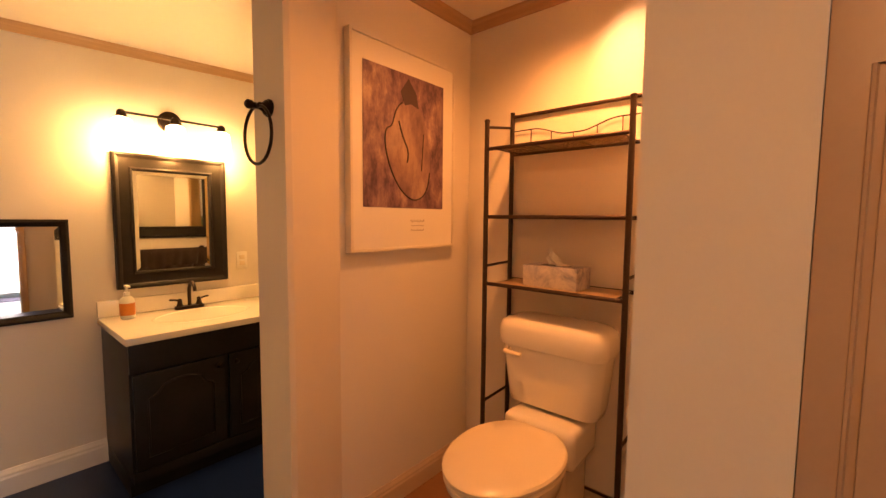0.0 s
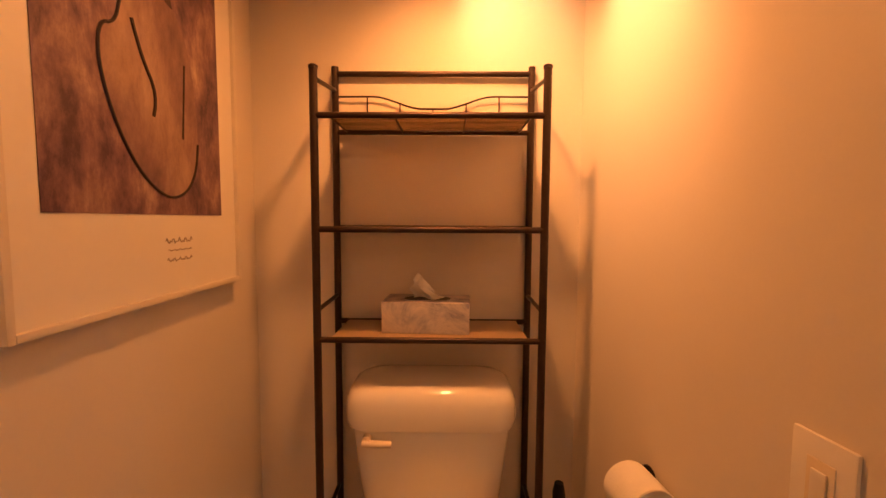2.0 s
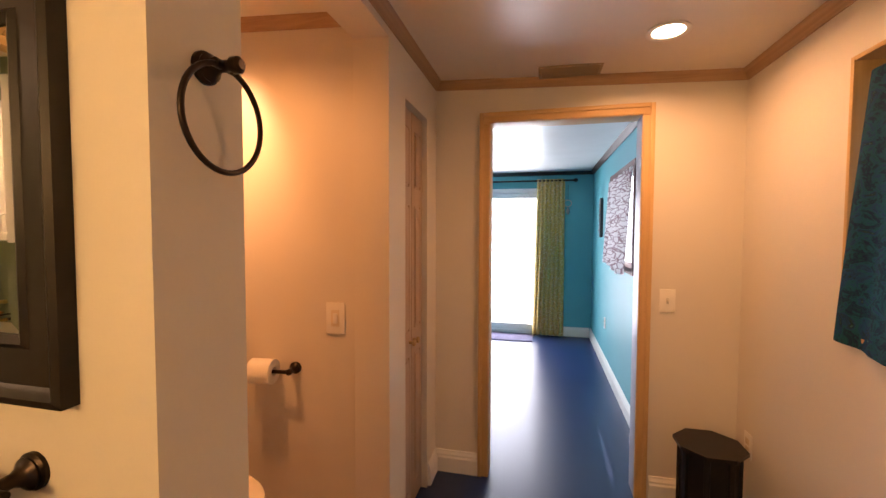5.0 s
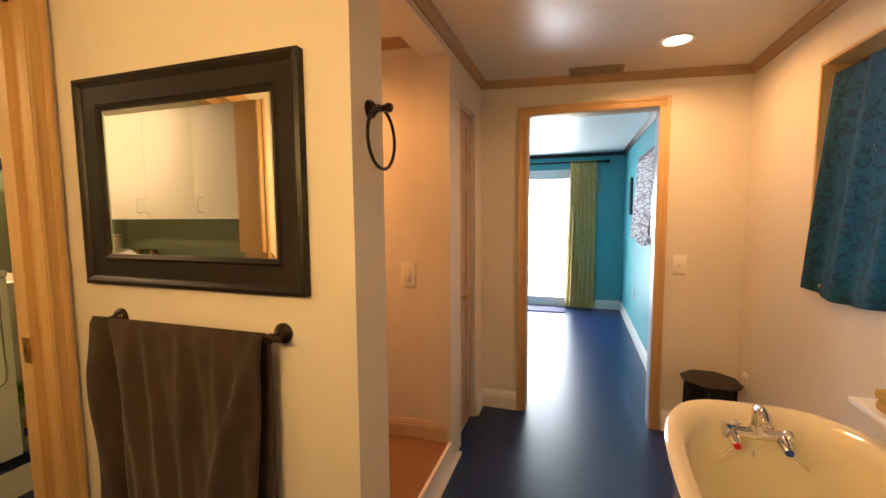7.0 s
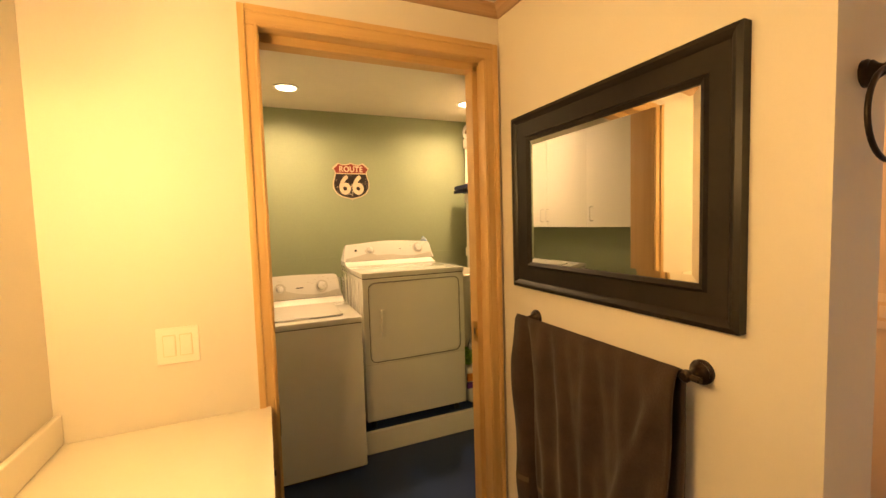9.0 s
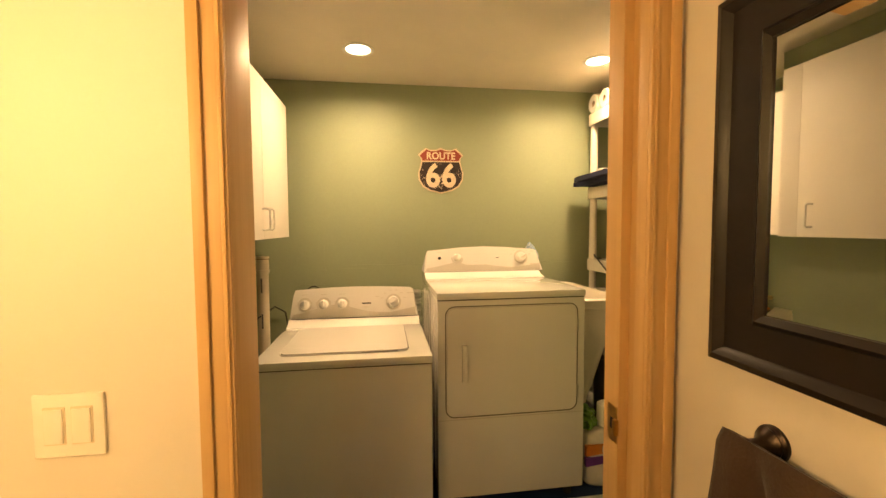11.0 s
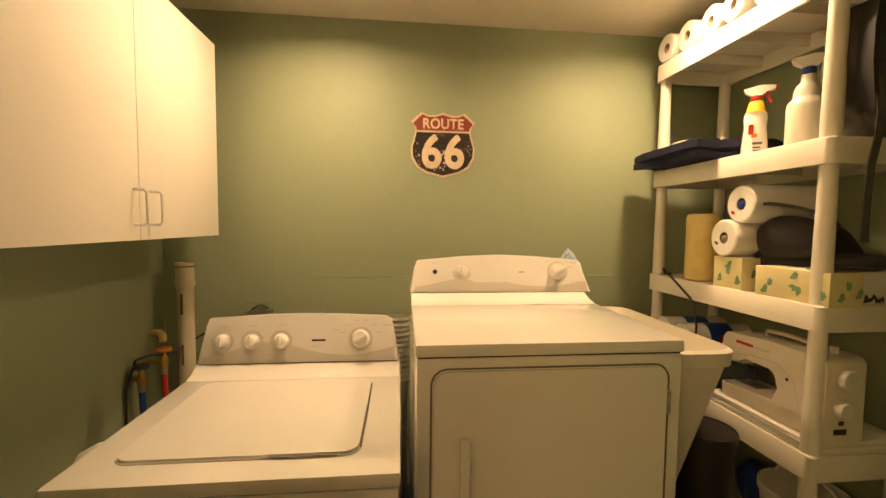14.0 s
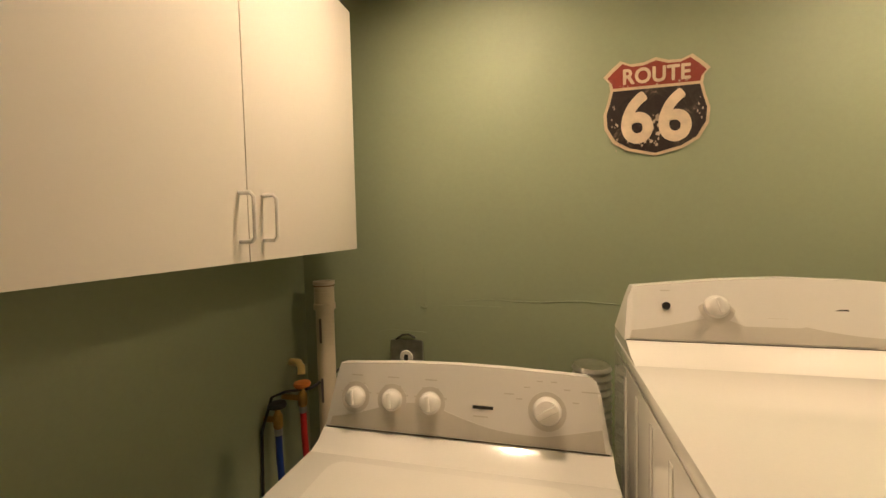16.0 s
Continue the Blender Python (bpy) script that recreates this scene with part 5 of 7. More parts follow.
def wall_cabinet(y0, y1, handle_at, label):
    z0, z1, xf = 1.364, 2.134, -2.534
    t = thing("wall_cabinet", label, "cabinet", pose(LXW, y0, z0), "laundry wall cabinets")
    w, h, d = y1 - y0, z1 - z0, xf - LXW
    south, north = (0.0003 if handle_at == "e" else 0.0015), (0.0003 if handle_at == "n" else 0.0015)
    part("body", boxes(((0, 0.001, 0), (d - 0.02, w - 0.001, h))), M_MELAMINE, t)
    door = part("door", boxes(((d - 0.0185, south, 0.001), (d, w - north, h - 0.001)), bevel=0.0004), M_MELAMINE, t)
    y = {"n": w - 0.066, "s": 0.047, "e": w - 0.026}[handle_at]
    part("handle", sweep(B(), [(d, y, 0.045), (d + 0.028, y, 0.045), (d + 0.036, y, 0.053), (d + 0.036, y, 0.137), (d + 0.028, y, 0.145), (d, y, 0.145)], 0.0046, 8), M_WHITE, door)


wall_cabinet(3.482, 3.996, "s", "white melamine wall cabinet in the corner, door closed")
wall_cabinet(3.032, 3.482, "e", "white melamine wall cabinet over the washer, door closed")
wall_cabinet(2.50, 3.032, "n", "white melamine wall cabinet near the doorway, door closed")


def shelf_unit():
    x0, x1, y0, y1 = -0.602, -0.245, 3.240, 4.060
    t = thing("shelving_unit", "cream plastic shelving unit with five loaded shelves", "shelf", pose(x0, y0, 0.141))
    w, l = x1 - x0, y1 - y0
    lips = [2.160, 1.676, 1.198, 0.755, 0.30]
    for z in lips:
        z -= 0.141
        bm = B()
        loops = []
        for inset, zz in ((0.014, z - 0.014), (0.012, z - 0.075), (0.0, z - 0.075), (0.0, z - 0.004), (0.003, z), (0.010, z), (0.012, z - 0.004)):
            loops.append([bm.verts.new((w / 2 + x, l / 2 + y, zz)) for x, y in rounded(w - 2 * inset, l - 2 * inset, 0.022, 4)])
        for a, b in zip(loops, loops[1:]):
            for i in range(len(a)):
                bm.faces.new((a[i], a[(i + 1) % len(a)], b[(i + 1) % len(a)], b[i]))
        bm.faces.new(loops[0][::-1]), bm.faces.new(loops[-1])
        tray = part("tray", bm, M_SHELFPL, t)
        for k in range(1, 4):
            part("rib", boxes(((0.0125, l * k / 4 - 0.006, z - 0.055), (w - 0.0125, l * k / 4 + 0.006, z - 0.0145))), M_SHELFPL, tray)
    tops = [0.0] + [z - 0.141 for z in lips[::-1]]
    for x in (0.032, w - 0.032):
        for y in (0.032, l - 0.032):
            for a, b in zip(tops, tops[1:]):
                part("post", rod(B(), (x, y, a), (x, y, b - 0.0755), 0.026, 16, 0.022), M_SHELFPL, t)
    return x0, x1, y0, y1, lips


SX0, SX1, SY_0, SY_1, LIPS = shelf_unit()
structure("laundry_platform", boxes(((-1.755, 3.185, 0.001), (LXE, LYN, 0.14))), M_FLOOR, "dark blue painted raised platform", "platform")
structure("platform_kerb", boxes(((-1.757, 3.165, 0.001), (LXE, 3.185, 0.143)), bevel=0.003), M_WHITE, "white painted front board of the platform", "step")
for a, b, out in (((LXW, YLI), (LXW, LYN), (1, 0)), ((LXW, LYN), (-1.757, LYN), (0, -1))):
    run_trim("baseboard", BASE, a, b, out, M_WHITE, "white baseboard under the green wall", "baseboard")


def sign():
    t = thing("route_sign", "worn red and black shield-shaped road sign on the green wall", "sign", pose(-1.588, LYN, 1.795, 90, 0, 0) @ Matrix.Diagonal((1.04, 1.145, 1.04, 1)))
    def shield(s):
        half = [(0, -0.135), (0.03, -0.128), (0.075, -0.118), (0.118, -0.095), (0.143, -0.055), (0.146, -0.015), (0.134, 0.02), (0.126, 0.05), (0.130, 0.072), (0.146, 0.088), (0.125, 0.107), (0.098, 0.128), (0.07, 0.117), (0.035, 0.118), (0, 0.129)]
        pts = half + [(-x, y) for x, y in half[-2:0:-1]]
        return [(x * s, y * s) for x, y in pts]
    part("border", prism(B(), shield(1.0), 0.001, 0.005), mat("aged_cream_enamel", (0.62, 0.50, 0.33), 0.5, vary=0.15, scale=25), t, "cream border", 0)
    worn = pattern("worn_black_enamel", [(0.012, 0.010, 0.010), (0.03, 0.02, 0.018), (0.02, 0.012, 0.012), (0.04, 0.03, 0.025), (0.30, 0.22, 0.15)], 16, 0.45)
    inner = shield(0.94)
    low = [(x, y) for x, y in inner if y < 0.05]
    part("black_field", prism(B(), sorted([p for p in low if p[0] >= 0], key=lambda p: p[1]) + sorted([p for p in low if p[0] < 0], key=lambda p: -p[1]), 0.0052, 0.0062), worn, t, "worn black field", 0)
    high = [(0.1185, 0.055), (0.122, 0.068), (0.135, 0.083), (0.117, 0.100), (0.092, 0.119), (0.066, 0.109), (0.033, 0.110), (0, 0.120), (-0.033, 0.110), (-0.066, 0.109), (-0.092, 0.119), (-0.117, 0.100), (-0.135, 0.083), (-0.122, 0.068), (-0.1185, 0.055)]
    part("red_field", prism(B(), high, 0.0052, 0.0062), pattern("worn_red_enamel", [(0.20, 0.03, 0.02), (0.27, 0.045, 0.03), (0.24, 0.04, 0.03), (0.34, 0.10, 0.07)], 22, 0.45), t, "worn red field", 0)
    for text, y, size, grow in (("ROUTE", 0.081, 0.056, 0.0016), ("66", -0.037, 0.185, 0.0058)):
        c = bpy.data.curves.new("letters", "FONT")
        c.body, c.size, c.align_x, c.align_y, c.extrude = text, size, "CENTER", "CENTER", 0.0006
        c.space_character = 1.05 if size < 0.1 else 1.12
        o = new("letters", c)
        me = bpy.data.meshes.new_from_object(o.evaluated_get(bpy.context.evaluated_depsgraph_get()))
        bpy.data.objects.remove(o)
        bm = B()
        for k in range(9):
            n = len(bm.verts)
            bm.from_mesh(me)
            bm.verts.ensure_lookup_table()
            a = math.pi * k / 4
            for v in bm.verts[n:]:
                v.co += Vector((grow * math.cos(a), grow * math.sin(a), 0.00008 * k)) if k < 8 else Vector((0, 0, 0.0008))
        bm.to_mesh(me)
        bm.free()
        me.materials.clear()
        me.materials.append(mat("cream_letter", (0.68, 0.56, 0.40), 0.5, vary=0.12, scale=30))
        ob = new("letters", me)
        ob.parent, ob.matrix_basis = t, pose(0, y, 0.0068)
        tagged(ob, "cream raised lettering " + text)
    # bare spots where the enamel has flaked: a streak between the digits, specks along the rim
    rnd = random.Random(8)
    spots = [(rnd.gauss(0.0, 0.008), -0.02 - 0.085 * rnd.random(), 0.0035) for _ in range(22)] + [(rnd.gauss(-0.06, 0.035), rnd.gauss(-0.097, 0.008), 0.0028) for _ in range(16)]
    spots += [(rnd.choice((-1, 1)) * rnd.gauss(0.118, 0.006), rnd.uniform(-0.06, 0.03), 0.0022) for _ in range(18)] + [(rnd.uniform(-0.10, 0.10), rnd.uniform(0.056, 0.064), 0.002) for _ in range(8)]
    bm = B()
    for x, y, r in spots:
        r *= rnd.uniform(0.5, 1.5)
        ring = [(x + r * rnd.uniform(0.5, 1.2) * math.cos(a), y + 1.5 * r * rnd.uniform(0.5, 1.2) * math.sin(a)) for a in [math.tau * k / 7 for k in range(7)]]
        prism(bm, ring, 0.0063, 0.0066)
    spots = part("bare_spots", bm, mat("bare_sign_metal", (0.50, 0.41, 0.30), 0.6, vary=0.2, scale=40), t, "flaked spots in the enamel", 0)
    tagged(spots, "flaked spots in the enamel", kind="stuff")


sign()


# ---- far room ----
t = tagged(thing("sliding_door", "white framed sliding glass door, bright daylight outside", "glass door", pose(BXE, 0, 0)), kind="structure")
M_VINYL = mat("white_vinyl", (0.8, 0.8, 0.8), 0.35)
part("outer_frame", boxes(((0.0, SY0, 0), (0.09, SY0 + 0.05, SZ)), ((0.0, SY1 - 0.05, 0), (0.09, SY1, SZ)), ((0, SY0 + 0.05, SZ - 0.06), (0.09, SY1 - 0.05, SZ)), ((0, SY0 + 0.05, 0), (0.09, SY1 - 0.05, 0.05)), bevel=0.003), M_VINYL, t)
for y0, y1, x in ((SY0 + 0.05, 1.45, 0.02), (1.40, SY1 - 0.05, 0.055)):
    s = part("sash", boxes(((x, y0, 0.05), (x + 0.03, y0 + 0.06, SZ - 0.06)), ((x, y1 - 0.06, 0.05), (x + 0.03, y1, SZ - 0.06)), ((x, y0 + 0.06, SZ - 0.13), (x + 0.03, y1 - 0.06, SZ - 0.06)), ((x, y0 + 0.06, 0.05), (x + 0.03, y1 - 0.06, 0.13)), bevel=0.002), M_VINYL, t)
    p = part("pane", boxes(((x + 0.012, y0 + 0.06, 0.13), (x + 0.016, y1 - 0.06, SZ - 0.13))), M_GLASS, s)
    p.visible_shadow = False
structure("backdrop", boxes(((BXE + 1.6, -8, -0.2), (BXE + 1.7, 10, 6))), glow("bright_outdoors", (0.95, 0.98, 1.0), 5.0), "overexposed bright outdoors beyond the sliding door", "backdrop")


def curtain():
    t = thing("curtain", "yellow-green patterned curtain gathered beside the sliding door", "curtain", pose(BXE - 0.09, 0.475, 0))
    def f(u, v):
        z = 2.12 - 2.10 * v
        y = (u - 0.5) * (0.36 + 0.05 * v) + 0.02 * v
        return (0.028 * math.sin(u * 44 + 0.6 * math.sin(v * 3)) * (0.8 + 0.3 * v) + 0.006 * math.sin(u * 90), y, z)
    part("cloth", sheet(B(), f, 90, 20, (0.003, 0, 0)), pattern("lime_print", [(0.50, 0.35, 0.06), (0.72, 0.54, 0.14), (0.44, 0.30, 0.07), (0.80, 0.70, 0.50), (0.62, 0.45, 0.11)], 24, 0.85, (1, 1.5, 3)), t)
    r = thing("curtain_rod", "bronze curtain rod over the sliding door", "curtain rod", pose(BXE - 0.09, 0, 2.10))
    part("rod", rod(B(), (0, 0.19, 0), (0, 2.45, 0), 0.012), M_BRONZE, r)
    part("finial", lathe(B(), [(0.012, 0), (0.022, 0.012), (0.026, 0.03), (0.018, 0.05), (0.004, 0.06)], pose(0, 0.19, 0, 90, 0, 0), 16), M_BRONZE, r)
    for y in (0.27, 2.38):
        part("bracket", rod(B(), (0, y, 0), (0.088, y, 0), 0.008), M_BRONZE, r)


curtain()


def rug():
    t = thing("door_mat", "purple and grey flecked mat by the sliding door", "rug", pose(3.74, 1.05, 0))
    part("mat", boxes(((-0.17, -0.36, 0.0005), (0.17, 0.5, 0.012)), bevel=0.004), pattern("flecked_mat", [(0.06, 0.05, 0.13), (0.20, 0.18, 0.28), (0.10, 0.09, 0.16), (0.34, 0.32, 0.36)], 30, 0.95), t)


rug()


def side_window():
    t = tagged(thing("window_2", "window in the teal wall behind a printed cloth", "window", pose(0, BYS, 0)), kind="structure")
    part("window_frame", boxes(((1.45, -0.12, 1.10), (1.50, 0.008, 1.96)), ((2.53, -0.12, 1.10), (2.58, 0.008, 1.96)), ((1.50, -0.12, 1.91), (2.53, 0.008, 1.96)), ((1.50, -0.12, 1.10), (2.53, 0.008, 1.15)), bevel=0.003), mat("maroon_wood", (0.10, 0.025, 0.022), 0.4), t, "dark maroon wooden frame")
    p = part("pane", boxes(((1.50, -0.09, 1.15), (2.53, -0.086, 1.91))), M_GLASS, t)
    p.visible_shadow = False
    c = thing("printed_window_cloth", "white and maroon printed cloth over the window", "curtain", pose(2.005, BYS + 0.012, 0))
    def f(u, v):
        return ((u - 0.5) * 1.12 + 0.01 * v, 0.012 + 0.012 * math.sin(u * 30) + 0.045 * v, 1.90 - 0.79 * v - 0.02 * math.sin(u * 6) * v)
    cloth = bpy.data.materials.new("sunlit_cloth")
    cloth.use_nodes = True
    nt = cloth.node_tree
    b = nt.nodes["Principled BSDF"]
    geo, mp, vor = nt.nodes.new("ShaderNodeNewGeometry"), nt.nodes.new("ShaderNodeMapping"), nt.nodes.new("ShaderNodeTexVoronoi")
    mp.inputs["Scale"].default_value = (8, 8, 27)
    vor.feature = "DISTANCE_TO_EDGE"
    vor.inputs["Scale"].default_value = 1.0
    ramp = nt.nodes.new("ShaderNodeValToRGB")
    ramp.color_ramp.elements[0].position, ramp.color_ramp.elements[1].position = 0.04, 0.09
    ramp.color_ramp.elements[0].color, ramp.color_ramp.elements[1].color = (0.36, 0.24, 0.27, 1), (0.82, 0.78, 0.80, 1)
    nt.links.new(geo.outputs["Position"], mp.inputs[0])
    nt.links.new(mp.outputs[0], vor.inputs["Vector"])
    nt.links.new(vor.outputs["Distance"], ramp.inputs[0])
    nt.links.new(ramp.outputs[0], b.inputs["Base Color"])
    b.inputs["Roughness"].default_value, b.inputs["Transmission Weight"].default_value = 0.9, 0.0
    tr = nt.nodes.new("ShaderNodeBsdfTranslucent")
    mix = nt.nodes.new("ShaderNodeMixShader")
    mix.inputs[0].default_value = 0.45
    nt.links.new(ramp.outputs[0], tr.inputs[0])
    nt.links.new(b.outputs[0], mix.inputs[1])
    nt.links.new(tr.outputs[0], mix.inputs[2])
    nt.links.new(mix.outputs[0], nt.nodes["Material Output"].inputs[0])
    part("cloth", sheet(B(), f, 50, 16), cloth, c)


side_window()
t = thing("wall_ornament", "tall dark carved ornament on the teal wall", "wall decoration", pose(3.10, BYS, 1.58))
part("panel", prism(B(), rounded(0.10, 0.44, 0.045), 0, 0.03, pose(0, 0, 0, -90, 0, 0)), mat("grey_carving", (0.05, 0.05, 0.055), 0.6, vary=0.3, scale=30, bump=0.5), t)
for k in range(6):
    part("rib", boxes(((-0.035, 0.0305, -0.15 + 0.055 * k), (0.035, 0.038, -0.13 + 0.055 * k)), bevel=0.003), mat("grey_carving_rib", (0.10, 0.10, 0.11), 0.6), t)
t = thing("ring_chime", "small glass ring chime hung by the curtain", "wall decoration", pose(BXE - 0.02, 0.25, 1.80))
part("ring", sweep(B(), [(0, 0.045 * math.cos(2 * math.pi * k / 24), 0.045 * math.sin(2 * math.pi * k / 24)) for k in range(24)], 0.006, 8, True), M_STEEL, t)
part("cord", rod(B(), (0, 0, 0.045), (0, 0, 0.24), 0.002, 6), M_BLACK, t)
part("drop", lathe(B(), [(0.004, -0.05), (0.022, -0.09), (0.018, -0.13), (0.003, -0.15)], None, 12), M_STEEL, t)
wall_plate(pose(2.76, BYS, 0.47, 0, 0, 180), 0.07, 0.115, "outlet", "white outlet low on the teal wall")

# ---- laundry clutter ----
AX = lambda x: pose(x, 0, 0, 90, 0, 90)      # outline in (y, z), drawn out along x
M_CREAMPL = mat("cream_machine_plastic", (0.74, 0.68, 0.56), 0.32, vary=0.03, scale=8, coat=0.15)
M_NAVY = mat("navy_cloth", (0.018, 0.025, 0.065), 0.9, vary=0.35, scale=14, grain=300, bump=0.5)
M_BAG = mat("dark_grey_canvas", (0.050, 0.046, 0.044), 0.85, vary=0.3, scale=16, grain=280, bump=0.6)
M_STRAP = mat("grey_webbing", (0.085, 0.075, 0.07), 0.85, vary=0.2, scale=30, grain=400, bump=0.4)
M_BLACKCLOTH = mat("black_fabric", (0.012, 0.011, 0.011), 0.8, vary=0.3, scale=12, grain=250, bump=0.5)
M_YELLOWPACK = mat("yellow_wrapper", (0.74, 0.58, 0.20), 0.35, vary=0.12, scale=18, bump=0.15, coat=0.2)
M_TISSUEBOX = mat("cream_carton", (0.74, 0.66, 0.36), 0.55, vary=0.04, scale=12)
M_WHITEBOX = mat("white_carton", (0.72, 0.69, 0.62), 0.55, vary=0.04, scale=12)
M_LEAF = mat("printed_leaf_green", (0.20, 0.36, 0.19), 0.55, vary=0.35, scale=40)
M_LEAFBLACK = mat("printed_leaf_black", (0.02, 0.022, 0.02), 0.55)
M_RED = mat("red_plastic", (0.42, 0.02, 0.015), 0.35)
M_ORANGE = mat("orange_plastic", (0.62, 0.20, 0.03), 0.4, vary=0.12)
M_YELLOWPL = mat("yellow_plastic", (0.75, 0.50, 0.04), 0.35)
M_BLUEPL = mat("blue_plastic", (0.012, 0.035, 0.20), 0.35)
M_BOTTLE = mat("translucent_bottle", (0.66, 0.64, 0.54), 0.28, vary=0.03, scale=10)
M_WHITEBOT = mat("white_bottle", (0.80, 0.78, 0.72), 0.28, vary=0.02)
M_CARD = mat("cardboard_core", (0.30, 0.22, 0.14), 0.85, vary=0.1)
M_FILM = mat("shiny_wrap", (0.72, 0.70, 0.64), 0.18, vary=0.05, scale=25, bump=0.35, coat=0.4)
M_GREYBOX = mat("blue_grey_bin", (0.13, 0.16, 0.19), 0.5, vary=0.12)
M_DARKBIN = mat("dark_bin_plastic", (0.020, 0.017, 0.015), 0.35, vary=0.2)
M_TUB = mat("utility_tub_plastic", (0.74, 0.69, 0.58), 0.42, vary=0.05, scale=5, bump=0.04)
M_INK = mat("grey_ink", (0.12, 0.11, 0.11), 0.7)
TOP = [z - 0.004 for z in LIPS]


def lump(bm, c, r, seed, amp=0.07, p=2.6, nu=30, nv=18, waves=7, freq=9):
    """A soft stuffed body: a rounded block with folds."""
    rnd = random.Random(seed)
    ws = [(Vector((rnd.uniform(-1, 1), rnd.uniform(-1, 1), rnd.uniform(-1, 1))) * rnd.uniform(3, freq), rnd.uniform(0, 6.3), rnd.uniform(0.4, 1)) for _ in range(waves)]
    def at(a, b):
        d = Vector((math.cos(a) * math.cos(b), math.sin(a) * math.cos(b), math.sin(b)))
        k = (abs(d.x) ** p + abs(d.y) ** p + abs(d.z) ** p) ** (-1 / p)
        g = 1 + amp * sum(q * math.sin(w.dot(d) + f) for w, f, q in ws) / 3
        return Vector(c) + Vector((d.x * r[0], d.y * r[1], d.z * r[2])) * k * g
    rows = [[bm.verts.new(at(2 * math.pi * i / nu, -math.pi / 2 + math.pi * j / nv)) for i in range(nu)] for j in range(1, nv)]
    lo, hi = bm.verts.new(at(0, -math.pi / 2)), bm.verts.new(at(0, math.pi / 2))
    for ra, rb in zip(rows, rows[1:]):
        for i in range(nu):
            bm.faces.new((ra[i], ra[(i + 1) % nu], rb[(i + 1) % nu], rb[i]))
    for i in range(nu):
        bm.faces.new((lo, rows[0][(i + 1) % nu], rows[0][i])), bm.faces.new((hi, rows[-1][i], rows[-1][(i + 1) % nu]))
    return bm


def strap(pts, w, side, th=0.003):
    """A flat band along points, wide along the side vector."""
    bm = B()
    s = Vector(side).normalized() * w / 2
    rows = []
    for k, p in enumerate(pts):
        p = Vector(p)
        d = (Vector(pts[min(k + 1, len(pts) - 1)]) - Vector(pts[max(k - 1, 0)])).normalized()
        n = d.cross(s).normalized() * th / 2
        rows.append([bm.verts.new(q) for q in (p - s - n, p + s - n, p + s + n, p - s + n)])
    for a, b in zip(rows, rows[1:]):
        for i in range(4):
            bm.faces.new((a[i], a[(i + 1) % 4], b[(i + 1) % 4], b[i]))
    bm.faces.new(rows[0][::-1]), bm.faces.new(rows[-1])
    return bm


def roll(name, label, m, r, l, group="", film=False, core=0.020):
    t = thing(name, label, "paper roll", m, group)
    part("paper", lathe(B(), [(core, 0.003), (r - 0.006, 0.0), (r - 0.001, 0.004), (r, 0.012), (r, l - 0.012), (r - 0.001, l - 0.004), (r - 0.006, l), (core, l - 0.003)], None, 28, loop=True), M_FILM if film else M_PAPER, t)
    part("core", lathe(B(), [(core - 0.0015, 0.006), (core - 0.0002, 0.006), (core - 0.0002, l - 0.006), (core - 0.0015, l - 0.006)], None, 20, loop=True), M_CARD, t)
    return t


# top shelf: wrapped toilet rolls, ends outward
for k in range(6):
    y = 3.985 - 0.124 * k
    t = roll("toilet_roll", "white toilet roll in clear wrap on the top shelf" if k < 4 else "white toilet roll in printed wrap on the top shelf", pose(-0.607 + 0.006 * (k % 3), y, TOP[0] + 0.0605, 3 * k, 90, 0), 0.060, 0.21, "toilet rolls on the top shelf", True, 0.021)
    if k > 3:
        for j in range(2):
            part("print_bar", prism(B(), rounded(0.012, 0.03 - 0.01 * j, 0.003), -0.0022, -0.0006, pose(0.0, 0.030 + 0.012 * j, 0.0)), M_INK, t, "faint grey printing")

# second shelf
def folded_bag():
    t = thing("folded_bag", "navy blue folded fabric bag hanging over the shelf edge", "bag", pose(-0.468, 3.86, TOP[1]))
    for k, (x0, x1, y0, y1, z, th, ph) in enumerate(((-0.225, 0.19, -0.20, 0.165, 0.006, 0.026, 0.0), (-0.240, 0.17, -0.22, 0.180, 0.036, 0.028, 1.3), (-0.17, 0.16, -0.15, 0.12, 0.066, 0.014, 2.2))):
        def f(u, v):
            wob = 0.010 * math.sin(9 * v + ph) + 0.009 * math.sin(17 * u + 5 * v + ph) + 0.012 * (1 - u) * math.sin(5 * v + ph)
            edge = 0.03 * math.sin(4 * v + ph * 2)
            return (x0 + (x1 - x0) * u + edge * (1 - u), y0 + (y1 - y0) * v + 0.008 * math.sin(6 * u + ph), z + wob * (0.3 + u) * 0.8 + (0.004 if u < 0.3 else 0))
        part("layer", sheet(B(), f, 22, 20, (0, 0, th)), M_NAVY, t)
    part("handle", sweep(B(), [(-0.10 + 0.05 * math.cos(a), -0.05 + 0.13 * math.sin(a), 0.098 + 0.012 * math.sin(a)) for a in [math.pi * (-0.5 + 1.7 * k / 20) for k in range(21)]], 0.006, 8), M_CREAMPL, t, "cream plastic loop handle")


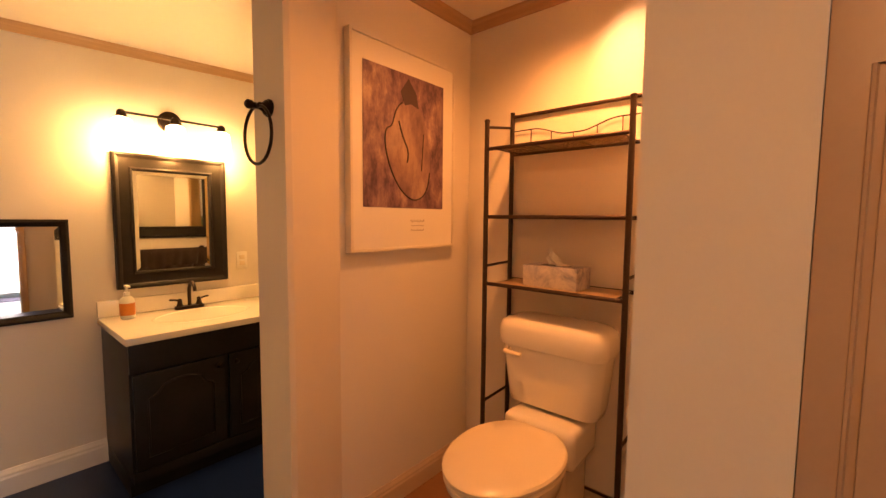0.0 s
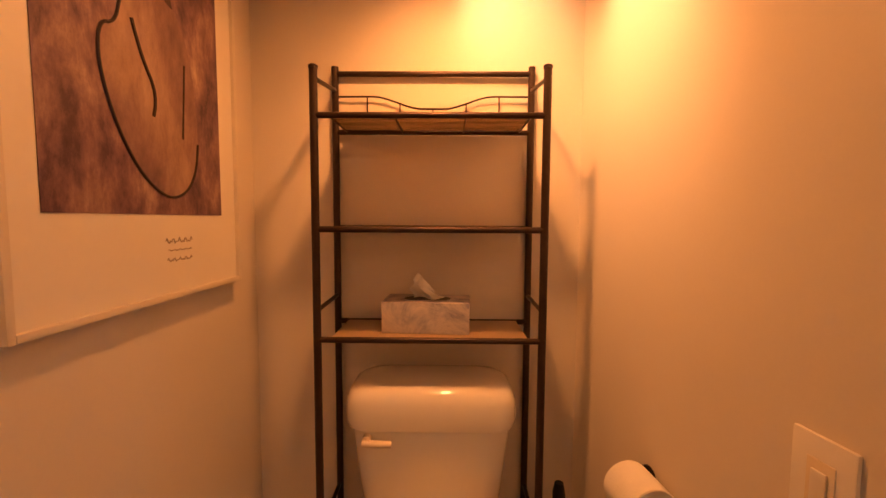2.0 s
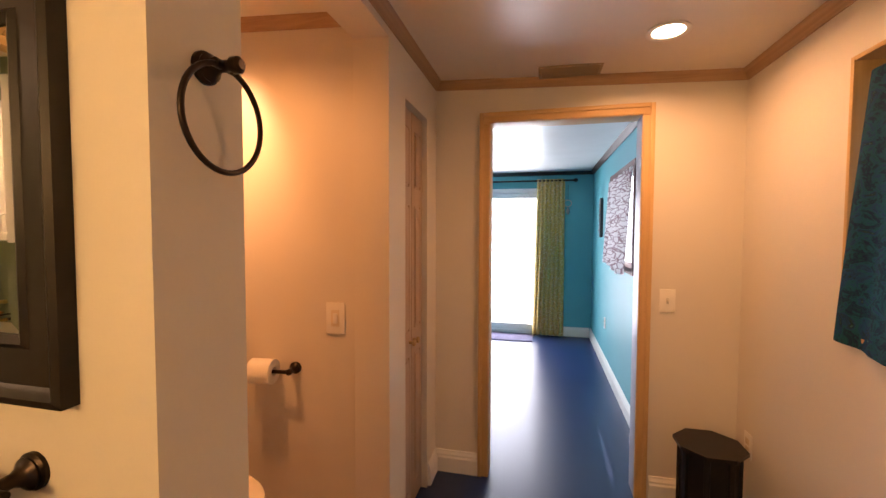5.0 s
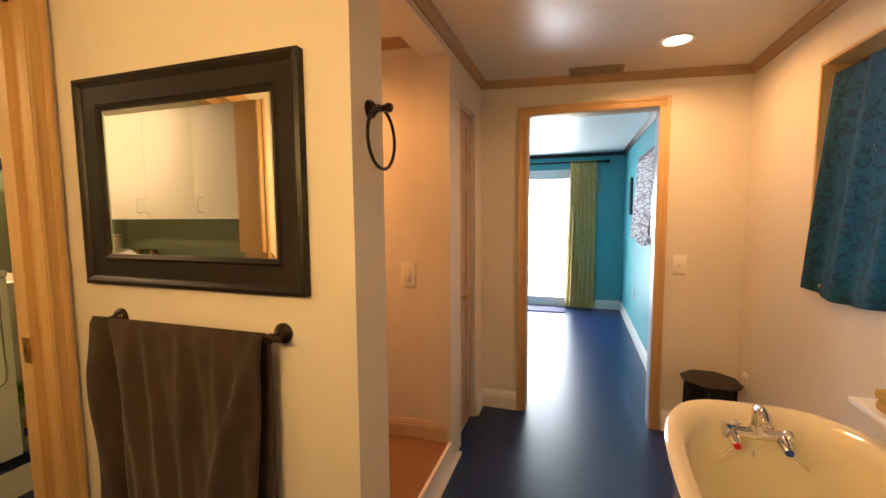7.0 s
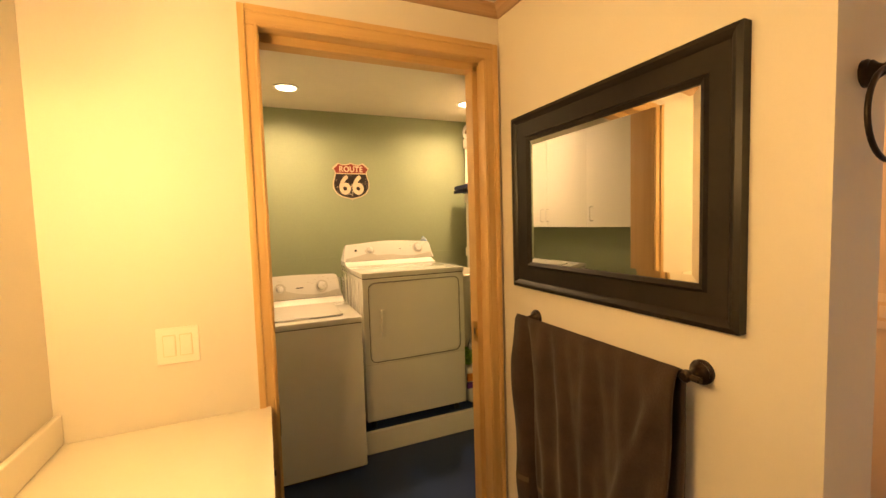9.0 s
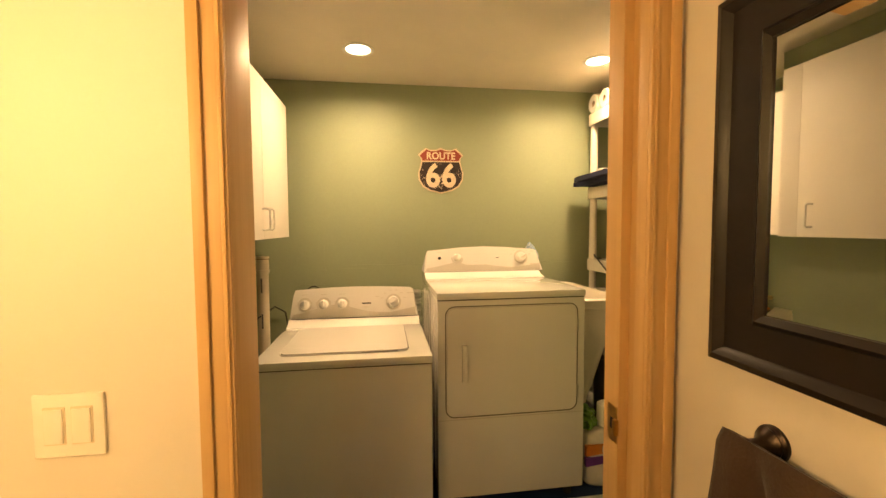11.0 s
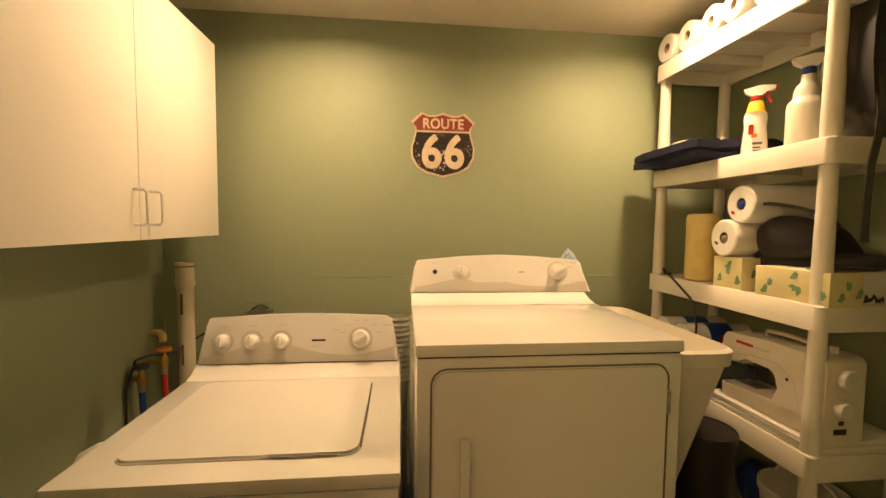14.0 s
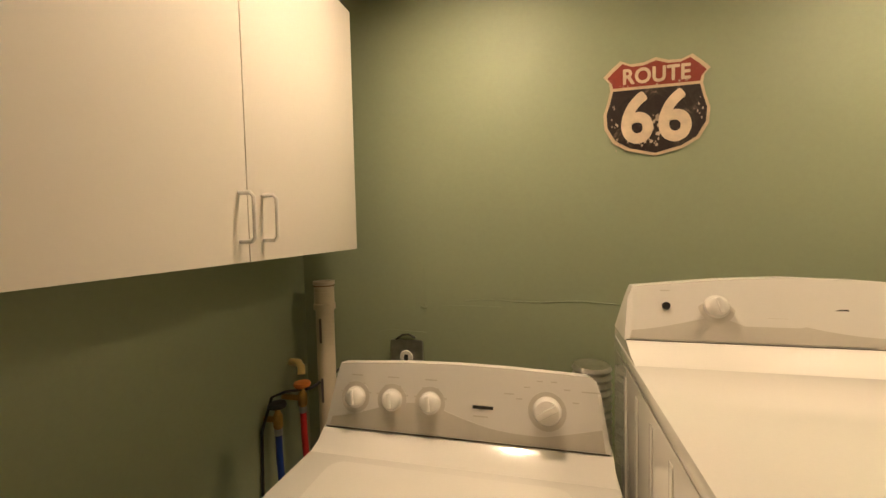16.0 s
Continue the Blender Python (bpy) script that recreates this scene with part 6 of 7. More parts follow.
def spray_bottle(name, label, m, prof, sy, body, collar, head, trigger, s, marks):
    t = thing(name, label, "spray bottle", m)
    part("bottle", lathe(B(), prof, None, 28, 1.0, sy), body, t)
    top = prof[-1][1]
    part("collar", lathe(B(), [(0.015 * s, top - 0.002), (0.018 * s, top + 0.002), (0.018 * s, top + 0.016 * s), (0.012 * s, top + 0.020 * s)], None, 18), collar, t)
    if trigger is M_RED:
        part("neck_sleeve", lathe(B(), [(0.031, top - 0.042), (0.0255, top - 0.018), (0.0205, top - 0.002), (0.0165, top - 0.001), (0.020, top - 0.042)], None, 20, loop=True), M_YELLOWPL, t, "yellow neck sleeve")
    z = top + 0.019 * s
    hd = [(-0.034 * s, z + 0.012 * s), (-0.015 * s, z), (0.016 * s, z), (0.03 * s, z + 0.012 * s), (0.052 * s, z + 0.016 * s), (0.052 * s, z + 0.030 * s), (0.01 * s, z + 0.036 * s), (-0.040 * s, z + 0.026 * s)]
    part("spray_head", prism(B(), hd, -0.010 * s, 0.010 * s, pose(0, 0, 0, 90, 0, 0)), head, t)
    tr = [(0.026 * s, z + 0.016 * s), (0.036 * s, z + 0.014 * s), (0.034 * s, z - 0.006 * s), (0.046 * s, z - 0.028 * s), (0.038 * s, z - 0.030 * s), (0.024 * s, z - 0.006 * s)]
    part("trigger", prism(B(), tr, -0.006 * s, 0.006 * s, pose(0, 0, 0, 90, 0, 0)), trigger, t)
    part("nozzle", rod(B(), (0.052 * s, 0, z + 0.023 * s), (0.060 * s, 0, z + 0.023 * s), 0.008 * s), trigger, t)
    for (x, zz, w, h, mt) in marks:
        part("label_bar", prism(B(), rounded(w, h, min(w, h) * 0.3), 0, 0.0012, pose(x, -prof[0][0] * sy - 0.0006, zz, 90, 0, 0)), mt, t)


folded_bag()
spray_bottle("spray_bottle", "white spray bottle with a yellow neck and red trigger", pose(-0.50, 3.605, TOP[1], 0, 0, -38),
    [(0.038, 0), (0.041, 0.006), (0.038, 0.06), (0.033, 0.11), (0.036, 0.15), (0.021, 0.195), (0.015, 0.205)], 0.72, M_WHITEBOT, M_RED, M_WHITEBOT, M_RED, 1.0,
    [(-0.014, 0.10, 0.016, 0.036, M_RED), (-0.004, 0.078, 0.018, 0.014, M_ORANGE), (0.006, 0.05, 0.03, 0.008, M_INK), (0.004, 0.035, 0.022, 0.005, M_BLUEPL), (0.006, 0.024, 0.026, 0.005, M_INK)])
spray_bottle("spray_bottle", "large translucent spray bottle with a blue collar", pose(-0.46, 3.452, TOP[1], 0, 0, -30),
    [(0.050, 0), (0.054, 0.008), (0.054, 0.145), (0.051, 0.158), (0.040, 0.170), (0.037, 0.178), (0.036, 0.200), (0.030, 0.214), (0.020, 0.224), (0.018, 0.25)], 0.85, M_BOTTLE, M_BLUEPL, M_WHITEBOT, M_BLUEPL, 1.15,
    [(0.03, 0.10, 0.012, 0.04, M_INK), (0.03, 0.06, 0.008, 0.025, M_CARD)])


def backpack():
    t = thing("backpack", "dark grey canvas backpack slumped on the shelf, straps hanging", "backpack", pose(-0.43, 3.285, TOP[1]))
    part("body", lump(B(), (0.015, -0.005, 0.185), (0.135, 0.078, 0.186), 5, 0.12, 2.8, 52, 36, 11, 9), M_BAG, t)
    part("front_pocket", lump(B(), (0.0, -0.07, 0.105), (0.11, 0.038, 0.10), 9, 0.14, 2.8, 48, 32, 11, 9), M_BAG, t)
    part("hood", lump(B(), (0.02, -0.035, 0.315), (0.10, 0.07, 0.07), 13, 0.13, 2.2, 48, 32, 9, 8), M_BLACKCLOTH, t)
    part("strap", strap([(-0.11, -0.10, 0.14), (-0.115, -0.115, 0.05), (-0.105, -0.104, -0.01), (-0.10, -0.088, -0.08), (-0.098, -0.082, -0.18), (-0.095, -0.080, -0.29)], 0.028, (1, 0.1, 0)), M_STRAP, t, "grey webbing strap")
    part("strap", strap([(0.09, -0.10, 0.22), (0.115, -0.125, 0.10), (0.115, -0.112, 0.0), (0.122, -0.10, -0.08), (0.108, -0.095, -0.17), (0.116, -0.092, -0.26), (0.112, -0.090, -0.33)], 0.014, (0.4, 1, 0)), M_BLACKCLOTH, t, "thin black strap")
    part("shoulder_strap", strap([(-0.09, -0.06, 0.36), (-0.125, -0.08, 0.28), (-0.13, -0.085, 0.18), (-0.115, -0.085, 0.06)], 0.05, (0.2, 1, 0), 0.012), M_BLACKCLOTH, t)
    part("clip", sweep(B(), [(-0.055, -0.135, 0.26), (-0.045, -0.15, 0.235), (-0.055, -0.158, 0.205), (-0.07, -0.15, 0.19), (-0.066, -0.14, 0.215)], 0.006, 8), M_CARD, t, "tan plastic clip")


backpack()

# third shelf
def leaf(bm, m, l, w):
    prism(bm, [(l * u, w * math.sin(math.pi * u ** 0.8) * 0.5) for u in [k / 6 for k in range(7)]] + [(l * u, -w * math.sin(math.pi * u ** 0.8) * 0.5) for u in (5 / 6, 4 / 6, 3 / 6, 2 / 6, 1 / 6)], 0, 0.0008, m)


def tissue_box(name, label, m, sx, sy, sz, carton, ink, sprigs, thin=False):
    t = thing(name, label, "tissue box", m)
    part("carton", boxes(((-sx / 2, -sy / 2, 0), (sx / 2, sy / 2, sz)), bevel=0.003), carton, t)
    part("opening", prism(B(), rounded(sx * 0.35, sy * 0.6, sx * 0.15), sz + 0.0002, sz + 0.001), M_PAPER, t)
    rnd = random.Random(len(label))
    for face, u, z, a in sprigs:
        bm = B()
        base = pose(-sx / 2 - 0.0003, -u, z, 90, 0, -90) if face == "w" else pose(u, -sy / 2 - 0.0003, z, 90, 0, 0)
        for k in range(5 if thin else 3):
            s = rnd.uniform(0.8, 1.15)
            leaf(bm, base @ pose(0.006 * k, 0, 0.0002 * k, 0, 0, a + (35 * k - 60 if not thin else 60 * (k % 2) - 20 + 14 * k)), 0.027 * s, (0.007 if thin else 0.014) * s)
        part("leaf_print", bm, ink, t, "", 0)


t = thing("paper_towel_pack", "yellow wrapped roll of paper towels standing upright", "paper towels", pose(-0.50, 3.835, TOP[2]))
part("wrapper", lathe(B(), [(0.05, 0), (0.064, 0.004), (0.067, 0.03), (0.066, 0.15), (0.067, 0.26), (0.062, 0.278), (0.045, 0.282), (0.018, 0.270)], None, 30), M_YELLOWPACK, t)
tissue_box("tissue_box", "small cream tissue box with green printed leaves", pose(-0.535, 3.595, TOP[2], 0, 0, 2), 0.115, 0.125, 0.118, M_TISSUEBOX, M_LEAF,
    [("w", -0.045, 0.03, 70), ("w", 0.0, 0.055, 120), ("w", 0.035, 0.025, 80), ("w", -0.01, 0.085, 40), ("s", -0.02, 0.05, 80), ("s", 0.03, 0.03, 110)])
tissue_box("tissue_box", "long cream tissue box with green printed leaves", pose(-0.535, 3.352, TOP[2], 0, 0, 3), 0.115, 0.232, 0.100, M_TISSUEBOX, M_LEAF,
    [("w", -0.095, 0.02, 60), ("w", -0.07, 0.04, 110), ("w", 0.0, 0.075, 60), ("w", 0.02, 0.05, 250), ("w", 0.09, 0.02, 100), ("s", -0.03, 0.02, 80), ("s", 0.0, 0.05, 110), ("s", 0.03, 0.03, 60)])
tissue_box("tissue_box", "white tissue box with black printed leaves", pose(-0.375, 3.315, TOP[2], 0, 0, -2), 0.195, 0.115, 0.100, M_WHITEBOX, M_LEAFBLACK,
    [("s", -0.07, 0.012, 30), ("s", -0.03, 0.008, 60), ("s", 0.01, 0.012, 20), ("s", 0.04, 0.04, 40), ("s", 0.06, 0.07, 70), ("s", 0.05, 0.02, 0)], True)
for k, (y, z) in enumerate(((3.612, 0.118 + 0.0685), (3.552, 0.118 + 0.0685 + 0.122))):
    t = roll("paper_towel_roll", "white paper towel roll lying on its side", pose(-0.60 + 0.01 * k, y, TOP[2] + z, 0, 90, -4), 0.068, 0.26, "paper towel rolls", False, 0.022)
    part("core_tuck", lump(B(), (0.004, -0.002, 0.006), (0.014, 0.016, 0.006), 3 + k, 0.2), M_BLUEPL if k else M_CARD, t, "bit of wrapper in the core")
    part("wrapper_fleck", prism(B(), rounded(0.010, 0.018, 0.004), -0.0012, 0.0002, pose(0.02 + 0.01 * k, 0.032, 0.0, 0, 0, 30)), M_RED if k else M_INK, t)


def cap():
    t = thing("baseball_cap", "dark grey cloth cap lying on a tissue box", "cap", pose(-0.40, 3.315, TOP[2] + 0.101))
    part("crown", lump(B(), (0.02, 0.02, 0.024), (0.095, 0.075, 0.025), 21, 0.06, 2.2), M_BAG, t)
    part("brim", lump(B(), (-0.06, -0.035, 0.014), (0.085, 0.055, 0.008), 22, 0.05, 2.2), M_BAG, t)


def tote():
    t = thing("tote_bag", "black fabric bag slumped open on the shelf", "bag", pose(-0.42, 3.48, TOP[2]))
    part("body", lump(B(), (0.02, 0.02, 0.125), (0.12, 0.16, 0.122), 33, 0.09, 2.3, 44, 30, 8, 7), M_BLACKCLOTH, t)
    part("flap", lump(B(), (-0.09, -0.05, 0.19), (0.05, 0.13, 0.075), 35, 0.10, 2.0, 40, 26, 8, 7), M_BLACKCLOTH, t)
    part("rim", sweep(B(), [(-0.06 + 0.085 * math.cos(a), -0.02 + 0.13 * math.sin(a), 0.262 + 0.02 * math.sin(a + 1) - 0.06 * math.cos(a)) for a in [2 * math.pi * k / 26 for k in range(26)]], 0.006, 8, True), M_BAG, t)


cap()
tote()
solid("power_cable", sweep(B(), [(-0.53, 3.99, TOP[2] + 0.008), (-0.585, 3.96, TOP[2] + 0.012), (-0.612, 3.93, 1.232), (-0.626, 3.90, 1.226), (-0.630, 3.84, 1.20), (-0.630, 3.78, 1.165), (-0.629, 3.73, 1.135), (-0.628, 3.70, 1.09), (-0.627, 3.69, 1.03), (-0.626, 3.695, 0.97)], 0.0042, 8), M_BLACK, "black power cable hanging over the shelf edge", "cable")

# fourth shelf
t = thing("storage_bin", "blue-grey plastic storage bin under paper towels", "bin", pose(-0.43, 3.86, TOP[3]))
part("bin", boxes(((-0.16, -0.15, 0), (0.15, 0.17, 0.118)), bevel=0.008), M_GREYBOX, t)
part("bin_lid", boxes(((-0.165, -0.155, 0.1185), (0.155, 0.175, 0.132)), bevel=0.004), M_GREYBOX, t)
for k, (y, z) in enumerate(((3.955, 0.132), (3.825, 0.132))):
    t = roll("paper_towel_roll", "plastic-wrapped paper towel roll with a blue label", pose(-0.59, y, TOP[3] + z + 0.0635, 0, 90, -3), 0.063, 0.28, "wrapped paper towels", True, 0.022)
    part("wrap_label", lathe(B(), [(0.0634, 0.09), (0.0640, 0.092), (0.0640, 0.19), (0.0634, 0.192)], None, 28, loop=True), M_BLUEPL, t, "blue printed label band")
    part("wrap_mark", prism(B(), rounded(0.05, 0.03, 0.006), 0.0638, 0.0648, pose(0, 0, 0.14, 90, 0, 0)), M_RED, t)
for k in range(4):
    solid("paper_ream", boxes(((-0.155, -0.20, 0), (0.155, 0.20, 0.010)), bevel=0.001), M_PAPER if k % 2 else M_WHITEBOX, "stack of white paper under the sewing machine", "paper", pose(-0.435, 3.455, TOP[3] + 0.0105 * k, 0, 0, (0, 1.2, -0.8, 0.6)[k]), "sheets under the sewing machine")


def sewing_machine():
    t = thing("sewing_machine", "cream plastic sewing machine with two white dials", "sewing machine", pose(-0.50, 3.43, TOP[3] + 0.0425))
    def arc(cx, cz, r, a0, a1, n=6):
        return [(cx + r * math.cos(radians(a0 + (a1 - a0) * k / n)), cz + r * math.sin(radians(a0 + (a1 - a0) * k / n))) for k in range(n + 1)]
    outline = [(-0.185, 0.0), (0.185, 0.0)] + arc(0.18, 0.04, 0.012, 0, 90, 3) + [(-0.03, 0.055)] + arc(0.0, 0.125, 0.045, 200, 95, 7) + [(0.09, 0.172), (0.105, 0.140), (0.165, 0.135)] + arc(0.16, 0.205, 0.036, -30, 90, 6) + [(0.0, 0.252), (-0.155, 0.250)] + arc(-0.165, 0.23, 0.02, 90, 180, 4)
    bm = prism(B(), outline, -0.072, 0.072, AX(0))
    bmesh.ops.bevel(bm, geom=[e for e in bm.edges if len({round(v.co.x, 4) for v in e.verts}) == 1], offset=0.008, segments=3, affect="EDGES")
    part("housing", bm, M_CREAMPL, t)
    part("column_panel", prism(B(), [(-0.17, 0.06), (-0.045, 0.06)] + arc(0.0, 0.125, 0.06, 205, 110, 6) + [(-0.06, 0.205), (-0.12, 0.21), (-0.17, 0.16)], -0.0735, -0.0722, AX(0)), M_CREAMPL, t)
    part("panel_line", sweep(B(), [(-0.0725, 0.17, 0.165), (-0.0725, 0.06, 0.185), (-0.0725, -0.04, 0.188), (-0.0725, -0.10, 0.15), (-0.0725, -0.12, 0.06)], 0.0016, 6), M_PANELGREY, t)
    part("carry_handle", sweep(B(), [(0, 0.08, 0.25), (0, 0.075, 0.266), (0, 0.0, 0.270), (0, -0.09, 0.266), (0, -0.095, 0.25)], 0.007, 8), M_CREAMPL, t)
    part("bobbin_winder", rod(B(), (0.02, -0.13, 0.251), (0.02, -0.13, 0.270), 0.011), M_WHITEBOT, t)
    part("needle_plate", boxes(((-0.03, 0.08, 0.0552), (0.03, 0.17, 0.0570)), bevel=0.0005), M_STEEL, t)
    part("needle_bar", rod(B(), (0, 0.135, 0.075), (0, 0.135, 0.14), 0.005), M_STEEL, t)
    part("presser_foot", boxes(((-0.012, 0.115, 0.059), (0.008, 0.145, 0.066)), ((-0.004, 0.128, 0.066), (0.004, 0.140, 0.11)), bevel=0.001), M_STEEL, t)
    part("thread_guide", boxes(((-0.03, 0.085, 0.08), (-0.02, 0.118, 0.13)), bevel=0.003), M_BLACK, t)
    part("faceplate", boxes(((-0.045, 0.1855, 0.15), (0.045, 0.1975, 0.23)), bevel=0.005), M_CREAMPL, t)
    for x, z, r in ((0.0, 0.19, 0.032), (-0.012, 0.103, 0.024)):
        part("dial", lathe(B(), [(r, 0), (r, 0.016), (r * 0.92, 0.022), (r * 0.4, 0.024)], pose(x, -0.184, z, 90, 0, 0), 24), M_WHITEBOT, t, "white turning dial")
    part("socket", boxes(((-0.03, -0.1875, 0.026), (0.010, -0.184, 0.042)), bevel=0.001), M_BLACK, t)
    part("socket", boxes(((-0.016, -0.1875, 0.054), (0.0, -0.184, 0.066)), bevel=0.001), M_BLACK, t)
    part("brand_bar", boxes(((-0.0745, 0.055, 0.212), (-0.0718, 0.125, 0.222))), M_RED, t, "red printed mark")
    part("model_bar", boxes(((-0.0745, -0.005, 0.212), (-0.0718, 0.045, 0.220))), M_PANELGREY, t)
    part("screw", rod(B(), (-0.0745, -0.075, 0.15), (-0.0715, -0.075, 0.15), 0.005), M_BLACK, t)


sewing_machine()

# bottom shelf and floor
def bucket(name, label, m, r, h, material, handle):
    t = thing(name, label, "bucket", m)
    part("pail", lathe(B(), [(r * 0.80, 0), (r * 0.82, 0.004), (r, h - 0.022), (r, h - 0.004), (r * 0.95, h - 0.004), (r * 0.95, h - 0.02), (r * 0.77, 0.008), (0.001, 0.008)], None, 28), material, t)
    part("rim", lathe(B(), [(r * 0.955, h - 0.003), (r * 0.97, h), (r * 1.04, h), (r * 1.055, h - 0.006), (r * 1.05, h - 0.026), (r * 1.005, h - 0.028)], None, 28), material, t)
    if handle:
        part("handle", sweep(B(), [(0.1 * r, -r * 1.03 * math.cos(a), h - 0.03 + r * 0.75 * math.sin(a)) for a in [math.pi * k / 16 for k in range(17)]], 0.005, 8), material, t)


bucket("bucket", "white plastic bucket with a handle on the bottom shelf", pose(-0.45, 3.39, TOP[4]), 0.118, 0.26, M_WHITEBOT, True)
bucket("waste_bin", "dark brown plastic bin on the platform", pose(-0.755, 3.47, 0.1405), 0.095, 0.60, M_DARKBIN, False)
bucket("waste_bin", "dark plastic bin on the bottom shelf", pose(-0.46, 3.85, TOP[4]), 0.13, 0.28, M_DARKBIN, False)
solid("work_glove", lump(B(), (0, 0, 0.035), (0.05, 0.075, 0.036), 41, 0.25, 2.2), M_ORANGE, "orange work glove on the bottom shelf", "glove", pose(-0.54, 3.62, TOP[4]))
solid("cleaning_cloth", lump(B(), (0, 0, 0.11), (0.05, 0.06, 0.112), 43, 0.22, 2.2), M_BLUEPL, "blue bunched cleaning cloth on the bottom shelf", "cloth", pose(-0.40, 3.61, TOP[4]))
def roll_pack():
    t = thing("paper_roll_pack", "plastic multipack of paper rolls with orange and purple print", "paper pack", pose(-0.91, 3.30, 0.1405))
    part("pack", lump(B(), (0, 0, 0.142), (0.115, 0.085, 0.142), 61, 0.04, 5.0, 40, 26), M_FILM, t)
    def band(z0, z1, grow):
        return lambda u, v: (0.1195 * grow * (u * 2 - 1), -0.0905 * grow - 0.004 * math.sin(u * 9), z0 + (z1 - z0) * v + 0.008 * math.sin(u * 5))
    part("print_band", sheet(B(), band(0.175, 0.225, 0.96), 20, 4, (0, 0.02, 0)), M_ORANGE, t, "orange printed band")
    part("print_band", sheet(B(), band(0.125, 0.165, 0.97), 20, 4, (0, 0.02, 0)), mat("purple_print", (0.12, 0.03, 0.22), 0.4), t, "purple printed band")


roll_pack()
roll("paper_roll", "white paper roll standing on a multipack", pose(-0.868, 3.295, 0.1405 + 0.285, 0, 0, 10), 0.056, 0.105)
solid("green_wrapper", lump(B(), (0, 0, 0.05), (0.045, 0.06, 0.05), 63, 0.3, 2.2, 36, 24, 12, 14), mat("green_plastic_wrap", (0.16, 0.32, 0.05), 0.3, vary=0.2, coat=0.2), "crumpled green plastic wrapper on the paper pack", "wrapper", pose(-0.982, 3.31, 0.1405 + 0.275))


def utility_tub():
    t = thing("utility_tub", "off-white tapered plastic utility tub beside the dryer", "tub", pose(-0.905, 3.625, 0))
    def ring(bm, w, l, z, x=0.0):
        return [bm.verts.new((x + a, b, z)) for a, b in rounded(w, l, min(0.07, w * 0.4), 6)]
    bm = B()
    rs = [ring(bm, 0.10, 0.44, 0.45, -0.075), ring(bm, 0.245, 0.63, 1.005, -0.004), ring(bm, 0.256, 0.662, 1.010, -0.006), ring(bm, 0.258, 0.668, 1.052, -0.005), ring(bm, 0.235, 0.645, 1.060, -0.004), ring(bm, 0.215, 0.61, 1.0, 0.0), ring(bm, 0.08, 0.42, 0.47, -0.07)]
    for a, b in zip(rs, rs[1:]):
        for i in range(len(a)):
            bm.faces.new((a[i], a[(i + 1) % len(a)], b[(i + 1) % len(a)], b[i]))
    bm.faces.new(rs[0][::-1]), bm.faces.new(rs[-1])
    part("basin", bm, M_TUB, t)
    for x in (-0.105, -0.045):
        for y in (-0.17, 0.17):
            part("leg", rod(B(), (x, y, 0.141), (x, y, 0.455), 0.012), M_STEEL, t)


utility_tub()

# behind the washer
def standpipe():
    t = thing("standpipe", "cream plastic drain standpipe in the corner of the room", "pipe", pose(-2.715, 4.085, 0))
    part("pipe", rod(B(), (0, 0, 0.002), (0, 0, 1.16), 0.033, 22), M_PVC, t)
    part("coupling", lathe(B(), [(0.0335, 1.138), (0.0395, 1.140), (0.0395, 1.160), (0.0365, 1.163), (0.0365, 1.205), (0.0335, 1.208)], None, 22, loop=True), M_PVC, t)
    part("reducer", lathe(B(), [(0.030, 1.16), (0.036, 1.206), (0.036, 1.222), (0.034, 1.224), (0.034, 1.230), (0.039, 1.232), (0.039, 1.243), (0.028, 1.243), (0.028, 1.17)], None, 22, loop=True), M_PVC, t)
    part("hose_clamp", lathe(B(), [(0.0342, 1.2245), (0.0372, 1.2245), (0.0372, 1.2295), (0.0342, 1.2295)], None, 22, loop=True), M_CARD, t, "rust-coloured clamp band")
    for z in (1.02, 0.80):
        part("print_bar", boxes(((-0.006, -0.0336, z), (0.004, -0.0325, z + 0.09))), M_INK, t)


def valve(label, x, y, z, hose, knob, sag):
    t = thing("water_valve", label, "valve", pose(x, y, z))
    part("stub", rod(B(), (0, 0, 0), (-(x - LXW), 0, 0), 0.010), M_BRASS, t)
    part("valve_body", lathe(B(), [(0.012, -0.03), (0.016, -0.02), (0.016, 0.015), (0.010, 0.025), (0.006, 0.045)], None, 14), M_BRASS, t)
    part("valve_knob", lathe(B(), [(0.008, 0.042), (0.028, 0.044), (0.031, 0.050), (0.028, 0.058), (0.008, 0.060)], None, 10), knob, t)
    part("coupling", rod(B(), (0, 0, -0.05), (0, 0, -0.028), 0.014, 10), M_STEEL, t)
    part("hose", sweep(B(), [(0, 0, -0.045), (0.004, -0.004, -0.12), (0.014 + sag, -0.01, -0.22), (0.03 + sag, -0.02, -0.36), (0.04 + sag, 0.0, -0.55), (0.09 + sag, 0.02, -0.70)], 0.0115, 10), hose, t)


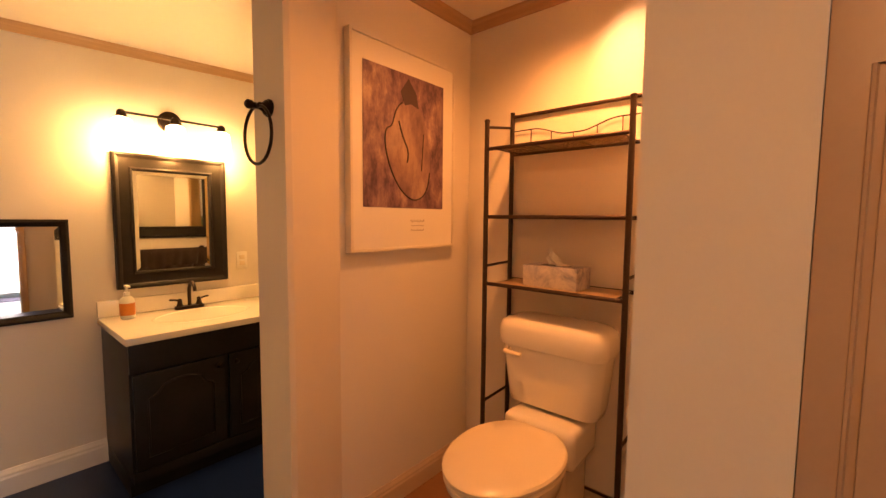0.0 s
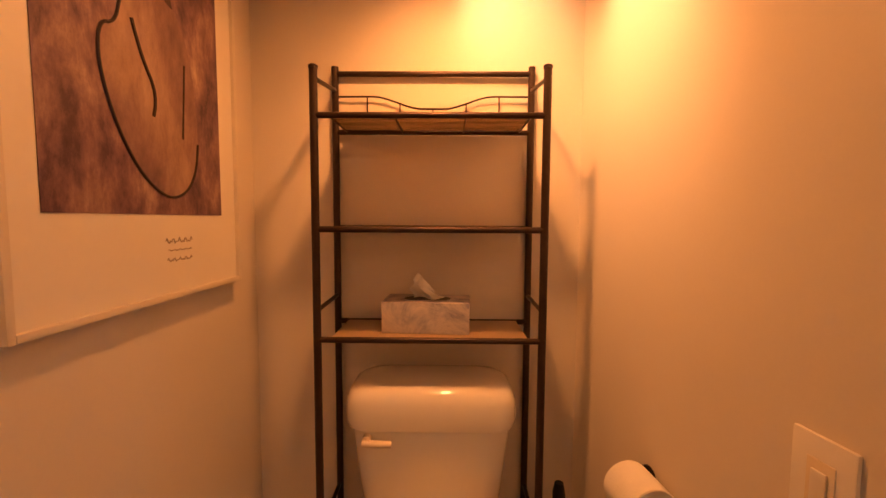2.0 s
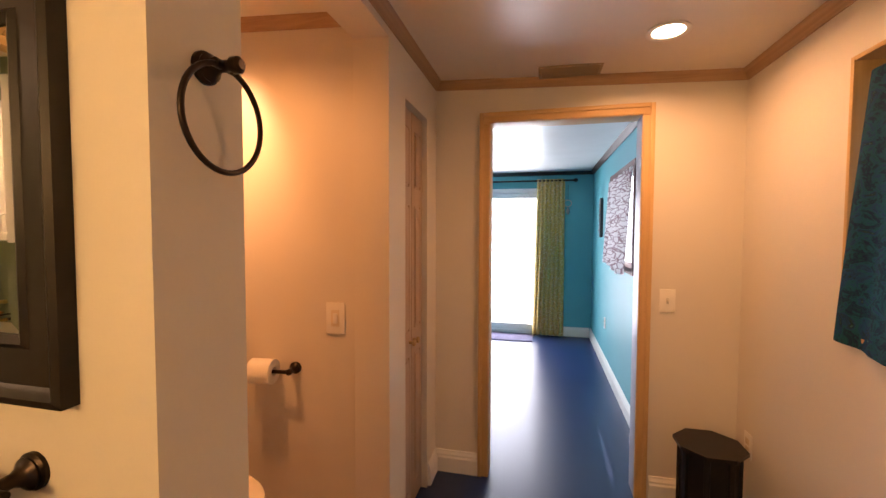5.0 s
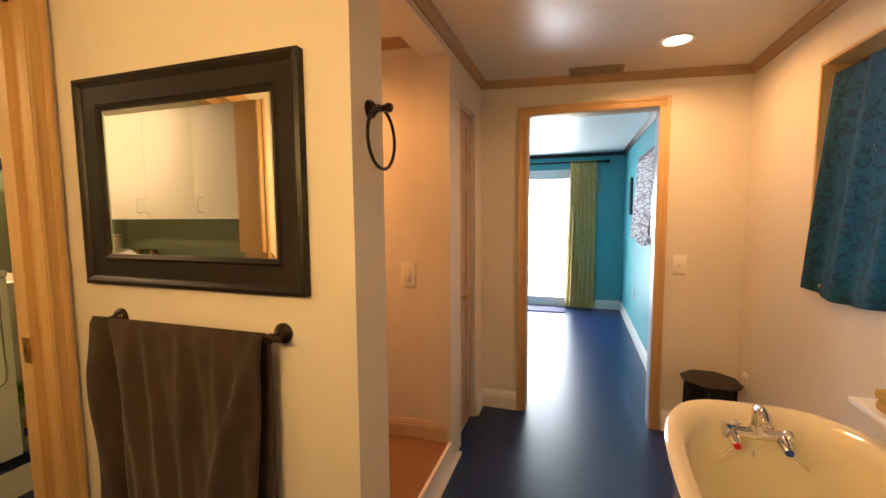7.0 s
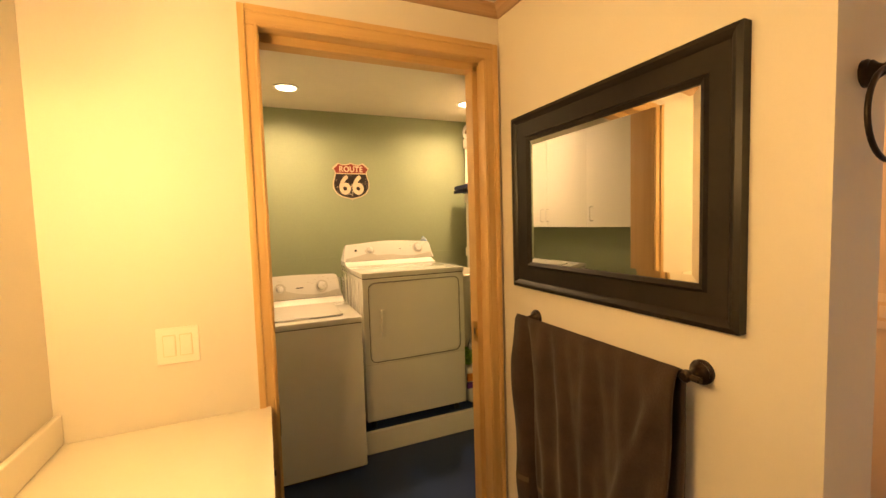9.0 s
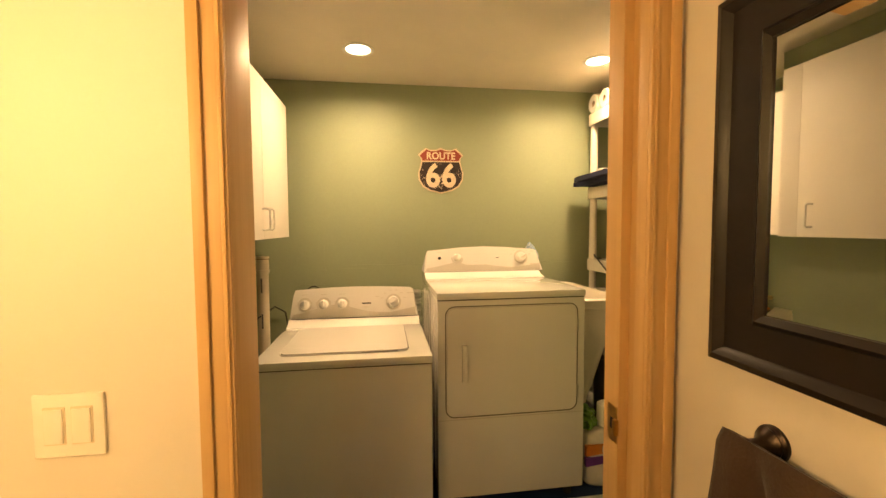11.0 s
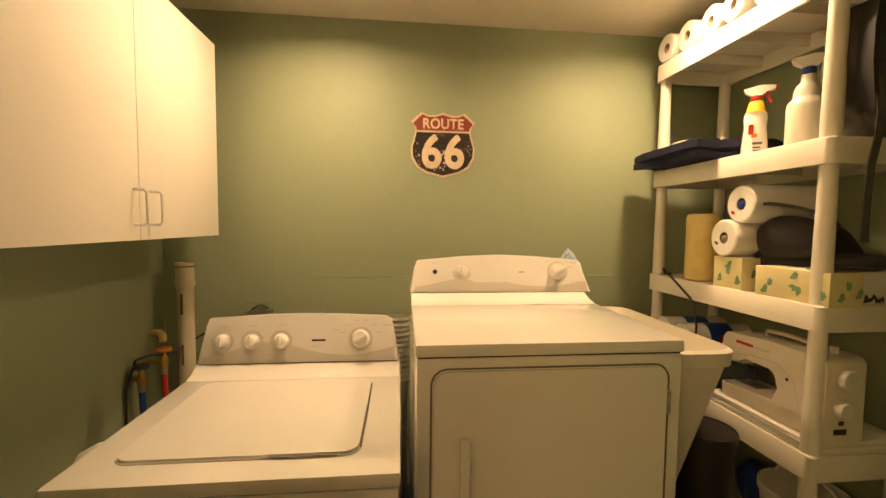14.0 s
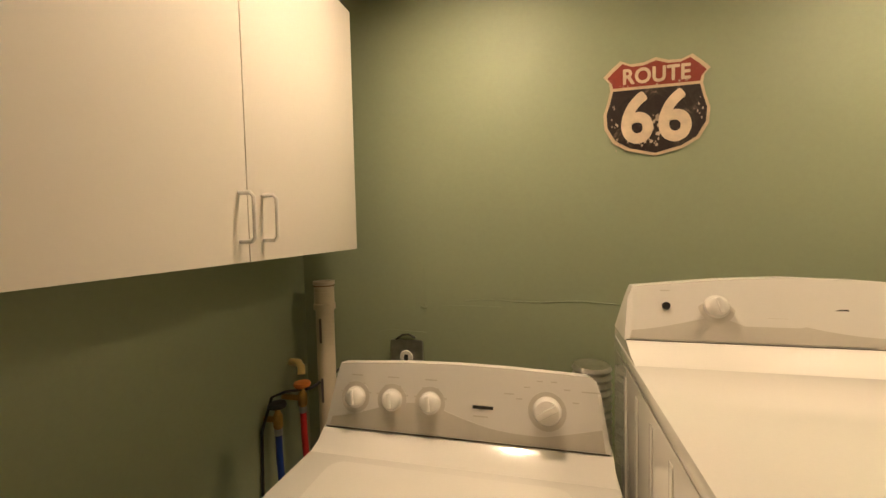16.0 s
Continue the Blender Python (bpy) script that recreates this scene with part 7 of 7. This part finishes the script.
standpipe()
valve("cold water valve with a blue hose on the wall", -2.795, 3.90, 0.80, M_BLUEPL, M_BLACK, 0.0)
valve("hot water valve with a red hose beside the standpipe", -2.765, 4.0, 0.835, M_RED, M_ORANGE, 0.0)
solid("pipe_insulation", sweep(B(), [(-2.84, 4.05, 0.945), (-2.80, 4.035, 0.95), (-2.775, 4.015, 0.94), (-2.77, 4.005, 0.918)], 0.014, 10), M_YELLOWPACK, "yellow pipe wrap above the valves", "pipe wrap")
solid("black_cord", sweep(B(), [(-2.838, 3.86, 0.02), (-2.835, 3.86, 0.5), (-2.835, 3.87, 0.77), (-2.815, 3.90, 0.875), (-2.79, 3.94, 0.88), (-2.75, 4.03, 0.86), (-2.66, 4.13, 0.92), (-2.60, 4.14, 0.88), (-2.58, 4.14, 0.75)], 0.005, 8), M_BLACK, "black cord looped over the valves", "cord")
t = thing("drain_pipe", "white plastic drain pipe with two elbows beside the washer", "pipe", pose(-2.765, 3.56, 0))
part("riser", rod(B(), (0, 0, 0.31), (0, 0, 0.625), 0.033, 20), M_WHITEBOT, t)
part("elbow", sweep(B(), [(0, 0, 0.60), (0, 0, 0.635), (0.012, 0.0, 0.668), (0.045, 0, 0.685), (0.10, 0, 0.690), (0.13, 0, 0.690)], 0.037, 18), M_WHITEBOT, t)
part("elbow", sweep(B(), [(0, 0, 0.335), (0, 0, 0.305), (0.014, 0.0, 0.275), (0.05, 0, 0.258), (0.10, 0, 0.254), (0.13, 0, 0.254)], 0.037, 18), M_WHITEBOT, t)
for z in (0.69, 0.254):
    part("run", rod(B(), (0.12, 0, z), (0.309, 0, z), 0.032, 18), M_WHITEBOT, t)
for z in (0.605, 0.325):
    part("collar", rod(B(), (0, 0, z - 0.012), (0, 0, z + 0.012), 0.040, 20), M_WHITEBOT, t)

t = thing("outlet_box", "steel electrical outlet box sunk in the green wall", "outlet", pose(-2.425, LYN - 0.002, 0.955, 90, 0, 0))
part("plate", prism(B(), rounded(0.125, 0.125, 0.008), 0, 0.007), M_STEEL, t)
part("socket", lathe(B(), [(0.024, 0.007), (0.026, 0.009), (0.024, 0.013), (0.016, 0.0135)], None, 20), M_WHITEBOT, t)
part("plug_hole", prism(B(), rounded(0.016, 0.022, 0.004), 0.0136, 0.0142), M_BLACK, t)
solid("wall_cable", sweep(B(), [(-2.39, LYN - 0.005, 1.026), (-2.415, LYN - 0.008, 1.04), (-2.44, LYN - 0.006, 1.036), (-2.47, LYN - 0.005, 1.015), (-2.485, LYN - 0.005, 0.95)], 0.004, 6), M_BLACK, "short dark cable over the outlet box", "cable")
prof = []
for k in range(26):
    prof += [(0.050 if k % 2 else 0.057, 0.011 * k)]
solid("dryer_duct", lathe(B(), prof, None, 20), mat("foil_duct", (0.62, 0.60, 0.56), 0.3, 1.0, vary=0.15, scale=30, bump=0.3), "silver corrugated dryer duct behind the machines", "duct", pose(-1.795, 3.99, 0.745))
rod_bm = rod(B(), (-1.795, 3.99, 0.002), (-1.795, 3.99, 0.7445), 0.045)
solid("duct_pipe", rod_bm, M_STEEL, "steel pipe that carries the dryer duct", "pipe")
solid("bunched_cloth", lump(B(), (0, 0, 0.155), (0.050, 0.045, 0.15), 51, 0.17, 2.2, 40, 28, 9, 8), pattern("blue_white_cloth", [(0.02, 0.03, 0.07), (0.62, 0.64, 0.62), (0.15, 0.28, 0.42), (0.66, 0.64, 0.58), (0.03, 0.03, 0.05)], 14), "bunched blue and white cloth behind the dryer console", "cloth", pose(-1.005, 4.03, 1.0))
for z, x0, x1 in ((1.168, -2.20, -0.64),):
    structure("wall_seam", sweep(B(), [(x0 + (x1 - x0) * k / 24, LYN + 0.0008, z + 0.004 * math.sin(k * 1.3) + 0.003 * math.sin(k * 0.4)) for k in range(25)], 0.0028, 8), M_GREEN, "painted-over seam in the green wall", "wall seam", 40)

for pts, r in (([(-2.355, 1.10), (-2.350, 1.16), (-2.362, 1.23), (-2.348, 1.33)], 0.0022), ([(-2.375, 1.146), (-2.355, 1.139), (-2.335, 1.141)], 0.005), ([(-2.56, 1.03), (-2.50, 1.055), (-2.44, 1.05), (-2.30, 1.045)], 0.0022), ([(-2.335, 1.146), (-2.20, 1.150), (-2.0, 1.146)], 0.0018)):
    structure("wall_seam", sweep(B(), soften([(x, LYN + 0.0006, z) for x, z in pts], False), r, 8), M_GREEN, "painted-over filler ridge in the green wall", "wall seam", 40)

# ---- small bathroom things ----
t = thing("soap_bottle", "clear soap bottle with an orange label and white pump", "soap bottle", pose(-2.745, 1.065, 0.806))
part("bottle", lathe(B(), [(0.030, 0), (0.034, 0.004), (0.034, 0.095), (0.028, 0.112), (0.013, 0.122), (0.013, 0.128)], None, 24), M_BOTTLE, t)
part("label_band", lathe(B(), [(0.0342, 0.02), (0.0348, 0.021), (0.0348, 0.085), (0.0342, 0.086)], None, 24, loop=True), M_ORANGE, t, "orange label")
part("pump_collar", rod(B(), (0, 0, 0.1285), (0, 0, 0.143), 0.014), M_WHITEBOT, t)
part("pump_stem", rod(B(), (0, 0, 0.143), (0, 0, 0.17), 0.005), M_WHITEBOT, t)
part("pump_head", boxes(((-0.012, -0.010, 0.17), (0.045, 0.010, 0.182)), bevel=0.004), M_WHITEBOT, t)
t = thing("toilet_brush", "white toilet brush holder with a black handle", "toilet brush", pose(-0.375, 2.03, STEP))
part("holder", lathe(B(), [(0.05, 0), (0.055, 0.01), (0.048, 0.12), (0.038, 0.26), (0.040, 0.28), (0.034, 0.28), (0.03, 0.2)], None, 22), M_WHITEBOT, t)
part("brush_handle", lathe(B(), [(0.010, 0.2), (0.010, 0.42), (0.016, 0.44), (0.018, 0.50), (0.012, 0.53)], None, 14), M_BLACK, t, "black handle")

# ---- hardware on the laundry jambs ----
t = thing("strike_plate", "worn brass strike plate on the door jamb", "strike plate", pose(LX1 - 0.0122, YL + 0.098, 0.93))
part("plate", boxes(((-0.002, -0.02, -0.045), (0, 0.02, 0.045)), bevel=0.0008), M_BRASS, t)
part("lip", boxes(((-0.014, -0.030, -0.020), (-0.002, -0.018, 0.020)), bevel=0.004), M_BRASS, t)
part("latch_hole", boxes(((-0.0026, -0.008, -0.014), (-0.0021, 0.008, 0.014))), M_BLACK, t)
t = thing("edge_pull", "dark bronze edge pull on the door jamb", "door pull", pose(LX0, YL + 0.055, 0.72))
part("plate", boxes(((0, -0.014, -0.055), (0.0022, 0.014, 0.055)), bevel=0.0008), M_BRONZE, t)
part("finger_hole", prism(B(), rounded(0.014, 0.07, 0.006), 0.0023, 0.0028, pose(0, 0, 0, 90, 0, 90)), M_BLACK, t)
for x, y, z in ((-1.3132, 1.225, 1.58), (-1.3132, 1.30, 1.86)):
    solid("wall_nail", rod(B(), (x, y, z), (x - 0.004, y, z), 0.0035, 8), M_CARD, "small nail head in the cream wall", "nail")
